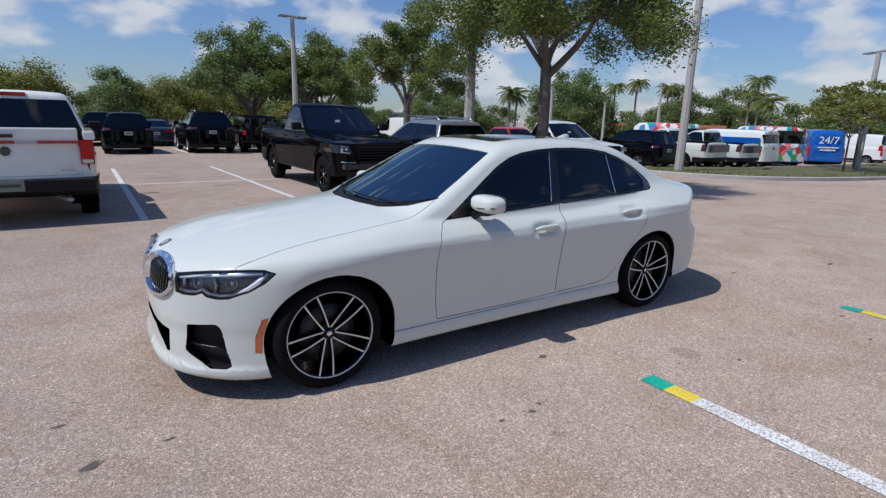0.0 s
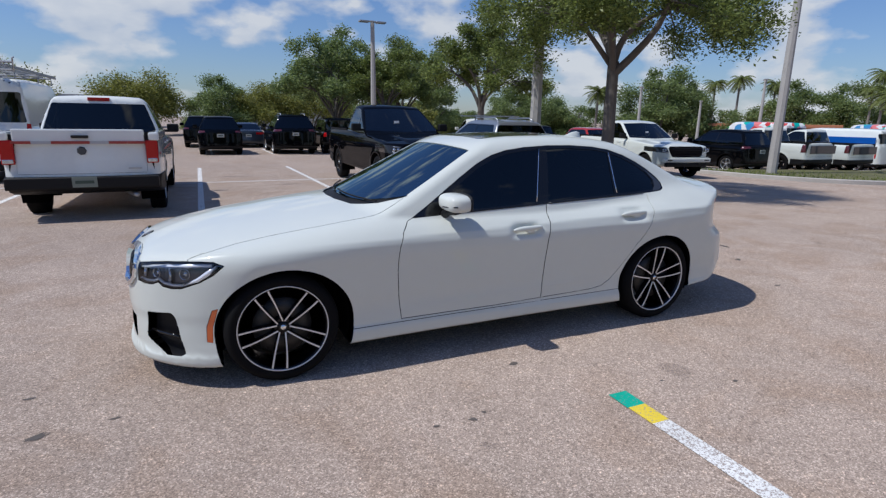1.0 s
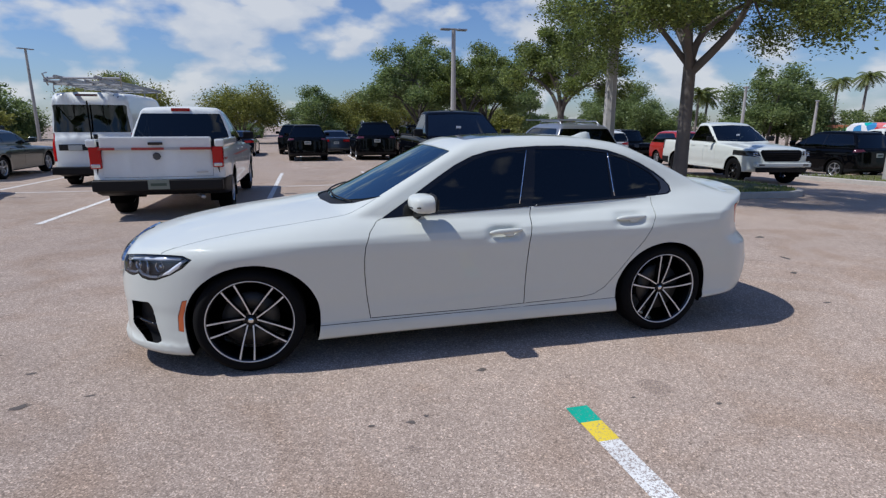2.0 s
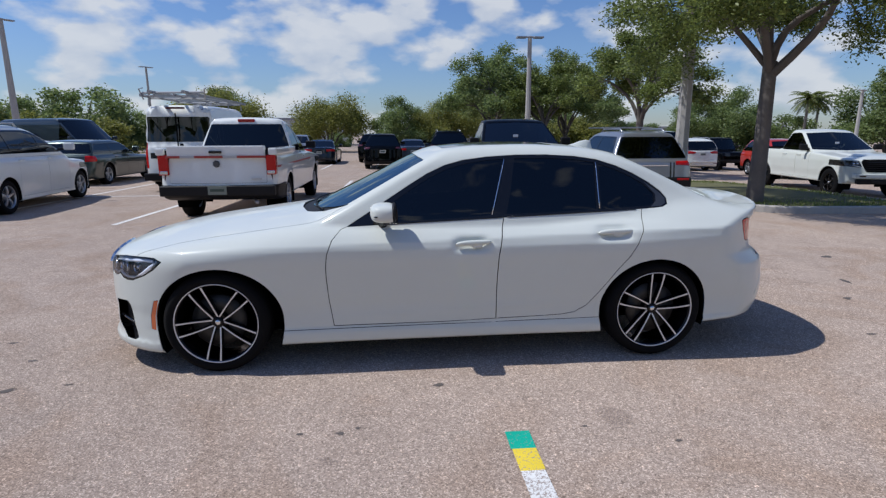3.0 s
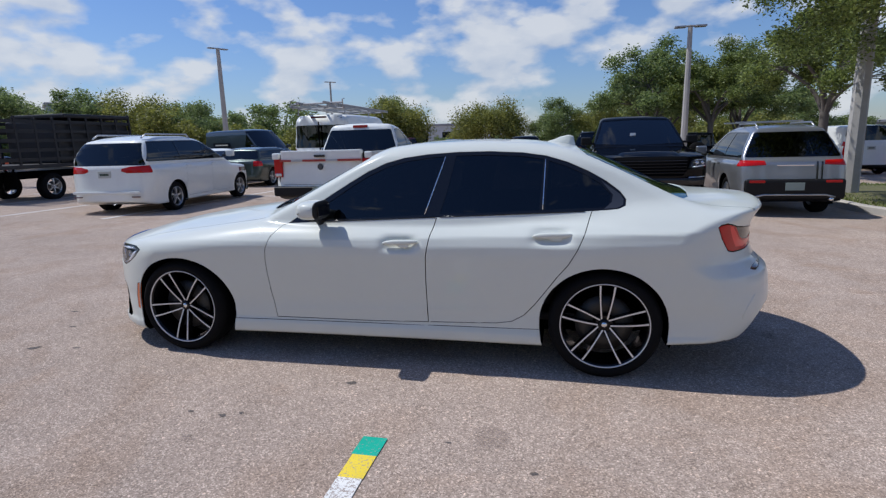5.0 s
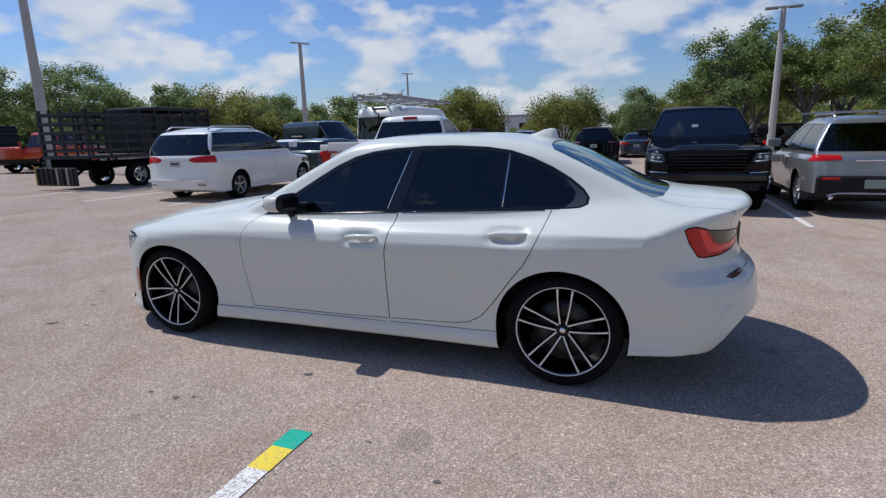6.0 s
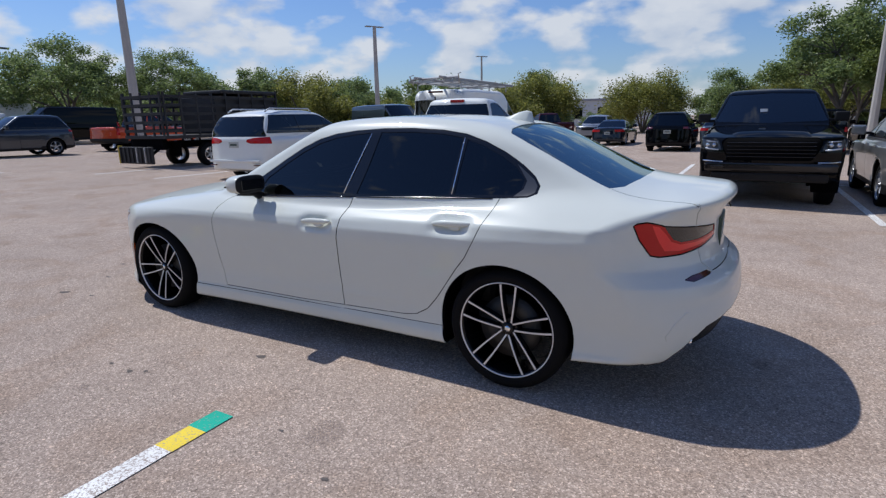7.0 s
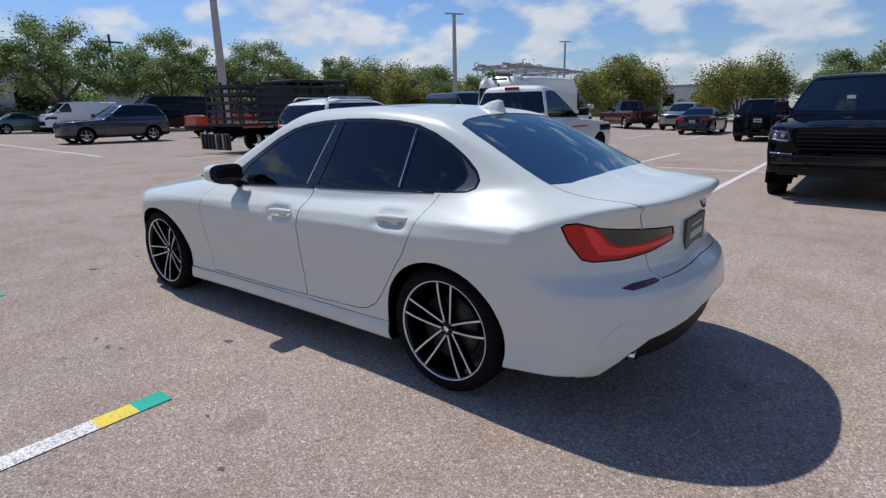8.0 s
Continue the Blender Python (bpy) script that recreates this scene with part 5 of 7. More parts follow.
def body_spec(wb, fo, ro, w, h, nose, cowl, belt, ws_x, ws_slope, rw_x, rw_slope, R, deck=None, tum=0.30, zbot=0.25, res=MID, roof_drop=(0.04, 0.05), square=0.5, axle_shift=0.0, bed=None, crown=0.06):
    """Curves of a vehicle's skin from its chief sizes. wb, fo, ro: wheelbase and overhangs; nose, cowl, belt, deck: heights along it."""
    ax = (-wb / 2 + axle_shift, wb / 2 + axle_shift)
    xf, xr = ax[0] - fo, ax[1] + ro
    hw = w / 2
    xt = ws_x + (h - cowl) / ws_slope
    rt = rw_x - (h - belt) / rw_slope
    deck = deck or belt + 0.02
    top = [(xf - 0.1, nose - 0.10), (xf + 0.02, nose - 0.05), (xf + 0.14, nose), (ws_x - 0.25, cowl - 0.015), (ws_x + 0.1, cowl + 0.01), (ws_x + 0.5, belt + 0.0), (rw_x - 0.1, deck), (xr + 0.1, deck - 0.01)]
    return dict(xf=xf, xr=xr, fcurve=(0.16 * (1 - square) + 0.06, 0.42 * (1 - square) + 0.06), rcurve=(0.06, 0.12 * (1 - square) + 0.05),
                fz=[(0, 0.12), (zbot, 0.06), (zbot + 0.12, 0.0), (nose - 0.25, 0.0), (nose, 0.06), (nose + 0.3, 0.2)],
                rz=[(0, 0.12), (zbot, 0.05), (zbot + 0.15, 0.0), (belt - 0.25, 0.03), (belt, 0.05), (belt + 0.4, 0.09)],
                W=[(xf - 0.1, hw - 0.04), (xf + 0.7, hw - 0.01), (0, hw - 0.01), (xr - 0.6, hw), (xr + 0.1, hw - 0.05)],
                off=[(zbot - 0.08, 0.07), (zbot, 0.03), (zbot + 0.12, 0.03), (belt * 0.62, 0.004), (belt * 0.78, 0.0), (belt - 0.10, 0.018), (belt, 0.05), (belt + 0.06, 0.12), (belt + 0.5, 0.9)],
                top=top, crown=crown, bot=[(xf, zbot + 0.06), (xf + 0.5, zbot), (xr - 0.5, zbot), (xr, zbot + 0.10)],
                roof=[(ws_x - 0.5, h - 0.35), (xt - 0.05, h - roof_drop[0] - 0.01), (xt + 0.45, h), ((xt + rt) / 2 + 0.3, h), (rt - 0.02, h - roof_drop[1]), (rw_x + 0.6, h - roof_drop[1] - 0.2)],
                rcrown=0.06, G=[(0.3, hw - 0.05), (belt, hw - 0.085), (h, hw - 0.085 - tum * (h - belt)), (h + 0.5, hw - 0.2 - tum * (h - belt))],
                ws=(ws_x, cowl, ws_slope, 0.22), rw=(rw_x, belt, rw_slope, 0.06), k_edge=0.09, k_end=0.09, k_roof=0.09, k_ws=0.04, k_rw=0.05, k_join=(0.02, 0.03, 0, 1), cab_floor=zbot + 0.25,
                axles=ax, R=R, arch=R + 0.055, flare=0.012, res=res, spine_z=min(0.75, belt * 0.72), spine=0.55,
                info=dict(w=w, h=h, nose=nose, cowl=cowl, belt=belt, ws_x=ws_x, ws_slope=ws_slope, rw_x=rw_x, rw_slope=rw_slope, tum=tum, zbot=zbot, xt=xt, rt=rt, deck=deck))


def vehicle(name, label, category, s, mat, pillars, at, wheel=(6, SILVER_RIM), doors=(), head=None, tail=None, tail_mat=None, grille=None, grille_mat=None, low_black=0.0, bed=None, windows=True, quarter_to=None, glass_rear=True,
            bumper=None, rim_ratio=0.66, rear_win=None, front_mat=None, mirrors=True, rails=False, tailgate=None, group="", side_glass=None, plate=True, tail_wrap=0.3):
    """One parked vehicle, its nose to -x, set down at the pose at. pillars: where the side glass is parted."""
    i = s["info"]
    sh = Shell(s)
    hw, belt, h, zb = i["w"] / 2, i["belt"], i["h"], i["zbot"]
    for cx in s["axles"]:
        sh.cut("wheel_gap", "side", ring_outline(cx, s["R"], s["arch"], 30), facing=-2, where=lambda c: c.y < -hw + 0.42)
    zt = h - 0.115
    slope = i["ws_slope"]
    if windows:
        x_end = quarter_to if quarter_to is not None else i["rw_x"] - 0.10
        dlo = [(i["ws_x"] + 0.30, belt + 0.025), (i["ws_x"] + 0.20 + (zt - i["cowl"]) / slope, zt - 0.02), (i["ws_x"] + 0.38 + (zt - i["cowl"]) / slope, zt),
               (x_end - 0.06 - (zt - belt) / max(i["rw_slope"], 0.8), zt - 0.02), (x_end - 0.02 - 0.35 * (zt - belt) / max(i["rw_slope"], 0.8), belt + 0.30 * (zt - belt) + 0.02), (x_end - 0.05, belt + 0.045)]
        sh.cut("surround", "side", rounded(dlo, 0.05, 3), facing=0.1)
        cuts = [dlo[0][0] + 0.02, *pillars, x_end]
        small = shrunk(dlo, 0.02)
        for k in range(len(cuts) - 1):
            pl = clip_x(small, cuts[k] + 0.025, cuts[k + 1] - 0.025)
            if len(pl) > 2:
                sh.cut(f"glass_{k}", "side", pl, of=("surround",), facing=0.1)
    gw = lambda z: hw - 0.085 - i["tum"] * max(0, z - belt) - 0.045
    z0, z1 = i["cowl"] + 0.035, h - 0.10
    sh.cut("windscreen", "front", [(0.001, z0), (-gw(belt), z0 + 0.03), (-gw(z1), z1 - 0.03), (0.001, z1)], facing=0.12, where=lambda c: c.x < i["xt"] + 0.2)
    if glass_rear:
        za, zb2 = rear_win or (belt + 0.05, h - 0.14)
        sh.cut("rear_window", "rear", rounded([(0.05, za), (-gw(za) - 0.02, za), (-gw(zb2) - 0.01, zb2), (0.05, zb2)], 0.04, 3), facing=0.12, where=lambda c: 0 < c.x < i["rw_x"] + 0.25)
    for k, pl in enumerate(doors):
        sh.cut(f"door_{k}", "side", pl, facing=0.1)
    if head:
        sh.cut("headlight", "front", head, facing=-0.05, where=lambda c: c.x < s["axles"][0] + 0.05)
    if tail:
        sh.cut("taillight", "rear", tail, facing=-0.05, where=lambda c: c.x > s["xr"] - tail_wrap)
    if grille:
        sh.cut("grille", "front", grille, facing=0.1)
    if tailgate:
        sh.cut("tailgate", "rear", tailgate, facing=0.3, where=lambda c: c.x > s["xr"] - 0.4)
    if bumper:
        sh.cut("rear_bumper", "rear", [(0.01, zb - 0.2), (-hw - 0.1, zb - 0.2), (-hw - 0.1, bumper), (0.01, bumper)], facing=-0.3, where=lambda c: c.x > s["axles"][1] + s["arch"] + 0.02)
    if low_black:
        sh.cut("cladding", "side", [(s["xf"] - 0.1, zb - 0.3), (s["xr"] + 0.1, zb - 0.3), (s["xr"] + 0.1, zb + low_black), (s["xf"] - 0.1, zb + low_black)], facing=-2)
    if bed:
        b0, b1, bd = bed
        sh.cut("bed_gap", "top", [(b0, 0.01), (b0, -hw + 0.10), (b1, -hw + 0.10), (b1, 0.01)], facing=0.3)
    car = empty(name, label, category, group)
    sh.panel("", "body", mat, car, join=True)
    if windows:
        sh.panel("surround", "window_surround", TRIM, car, gap=0, rim=0)
        for k in range(8):
            sh.panel(f"glass_{k}", "window", side_glass or GLASS_DARK, car, inset=0.006, gap=0, rim=0)
    sh.panel("windscreen", "windscreen", GLASS_PARKED, car, join=True, inset=0.004, gap=0, rim=0)
    sh.panel("rear_window", "rear_window", GLASS_DARK, car, join=True, inset=0.004, gap=0, rim=0)
    for k in range(len(doors)):
        pair = sh.panel(f"door_{k}", "door", mat, car)
        for sgn, d in zip((-1, 1), pair):
            pts = [v for v in doors[k]]
            xh = max(p[0] for p in pts) - 0.14
            q = sh.settle(np.array([[xh, -hw + 0.04, belt - 0.10]]))[0]
            part("handle", box(xh - 0.10, xh + 0.10, sgn * abs(q[1]) - 0.02, sgn * abs(q[1]) + 0.02, belt - 0.115, belt - 0.085, 0.01), mat, d)
    sh.panel("headlight", "headlight", SMOKE if front_mat is None else front_mat, car, gap=0.001, label="headlight under a clear cover")
    sh.panel("taillight", "taillight", tail_mat or RED_LENS, car, gap=0.001, inset=-0.004)
    sh.panel("grille", "grille", grille_mat or PLASTIC, car, join=True, inset=0.012, gap=0, rim=-0.012)
    sh.panel("tailgate", "tailgate", mat, car, join=True)
    sh.panel("rear_bumper", "rear_bumper", PLASTIC, car, join=True, inset=-0.02, gap=0)
    sh.panel("cladding", "lower_cladding", PLASTIC, car, join=True, gap=0)
    sh.lining(car, ("", *[f"door_{k}" for k in range(4)], "tailgate", "surround", "grille"), DARK, 0.04)
    for cx in s["axles"]:
        wheel_well(car, cx, s["R"], s["arch"] + 0.008, -hw + 0.03, 0.36, DARK)
    key = f"{s['R']:.3f}{wheel[0]}{wheel[1].name}{rim_ratio}"
    wheel_set(car, key, s["axles"], hw - 0.045, s["R"], s["R"] * rim_ratio, 0.24, wheel[0], wheel[1])
    if mirrors:
        for sgn in (-1, 1):
            xm, zm, ym = i["ws_x"] + 0.42, belt + 0.08, hw - 0.06
            mir = part("mirror", box(xm - 0.07, xm + 0.05, sgn * (ym + 0.14) - 0.11, sgn * (ym + 0.14) + 0.11, zm - 0.02, zm + 0.15, 0.035, 3), mat if not bed else PLASTIC, car)
            part("mirror_arm", box(xm - 0.03, xm + 0.02, sgn * (ym + 0.0) - 0.10, sgn * (ym + 0.0) + 0.10, zm - 0.02, zm + 0.03, 0.01), PLASTIC, mir)
    if rails:
        for sgn in (-1, 1):
            y = sgn * (hw - 0.17 - i["tum"] * (h - belt))
            part("roof_rail", tube([(i["xt"] + 0.15, y, h - 0.05), (i["xt"] + 0.25, y, h + 0.03), (i["rt"] - 0.3, y, h + 0.03), (i["rt"] - 0.12, y, h - 0.06)], 0.018, 6), SILVER_RIM if rails == "silver" else PLASTIC, car, smooth=True)
    if bed:
        b0, b1, bd = bed
        yb = hw - 0.105
        z_top = float(sh.top(np.array(b1 - 0.3))) + 0.005
        bm = bmesh.new()
        p = [bm.verts.new(c) for c in ((b0, -yb, z_top), (b1, -yb, z_top), (b1, yb, z_top), (b0, yb, z_top), (b0, -yb, bd), (b1, -yb, bd), (b1, yb, bd), (b0, yb, bd))]
        for f in ((4, 5, 6, 7), (0, 4, 5, 1), (1, 5, 6, 2), (2, 6, 7, 3), (3, 7, 4, 0)):
            bm.faces.new([p[q] for q in f])
        part("cargo_bed", bm, PLASTIC, car)
    if plate and tailgate is None:
        q = sh.settle(np.array([[s["xr"] - 0.03, 0, belt - 0.22]]))[0]
        pl = part("number_plate", box(q[0] - 0.01, q[0] + 0.012, -0.155, 0.155, belt - 0.30, belt - 0.15, 0.003), PLATE, car)
        part("plate_bar", box(q[0] + 0.011, q[0] + 0.015, -0.11, 0.11, belt - 0.25, belt - 0.20), PLATE_DARK, pl)
    car.matrix_basis = at
    return car, sh


def spot(x, y, turn):
    """Where a vehicle stands: turn 0 has its nose to -x, -90 to +y, 90 to -y."""
    tx = math.atan2(fall(x, y + 1) - fall(x, y - 1), 2)
    return pose(x, y, fall(x, y), 0, 0, turn)


def door_box(x0, x1, z0, z1):
    return rounded([(x0, z0), (x1, z0), (x1, z1), (x0, z1)], 0.05, 3)


# white fleet pickup: its tail to the white car
def fleet_pickup():
    s = body_spec(3.57, 1.0, 1.22, 2.06, 1.93, 1.05, 1.20, 1.20, -0.95, 0.62, 0.98, 3.2, 0.40, deck=1.31, zbot=0.42, res=FINE, square=0.8, tum=0.32, crown=0.02)
    s["k_edge"], s["k_end"] = 0.045, 0.035
    xr = s["xr"]
    car, sh = vehicle("pickup_truck", "white fleet pickup truck with red reflective stripe along its tailgate", "pickup truck", s, PLAIN_WHITE, (0.02,), spot(-3.38, 8.62, -90), (5, SILVER_RIM), (door_box(-0.72, 0.02, 0.48, 1.215), door_box(0.03, 0.80, 0.48, 1.215)),
                      head=[(-0.62, 0.86), (-1.1, 0.88), (-1.1, 1.02), (-0.62, 1.0)], tailgate=[(0.01, 0.74), (-0.828, 0.74), (-0.828, 1.40), (0.01, 1.40)], bumper=0.70, bed=(1.06, xr - 0.12, 0.78), quarter_to=0.92, grille=[(0.01, 0.62), (-0.6, 0.62), (-0.6, 1.0), (0.01, 1.0)], rim_ratio=0.58, plate=False)
    part("tailgate_cap", box(xr - 0.16, xr - 0.035, -0.825, 0.825, 1.19, 1.385, 0.02, 2), PLAIN_WHITE, car)
    for sgn in (-1, 1):
        part("bed_rail", box(1.06, xr - 0.06, sgn * 0.955 - 0.075, sgn * 0.955 + 0.075, 1.22, 1.345, 0.03, 2), PLAIN_WHITE, car)
        part("taillight", box(xr - 0.24, xr - 0.068, sgn * 0.915 - 0.083, sgn * 0.915 + 0.083, 0.88, 1.225, 0.02, 2), RED_LENS, car)
        part("reverse_light", box(xr - 0.20, xr - 0.062, sgn * 0.915 - 0.068, sgn * 0.915 + 0.068, 0.895, 0.955, 0.01), REFLECTOR, car)
    part("rear_bumper_step", box(xr - 0.10, xr + 0.05, -0.98, 0.98, 0.52, 0.70, 0.03, 3), PLASTIC, car, "black plastic step bumper")
    pl = part("number_plate", box(xr + 0.045, xr + 0.058, -0.16, 0.16, 0.545, 0.70, 0.004), material("weathered_plate", (0.20, 0.23, 0.19), 0.5), car)
    part("plate_bar", box(xr + 0.057, xr + 0.061, -0.12, 0.12, 0.60, 0.645), PLATE_DARK, pl)
    x = xr - 0.024
    part("tailgate_handle", box(x, x + 0.03, -0.11, 0.11, 1.255, 1.30, 0.01), TRIM, car)
    red, grey = material("red_reflective_tape", (0.36, 0.045, 0.035), 0.45, 0, 0, 40, 0.2), material("grey_reflective_tape", (0.45, 0.45, 0.46), 0.4)
    for k in range(7):
        part("reflective_tape", box(x + 0.004, x + 0.012, -0.84 + 0.24 * k, -0.60 + 0.24 * k - 0.002, 1.175, 1.215), grey if k % 3 == 1 else red, car)
    bm = bmesh.new()
    bmesh.ops.create_cone(bm, cap_ends=True, segments=7, radius1=0.065, radius2=0.05, depth=0.02, matrix=Matrix.Translation((x + 0.012, 0, 1.075)) @ Matrix.Rotation(radians(90), 4, "Y"))
    part("badge", bm, GREY, car)
    part("script_bar", box(x + 0.004, x + 0.012, 0.58, 0.76, 0.80, 0.82), SILVER_RIM, car)
    zr = s["info"]["h"] - 0.075
    part("high_brake_light", box(0.70, 0.80, -0.17, 0.17, zr - 0.02, zr + 0.04, 0.01), RED_LENS, car)
    for sgn in (-1, 1):
        part("side_stripe", box(-1.0, xr - 0.2, sgn * 1.017 - 0.004, sgn * 1.017 + 0.004, 1.00, 1.035), red, car)
    part("exhaust_pipe", tube([(xr - 0.5, 0.45, 0.42), (xr - 0.1, 0.62, 0.40), (xr + 0.0, 0.66, 0.40)], 0.035, 8), STEEL, car, smooth=True)
    part("rear_axle", tube([(s["axles"][1], -0.85, 0.40), (s["axles"][1], 0.85, 0.40)], 0.07, 8), DARK, car)


fleet_pickup()


# newer pickups: the black one faces the lane, the white one stands past the island
def new_pickup(name, label, mat, at, wheel, front_mat):
    s = body_spec(3.67, 0.97, 1.22, 2.06, 1.97, 1.12, 1.28, 1.27, -1.0, 0.60, 1.0, 3.0, 0.42, deck=1.36, zbot=0.42, res=FINE, square=0.7, tum=0.30, crown=0.03)
    s["k_edge"], s["k_end"] = 0.05, 0.05
    xf = s["xf"]
    car, sh = vehicle(name, label, "pickup truck", s, mat, (-0.06,), at, wheel, (door_box(-0.80, -0.07, 0.50, 1.275), door_box(-0.06, 0.74, 0.50, 1.275)),
                      head=[(-0.68, 0.93), (-0.74, 0.90), (-1.2, 0.95), (-1.2, 1.10), (-0.73, 1.07)], tail=[(-0.90, 0.95), (-1.2, 0.95), (-1.2, 1.28), (-0.90, 1.28)], tail_mat=DARK_RED, tailgate=[(0.01, 0.78), (-0.88, 0.78), (-0.88, 1.42), (0.01, 1.42)],
                      bed=(1.10, s["xr"] - 0.13, 0.82), quarter_to=0.95, grille=rounded([(0.06, 0.77), (-0.56, 0.77), (-0.64, 0.90), (-0.69, 1.05), (-0.62, 1.115), (0.06, 1.13)], 0.03), grille_mat=DARK, rim_ratio=0.60, plate=False, front_mat=front_mat, bumper=0.66)
    bright = mat if mat is not BLACK else TRIM
    part("front_bumper", box(xf - 0.07, xf + 0.12, -0.90, 0.90, 0.60, 0.73, 0.035, 3), bright, car)
    part("skid_plate", box(xf - 0.02, xf + 0.12, -0.80, 0.80, 0.44, 0.58, 0.03, 2), PLASTIC, car)
    for k in range(5):
        part("grille_bar", box(xf + 0.0, xf + 0.02, -0.60, 0.60, 0.82 + 0.055 * k, 0.830 + 0.055 * k, 0.004), TRIM, car)
    # a raised centre to the hood, falling to the nose
    top = lambda x: float(sh.top(np.array(x)))
    xs = [xf + 0.16 + (s["info"]["ws_x"] - 0.12 - xf - 0.16) * k / 12 for k in range(13)]
    rows = []
    for k, x in enumerate(xs):
        up = 0.036 * min(1.0, k / 2.0) * min(1.0, (12 - k) / 1.5 + 0.2)
        rows.append([(x, y, top(x) - s["crown"] * y * y + lift * up - 0.006) for y, lift in ((-0.56, 0), (-0.50, 0.85), (-0.45, 1.0), (-0.2, 1.15), (0.0, 1.2), (0.2, 1.15), (0.45, 1.0), (0.50, 0.85), (0.56, 0))])
    faces = [(9 * k + i, 9 * k + i + 1, 9 * k + 10 + i, 9 * k + 9 + i) for k in range(12) for i in range(8)]
    part("hood_bulge", mesh_of("hood_bulge", [p for r in rows for p in r], faces, mat), mat, car)
    for sgn in (-1, 1):
        fr = lambda y, z, out: tuple(Vector((sh.settle(np.array([[xf + 0.06, -y, z]]))[0][0] - out, sgn * y, z)))
        part("fog_lamp", box(xf - 0.075, xf - 0.055, sgn * 0.72 - 0.09, sgn * 0.72 + 0.09, 0.645, 0.69, 0.008), SMOKE, car)
        part("running_light", tube([fr(0.72, 0.925, 0.004), fr(0.82, 0.935, 0.004), fr(0.92, 0.955, 0.004)], 0.010, 6), LIGHT_GUIDE, car, smooth=True)
        part("running_light", tube([fr(0.745, 1.045, 0.004), fr(0.83, 1.055, 0.004), fr(0.91, 1.065, 0.004)], 0.007, 6), REFLECTOR, car, smooth=True)
        for y in (0.79, 0.885):
            bm = bmesh.new()
            bmesh.ops.create_uvsphere(bm, u_segments=12, v_segments=8, radius=0.034, matrix=Matrix.Translation(fr(y, 1.0, -0.012)))
            part("projector", bm, REFLECTOR, car, smooth=True)
        # chrome bar puts the bumper edge's gloss highlight on the black truck
        part("bumper_trim", tube([fr(0.64, 0.742, 0.07), fr(0.78, 0.742, 0.06), fr(0.93, 0.755, 0.03)], 0.011, 6), CHROME if mat is BLACK else mat, car, smooth=True)
        part("tow_hook", box(xf - 0.085, xf - 0.05, sgn * 0.45 - 0.04, sgn * 0.45 + 0.04, 0.52, 0.56, 0.01), PLASTIC, car)
    part("windscreen_sticker", box(-0.60, -0.59, 0.05, 0.17, 1.47, 1.57), LIGHT_GUIDE, car)
    part("tailgate_band", box(s["xr"] - 0.02, s["xr"] + 0.01, -0.84, 0.84, 0.90, 1.24, 0.01), GREY if mat is not BLACK else BLACK, car)
    return car


new_pickup("pickup_truck", "glossy black crew-cab pickup truck with tinted glass", BLACK, spot(2.73, 9.42, 90), (6, RIM_BLACK), SMOKE)
white_truck = new_pickup("pickup_truck", "white crew-cab pickup truck with black grille and wheels", WHITE, spot(13.7, 12.4, 81), (6, RIM_BLACK), SMOKE)
for x in (22.6, 25.6):
    copy_thing(white_truck, spot(x, 14.0, -90))


# silver compact SUV
def compact_suv(name, label, mat, at, tail_mat=None, h=1.70, wb=2.70, w=1.84, rails="silver", res=MID, group="", wheel=(5, SILVER_RIM), low=0.16, fo=0.88, ro=0.98, nose=0.98, belt=1.06, side_glass=None, tail_in=0.64, plate=True, tum=0.42):
    s = body_spec(wb, fo, ro, w, h, nose, belt + 0.0, belt, -0.78, 0.60, wb / 2 + ro - 0.16, 1.75, 0.365, zbot=0.26, res=res, square=0.35, tum=tum)
    return vehicle(name, label, "car", s, mat, (0.02, 0.86), at, wheel, (door_box(-0.72, 0.10, 0.36, belt + 0.01), door_box(0.11, 0.90, 0.36, belt + 0.01)), head=[(-0.48, nose - 0.20), (-1.0, nose - 0.16), (-1.0, nose - 0.05), (-0.5, nose - 0.10)],
                   tail=[(-tail_in, belt - 0.085), (-1.1, belt - 0.125), (-1.1, belt + 0.01), (-tail_in - 0.02, belt - 0.012)], tail_mat=tail_mat, plate=plate, grille=[(0.01, nose - 0.30), (-0.42, nose - 0.28), (-0.46, nose - 0.12), (0.01, nose - 0.08)], low_black=low, rails=rails, group=group, side_glass=side_glass)


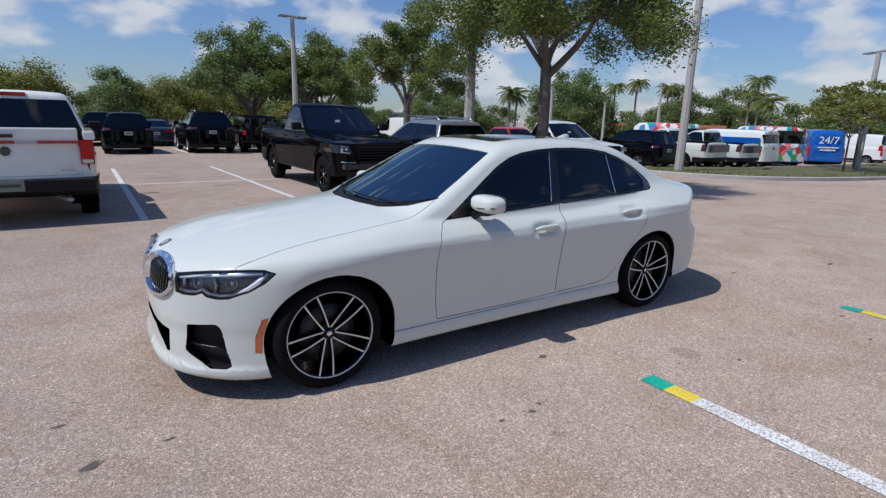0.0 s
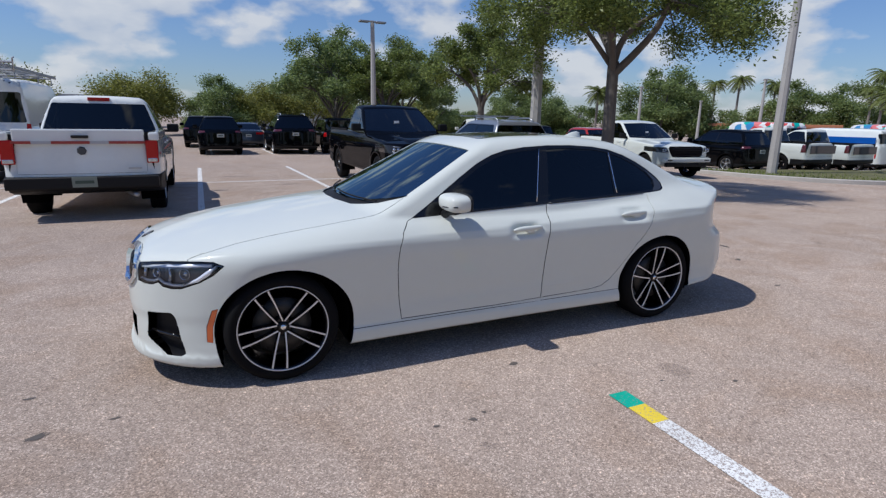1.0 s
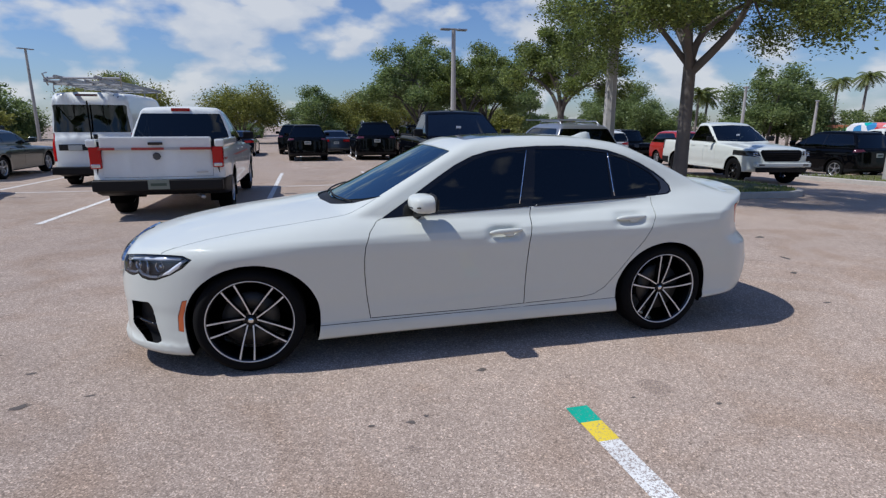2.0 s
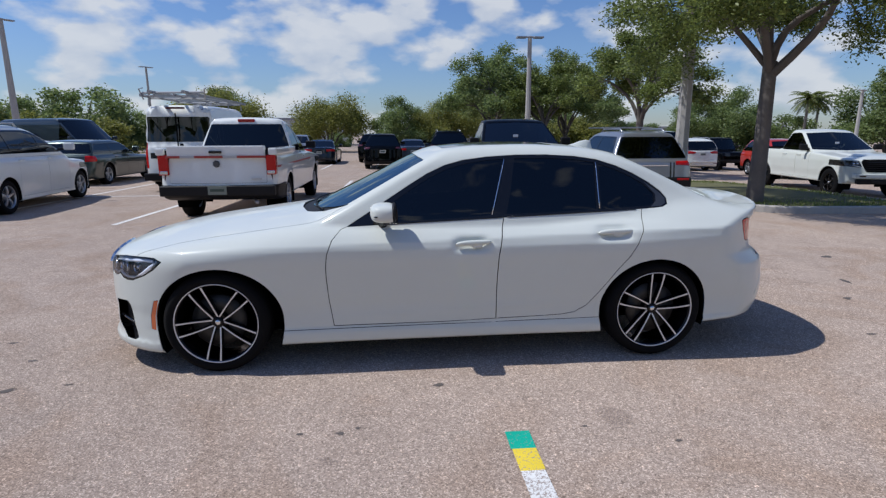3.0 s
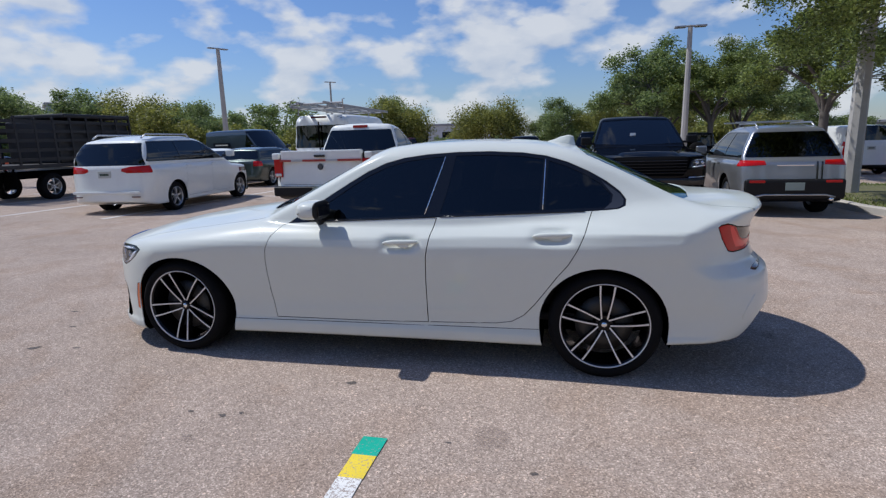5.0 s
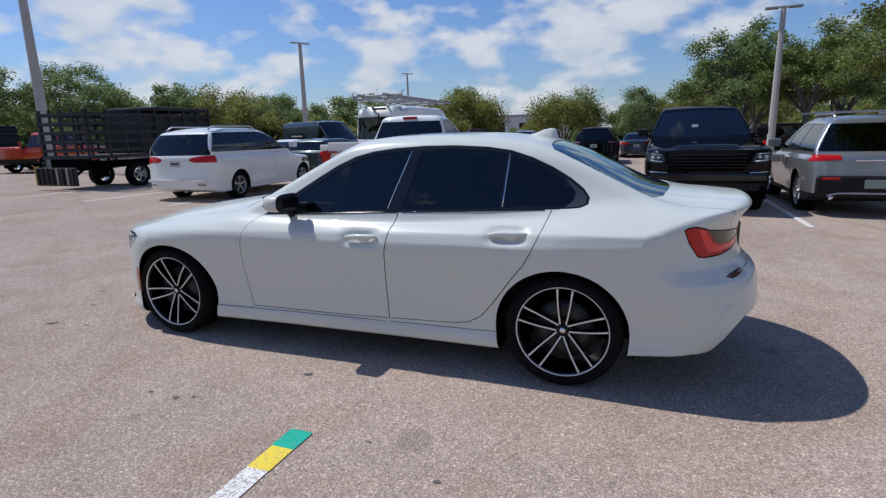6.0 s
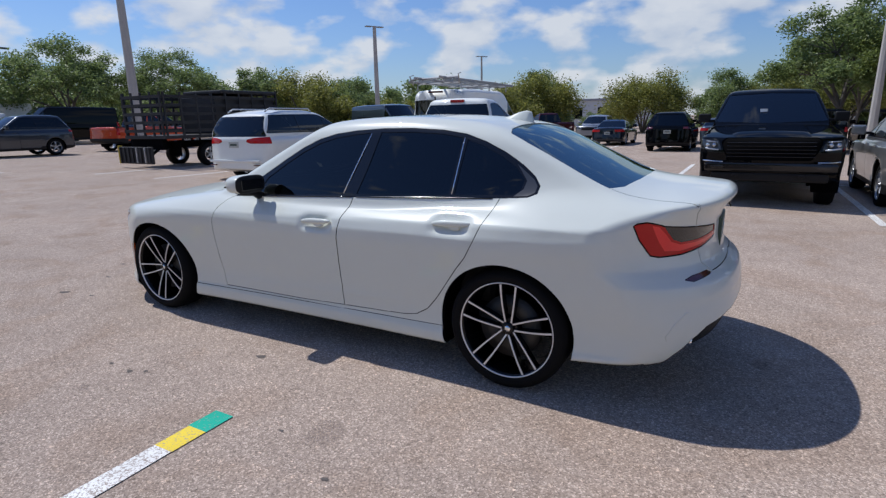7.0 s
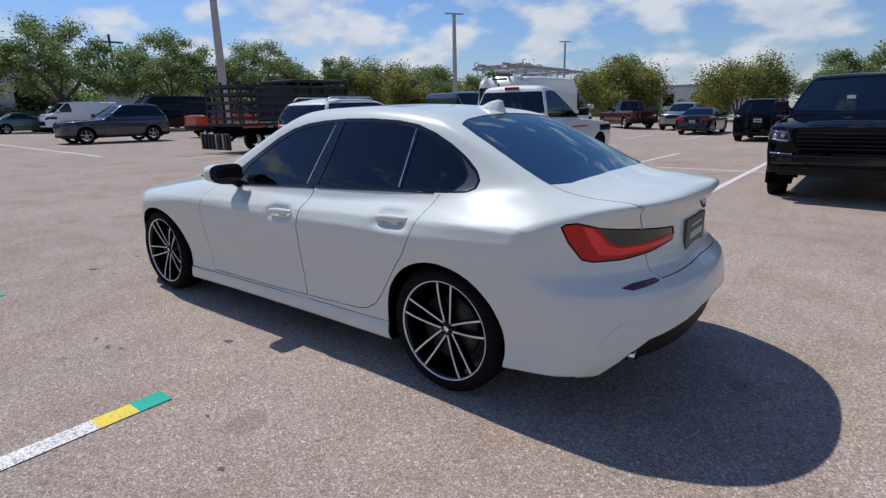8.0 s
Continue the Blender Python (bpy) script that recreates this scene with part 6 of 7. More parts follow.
def silver_suv():
    car, sh = compact_suv("suv", "silver compact SUV with roof rack and black tape stripes", SILVER, spot(5.22, 9.25, -90), res=FINE, tail_in=0.47, plate=False)
    xr = sh.s["xr"]
    for y in (0.36, 0.44):
        pts = [sh.settle(np.array([[xr - 0.03, y, z]]))[0] for z in (0.66, 0.74, 0.82, 0.90, 0.97, 1.04)]
        part("tape_stripe", tube([tuple(p) for p in pts], 0.016, 6), TRIM, car)
    for x in (-0.1, 0.75):
        part("roof_crossbar", box(x - 0.035, x + 0.035, -0.62, 0.62, 1.755, 1.785, 0.01), SILVER_RIM, car)
    bumper = part("rear_lower_bumper", box(xr - 0.08, xr + 0.03, -0.82, 0.82, 0.36, 0.72, 0.06, 3), PLASTIC, car)
    pl = part("number_plate", box(xr + 0.028, xr + 0.04, -0.155, 0.155, 0.52, 0.66, 0.003), material("pale_green_plate", (0.26, 0.32, 0.29), 0.5), bumper)
    part("plate_bar", box(xr - 0.06, xr - 0.035, -0.30, 0.30, 0.955, 0.975, 0.004), CHROME, car, "bright strip on the tailgate")
    part("skid_trim", tube([(xr + 0.02, -0.66, 0.40), (xr + 0.035, -0.5, 0.44), (xr + 0.035, 0.5, 0.44), (xr + 0.02, 0.66, 0.40)], 0.018, 6), SILVER_RIM, car, smooth=True)
    for sgn in (-1, 1):
        part("rear_reflector", box(xr + 0.0, xr + 0.036, sgn * 0.62 - 0.13, sgn * 0.62 + 0.13, 0.655, 0.70, 0.01), RED_LENS, car)
        part("exhaust", tube([(xr - 0.1, sgn * 0.6, 0.36), (xr + 0.04, sgn * 0.6, 0.36)], 0.035, 10), CHROME, car, smooth=True)


silver_suv()


# white minivan
def minivan(name, label, mat, at, res=FINE):
    s = body_spec(3.09, 0.96, 1.14, 2.02, 1.79, 0.92, 1.05, 1.16, -1.30, 0.52, 2.60, 1.75, 0.345, zbot=0.22, res=res, square=0.2, tum=0.36, roof_drop=(0.05, 0.09))
    s["k_roof"], s["k_rw"], s["k_edge"], s["k_end"] = 0.13, 0.09, 0.12, 0.13
    car, sh = vehicle(name, label, "minivan", s, mat, (0.02, 1.15), at, (5, SILVER_RIM), (door_box(-0.98, -0.06, 0.32, 1.12), door_box(-0.05, 1.10, 0.32, 1.12)), head=[(-0.50, 0.70), (-1.1, 0.78), (-1.1, 0.90), (-0.55, 0.82)], tail=[(-0.40, 1.005), (-0.52, 0.965), (-1.1, 0.955), (-1.1, 1.13), (-0.60, 1.10), (-0.42, 1.06)],
                      grille=[(0.01, 0.62), (-0.45, 0.66), (-0.5, 0.76), (0.01, 0.76)], rails="silver", rear_win=(1.13, 1.62))
    xr = sh.s["xr"]
    part("rear_bumper_strip", box(xr - 0.03, xr + 0.02, -0.82, 0.82, 0.50, 0.56, 0.015), mat, car)
    part("wiper", box(xr - 0.13, xr - 0.10, -0.25, 0.20, 1.10, 1.125, 0.008), PLASTIC, car)
    for sgn in (-1, 1):
        part("rear_reflector", box(xr - 0.03, xr + 0.01, sgn * 0.72 - 0.10, sgn * 0.72 + 0.10, 0.42, 0.45, 0.008), DARK_RED, car)
    return car


van = minivan("minivan", "white minivan with silver wheels and roof rails", PLAIN_WHITE, spot(-9.12, 8.87, -85))
copy_thing(van, spot(16.4, 26.8, -90))


# dark green estate
def estate():
    s = body_spec(3.05, 0.95, 1.05, 1.88, 1.49, 0.88, 0.98, 1.00, -0.70, 0.52, 2.42, 1.5, 0.345, zbot=0.22, res=MID, square=0.6, tum=0.36)
    vehicle("station_wagon", "dark green station wagon with silver five-spoke wheels", "car", s, GREEN, (0.15, 1.15), spot(-10.8, 16.7, -90), (5, SILVER_RIM), (door_box(-0.62, 0.15, 0.30, 1.0), door_box(0.16, 1.05, 0.30, 1.0)),
            head=[(-0.5, 0.70), (-0.95, 0.72), (-0.95, 0.84), (-0.5, 0.82)], tail=[(-0.68, 0.80), (-1.0, 0.80), (-1.0, 0.98), (-0.68, 0.98)])


estate()


# tall vans
def tall_van(name, label, mat, at, h=2.52, wb=3.45, w=2.05, res=MID, glass_rear=True, windows=False, low=0.0, wheel=(6, SILVER_RIM), rear_win=(1.45, 2.15), group=""):
    s = body_spec(wb, 0.95, 1.0, w, h, 1.10, 1.32, 1.36, -wb / 2 - 0.55, 0.85, wb / 2 + 0.97, 12.0, 0.34, zbot=0.28, res=res, square=0.75, tum=0.08)
    s["G"] = [(0.3, w / 2 - 0.04), (1.36, w / 2 - 0.06), (h, w / 2 - 0.17), (h + 0.4, w / 2 - 0.3)]
    return vehicle(name, label, "van", s, mat, (), at, wheel, (door_box(-wb / 2 - 0.25, -wb / 2 + 0.85, 0.45, 1.36),), head=[(-0.62, 0.90), (-1.1, 0.98), (-1.1, 1.16), (-0.66, 1.06)], tail=[(-0.90, 0.70), (-1.2, 0.70), (-1.2, 1.42), (-0.90, 1.42)],
                   grille=[(0.01, 0.55), (-0.6, 0.55), (-0.6, 0.82), (0.01, 0.82)], quarter_to=-wb / 2 + 0.75, rear_win=rear_win, low_black=0.16, group=group, glass_rear=glass_rear)


def cargo_van():
    car, sh = tall_van("cargo_van", "white cargo van with a ladder rack on its roof", PLAIN_WHITE, spot(-6.45, 14.9, -90), res=MID)
    xr, xf, h = sh.s["xr"], sh.s["xf"], 2.52
    part("door_split", box(xr - 0.06, xr + 0.004, -0.008, 0.008, 0.55, 2.25), DARK, car)
    part("rear_door_handle", box(xr - 0.03, xr + 0.02, 0.06, 0.16, 1.28, 1.40, 0.02), TRIM, car)
    part("plate_recess", box(xr - 0.03, xr + 0.005, -0.78, -0.02, 0.98, 1.14, 0.01), TRIM, car)
    part("number_plate", box(xr + 0.004, xr + 0.012, -0.56, -0.24, 0.985, 1.12), PLATE, car)
    part("rear_step", box(xr - 0.1, xr + 0.12, -0.98, 0.98, 0.36, 0.56, 0.03), PLASTIC, car)
    part("high_brake_light", box(xr - 0.12, xr - 0.02, -0.25, 0.25, 2.36, 2.42, 0.01), DARK_RED, car)
    rack = part("ladder_rack", tube([(xr - 0.3, -0.8, h - 0.05), (xr - 0.3, -0.8, h + 0.14), (xr - 0.3, 0.8, h + 0.14), (xr - 0.3, 0.8, h - 0.05)], 0.025, 6), STEEL, car, "weathered aluminium ladder rack with ladders")
    for x in (0.3, -1.2):
        part("rack_bow", tube([(x, -0.8, h - 0.05), (x, -0.8, h + 0.14), (x, 0.8, h + 0.14), (x, 0.8, h - 0.05)], 0.025, 6), STEEL, rack)
    for y in (-0.78, -0.42, 0.12, 0.46, 0.78):
        part("ladder_rail", box(-1.9, xr + 0.25, y - 0.02, y + 0.02, h + 0.16, h + 0.24, 0.005), STEEL, rack)
    for k in range(11):
        part("ladder_rung", tube([(xr + 0.1 - 0.34 * k, -0.78, h + 0.20), (xr + 0.1 - 0.34 * k, -0.42, h + 0.20)], 0.014, 6), STEEL, rack)
        part("ladder_rung", tube([(xr + 0.1 - 0.34 * k, 0.12, h + 0.20), (xr + 0.1 - 0.34 * k, 0.46, h + 0.20)], 0.014, 6), STEEL, rack)
    for y in (-0.6, 0.3):
        part("pipe", tube([(-1.6, y, h + 0.29), (xr + 0.35, y + 0.1, h + 0.29)], 0.045, 8), CONCRETE, rack)
    part("roller_bar", tube([(xr - 0.05, -0.85, h + 0.28), (xr - 0.05, 0.85, h + 0.30)], 0.03, 8), STEEL, rack)
    for sgn in (-1, 1):
        part("rack_hook", tube([(xr - 0.1, sgn * 0.84, h + 0.1), (xr + 0.05, sgn * 0.88, h + 0.38), (xr - 0.15, sgn * 0.86, h + 0.42)], 0.018, 6), STEEL, rack)


cargo_van()
slate_van, _ = tall_van("cargo_van", "dark slate cargo van with pale lettering panel on its side", DARK_VAN, spot(-15.4, 22.5, 158), h=2.4, res=FAR)
part("lettering_panel", box(0.2, 1.7, -1.0, -0.985, 1.50, 1.72), BLUE, slate_van)
part("lettering_bar", box(0.4, 1.5, -1.008, -0.992, 1.58, 1.64), PLATE, slate_van)
part("lettering_panel", box(0.2, 1.7, 0.985, 1.0, 1.50, 1.72), BLUE, slate_van)
part("lettering_bar", box(0.4, 1.5, 0.992, 1.008, 1.58, 1.64), PLATE, slate_van)
black_van, _ = tall_van("shuttle_van", "long black shuttle van", BLACK, spot(-38.3, 17.2, 90), h=2.5, wb=4.6, res=FAR)

# dark SUVs of the far row and others
dark_suv, _ = compact_suv("suv", "black three-row SUV parked nose in", BLACK, spot(-0.85, 25.9, -90), h=1.80, wb=3.04, w=1.95, rails=False, res=MID, tail_mat=DARK_RED, nose=1.05, belt=1.14)
big_suv, _ = compact_suv("suv", "large black SUV parked nose in", BLACK, spot(2.55, 26.0, -90), h=1.94, wb=3.12, w=2.1, rails="silver", res=MID, tail_mat=DARK_RED, nose=1.12, belt=1.22)
grey_suv, _ = compact_suv("suv", "dark grey mid-size SUV with silver wheels", GREY, spot(-26.0, 8.5, 90), h=1.79, wb=2.97, w=1.96, rails=False, res=MID, wheel=(5, SILVER_RIM), nose=1.02, belt=1.12)
copy_thing(dark_suv, spot(-1.6, 33.0, -90))
tagged(copy_thing(dark_suv, spot(19.6, 14.0, -90)), "black SUV parked beside a grass strip")
jeep_white, _ = compact_suv("suv", "silver-white older SUV facing the lane", SILVER, spot(-7.1, 36.0, 90), h=1.75, wb=2.78, w=1.9, rails=False, res=FAR, nose=1.05, belt=1.12)


def saloon(name, label, mat, at, res=FAR, h=1.45):
    s = body_spec(2.82, 0.93, 1.05, 1.85, h, 0.80, 0.95, 0.93, -0.78, 0.50, 1.75, 0.52, 0.335, deck=1.02, zbot=0.20, res=res, square=0.3, tum=0.42)
    return vehicle(name, label, "car", s, mat, (0.32,), at, (5, SILVER_RIM), (door_box(-0.66, 0.32, 0.28, 0.93), door_box(0.33, 1.08, 0.28, 0.93)), head=[(-0.42, 0.60), (-0.95, 0.66), (-0.95, 0.76), (-0.45, 0.71)], tail=[(-0.42, 0.78), (-1.0, 0.78), (-1.0, 0.92), (-0.42, 0.90)], quarter_to=1.42, rear_win=(1.03, h - 0.1))


dark_saloon, _ = saloon("sedan", "black sedan parked nose in", BLUE, spot(-4.7, 31.2, -90), MID)
tagged(copy_thing(dark_saloon, spot(9.5, 34.0, -90)), "dark sedan in a far row")
saloon("sedan", "grey sedan parked nose in", GREY, spot(0.9, 32.5, -90))
saloon("sedan", "pale green sedan parked across the lot", PALE_GREEN, spot(-44.0, 10.0, -90))
saloon("sedan", "white sedan parked behind the minivan", PLAIN_WHITE, spot(-13.2, 17.2, -90))


def far_pickup(name, label, mat, at):
    s = body_spec(3.57, 0.98, 1.2, 2.02, 1.92, 1.06, 1.2, 1.2, -0.95, 0.62, 0.98, 3.0, 0.40, deck=1.26, zbot=0.42, res=FAR, square=0.7, crown=0.02)
    return vehicle(name, label, "pickup truck", s, mat, (0.0,), at, (5, SILVER_RIM), (door_box(-0.75, 0.0, 0.5, 1.2), door_box(0.01, 0.8, 0.5, 1.2)), head=[(-0.6, 0.86), (-1.1, 0.88), (-1.1, 1.02), (-0.62, 1.0)], tail=[(-0.86, 0.85), (-1.2, 0.85), (-1.2, 1.2), (-0.86, 1.2)],
                   bed=(1.06, s["xr"] - 0.15, 0.8), quarter_to=0.92, bumper=0.68, tailgate=[(0.01, 0.76), (-0.84, 0.76), (-0.84, 1.32), (0.01, 1.32)], plate=False)[0]


far_pickup("pickup_truck", "maroon pickup truck seen from its tailgate", MAROON, spot(-11.2, 37.0, -45))
far_pickup("pickup_truck", "orange-red pickup truck backed into a bay", ORANGE, spot(-26.8, 15.6, -78))
far_pickup("pickup_truck", "grey pickup truck beside an orange one", GREY, spot(-29.0, 17.8, -78))
far_pickup("pickup_truck", "white pickup truck in the far row", PLAIN_WHITE, spot(-47.5, 13.5, -90))


# square off-roaders
def off_roader(name, label, mat, at):
    s = body_spec(2.95, 0.62, 0.72, 1.86, 1.86, 1.05, 1.14, 1.16, -0.72, 1.6, 2.12, 14.0, 0.41, zbot=0.42, res=FAR, square=0.9, tum=0.12)
    car, sh = vehicle(name, label, "off-road car", s, mat, (0.15, 1.05), at, (5, RIM_BLACK), (door_box(-0.66, 0.15, 0.5, 1.16), door_box(0.16, 1.0, 0.5, 1.16)), head=[(-0.45, 0.82), (-0.72, 0.82), (-0.72, 1.0), (-0.45, 1.0)], tail=[(-0.78, 0.9), (-1.0, 0.9), (-1.0, 1.1), (-0.78, 1.1)], low_black=0.22)
    v, f = lathe([(0.10, 0.0), (0.20, 0.0), (0.24, 0.03), (0.38, 0.02), (0.40, 0.08), (0.40, 0.18), (0.36, 0.22)], 28)
    part("spare_wheel", mesh_of("spare_wheel", [(sh.s["xr"] + 0.2 - b, a, 1.0 + c) for a, b, c in v], f, TYRE), TYRE, car)
    return car


jeep = off_roader("off_roader", "black square off-roader with a spare wheel", BLACK, spot(5.0, 26.4, -90))
copy_thing(jeep, spot(7.4, 27.0, -90))
tagged(copy_thing(jeep, spot(19.1, 27.3, 90)), "dark off-roader beside a minivan")


# stake-bed truck with a lift gate
def stake_truck():
    truck = empty("stake_truck", "black stake-bed truck with a folded lift gate", "truck")
    wood = material("black_stake_paint", (0.012, 0.012, 0.014), 0.6, 0, 0, 8, 0.3)
    part("bed_floor", box(-0.9, 4.6, -1.2, 1.2, 1.08, 1.2, 0.01), wood, truck)
    part("chassis", box(-3.6, 4.3, -0.42, 0.42, 0.72, 0.95, 0.02), DARK, truck)
    for y in (-1.17, 1.17):
        for k in range(9):
            x = -0.8 + 0.66 * k
            part("stake", box(x - 0.035, x + 0.035, y - 0.03, y + 0.03, 1.2, 2.72, 0.006), wood, truck)
        for k in range(5):
            z = 1.36 + 0.30 * k
            part("slat", box(-0.85, 4.6, y - 0.012, y + 0.012, z - 0.055, z + 0.055), wood, truck)
    for k in range(5):
        y = -1.1 + 0.55 * k
        part("stake", box(4.54, 4.6, y - 0.035, y + 0.035, 1.2, 2.72, 0.006), wood, truck)
        part("stake", box(-0.88, -0.82, y - 0.035, y + 0.035, 1.2, 2.9, 0.006), wood, truck)
    for k in range(5):
        z = 1.36 + 0.30 * k
        part("slat", box(4.57, 4.60, -1.17, 1.17, z - 0.05, z + 0.05), wood, truck)
        part("slat", box(-0.87, -0.84, -1.17, 1.17, z - 0.05, z + 0.05), wood, truck)
    # black box that fills the front of the bed behind the slats
    part("covered_load", box(-0.8, 2.3, -1.08, 1.08, 1.2, 2.62, 0.05), wood, truck)
    part("tarpaulin_roll", box(-0.9, 2.0, -1.15, 1.15, 2.72, 2.86, 0.05), wood, truck)
    gate = part("lift_gate", box(4.95, 5.05, -0.95, 0.95, 0.22, 0.82, 0.02), wood, truck, "folded black lift gate with worn ribs")
    for k in range(8):
        y = -0.85 + 0.243 * k
        part("gate_rib", box(5.04, 5.09, y - 0.03, y + 0.03, 0.26, 0.80, 0.005), STEEL if k in (4, 6) else wood, gate)
    part("gate_edge", box(4.93, 5.07, -1.0, -0.94, 0.22, 0.86, 0.01), material("yellow_edge", (0.5, 0.36, 0.02), 0.6), gate)
    for y in (-0.6, 0.6):
        part("gate_arm", tube([(4.3, y, 0.85), (4.7, y, 0.6), (4.98, y, 0.5)], 0.05, 6), DARK, gate)
    part("gate_frame", box(4.35, 4.55, -0.9, 0.9, 0.7, 1.08, 0.02), DARK, truck)
    part("mud_flap", box(3.95, 3.98, -1.1, -0.55, 0.45, 1.0), PLATE, truck)
    part("mud_flap", box(3.95, 3.98, 0.55, 1.1, 0.45, 1.0), DARK, truck)
    s = body_spec(2.2, 0.9, 0.0, 2.2, 2.15, 1.15, 1.3, 1.3, -1.55, 1.4, 0.55, 9.0, 0.45, zbot=0.5, res=FAR, square=0.8, tum=0.12)
    sh = Shell(s)
    sh.cut("windscreen", "front", [(0.01, 1.36), (-0.85, 1.36), (-0.78, 1.98), (0.01, 2.0)])
    sh.cut("window", "side", [(-1.1, 1.34), (-0.85, 2.0), (0.1, 2.0), (0.1, 1.34)])
    cab = empty("cab")
    cab.parent, cab.matrix_basis = truck, pose(-2.1, 0, 0)
    sh.panel("", "cab_shell", BLACK, cab, join=True)
    sh.panel("windscreen", "windscreen", GLASS_PARKED, cab, join=True, gap=0)
    sh.panel("window", "window", GLASS_DARK, cab, gap=0)
    wheel_set(truck, "truck", (-3.3, 2.7), 1.08, 0.45, 0.27, 0.28, 6, SILVER_RIM)
    truck.matrix_basis = spot(-14.9, 11.9, -90) @ Matrix.Scale(0.9, 4)


stake_truck()


# row past the grass strip
def wrap(name, base, blobs, seed):
    """Vinyl wrap: patches of several colours with crisp borders."""
    m = bpy.data.materials.new(name)
    m.use_nodes = True
    t, ln = m.node_tree, m.node_tree.links.new
    co, vo, ramp = nd(t, "ShaderNodeTexCoord"), nd(t, "ShaderNodeTexVoronoi"), nd(t, "ShaderNodeValToRGB")
    vo.inputs["Scale"].default_value = 2.6
    ln(co.outputs["Object"], vo.inputs["Vector"])
    sp = nd(t, "ShaderNodeSeparateColor")
    ln(vo.outputs["Color"], sp.inputs[0])
    ramp.color_ramp.interpolation = "CONSTANT"
    e = ramp.color_ramp.elements
    e[0].color = (*base, 1)
    e[1].position, e[1].color = 0.3, (*blobs[0], 1)
    for k, c in enumerate(blobs[1:]):
        q = e.new(0.3 + 0.7 * (k + 1) / len(blobs))
        q.color = (*c, 1)
    ln(sp.outputs[0], ramp.inputs[0])
    p = t.nodes["Principled BSDF"]
    ln(ramp.outputs[0], p.inputs["Base Color"])
    p.inputs["Roughness"].default_value = 0.35
    return m


WRAP = wrap("bright_vinyl_wrap", (0.75, 0.75, 0.74), [(0.55, 0.04, 0.04), (0.7, 0.7, 0.7), (0.05, 0.35, 0.1), (0.05, 0.25, 0.5), (0.75, 0.2, 0.2), (0.0, 0.4, 0.35)], 1)
small_van, _ = tall_van("van", "white delivery van with blue side panel", PLAIN_WHITE, spot(28.6, 13.9, -90), h=2.1, wb=3.0, w=1.9, res=FAR, rear_win=(1.4, 1.85))
for sgn in (-1, 1):
    part("blue_panel", box(-0.6, 2.2, sgn * 0.95 - 0.012, sgn * 0.95 + 0.012, 1.28, 1.68, 0.004), SKYBLUE, small_van)
box_van, _ = tall_van("van", "food van in a bright red, white and green wrap", WRAP, spot(32.6, 14.2, -118), h=2.4, wb=3.6, res=FAR)
box_van2, _ = tall_van("van", "tall van in a bright red and green wrap", WRAP, spot(31.0, 20.5, -90), h=2.5, wb=3.8, res=FAR)
blue_van, _ = tall_van("van", "bright blue service van with white lettering", SKYBLUE, spot(38.6, 13.6, -143), h=2.4, wb=3.3, res=FAR, glass_rear=False)
tall_van("van", "white and yellow work van", PLAIN_WHITE, spot(45.5, 14.4, -90), h=2.2, res=FAR)
low_van, _ = tall_van("van", "white cargo van beyond the pickups", PLAIN_WHITE, spot(13.5, 24.5, -90), h=2.1, wb=3.0, w=1.95, res=FAR)
tagged(copy_thing(low_van, spot(-41.5, 12.6, 90)), "white cargo van beside a black shuttle van")
compact_suv("suv", "red SUV behind a white pickup truck", RED, spot(17.6, 19.5, 83), h=1.75, wb=2.78, w=1.9, rails=False, res=FAR, nose=1.05, belt=1.12)


def words(text, size, m, mat, parent, name="lettering"):
    """Raised lettering as a mesh."""
    cu = bpy.data.curves.new(name, "FONT")
    cu.body, cu.size, cu.extrude, cu.align_x, cu.align_y = text, size, 0.006, "CENTER", "CENTER"
    ob = bpy.data.objects.new(name, cu)
    scene.collection.objects.link(ob)
    me = bpy.data.meshes.new_from_object(ob.evaluated_get(bpy.context.evaluated_depsgraph_get()))
    bpy.data.objects.remove(ob)
    bpy.data.curves.remove(cu)
    me.materials.clear()
    me.materials.append(mat)
    return part(name, me, mat, parent, at=m)


LETTER = material("white_vinyl_lettering", (0.8, 0.8, 0.8), 0.4)
xb = 3.3 / 2 + 1.0
words("24/7", 0.62, Matrix.Translation((xb + 0.004, 0, 1.72)) @ Matrix.Rotation(radians(90), 4, "Z") @ Matrix.Rotation(radians(86), 4, "X"), LETTER, blue_van)
for k in range(2):
    part("lettering_bar", box(xb - 0.03, xb + 0.02, -0.55 + 0.12 * k, 0.55 - 0.12 * k, 1.26 - 0.16 * k, 1.33 - 0.16 * k), LETTER, blue_van)
words("24/7", 0.7, Matrix.Translation((1.2, -1.032, 1.80)) @ Matrix.Rotation(radians(90), 4, "X"), LETTER, blue_van)
for k in range(3):
    for sgn in (-1, 1):
        part("lettering_bar", box(0.3, 2.0 - 0.3 * k, sgn * 1.03 - 0.006, sgn * 1.03 + 0.006, 1.36 - 0.15 * k, 1.42 - 0.15 * k), LETTER, blue_van)

trailer = empty("box_trailer", "white box trailer at the far edge of the lot", "trailer")
part("trailer_body", box(-2.4, 2.4, -1.15, 1.15, 0.7, 2.9, 0.05), PLAIN_WHITE, trailer)
part("trailer_door", box(2.39, 2.42, -1.05, 1.05, 0.8, 2.8, 0.01), PLAIN_WHITE, trailer)
part("trailer_axle_box", box(-0.8, 0.8, -1.1, 1.1, 0.3, 0.75, 0.05), DARK, trailer)
trailer.matrix_basis = spot(-47.5, 18.0, -18)

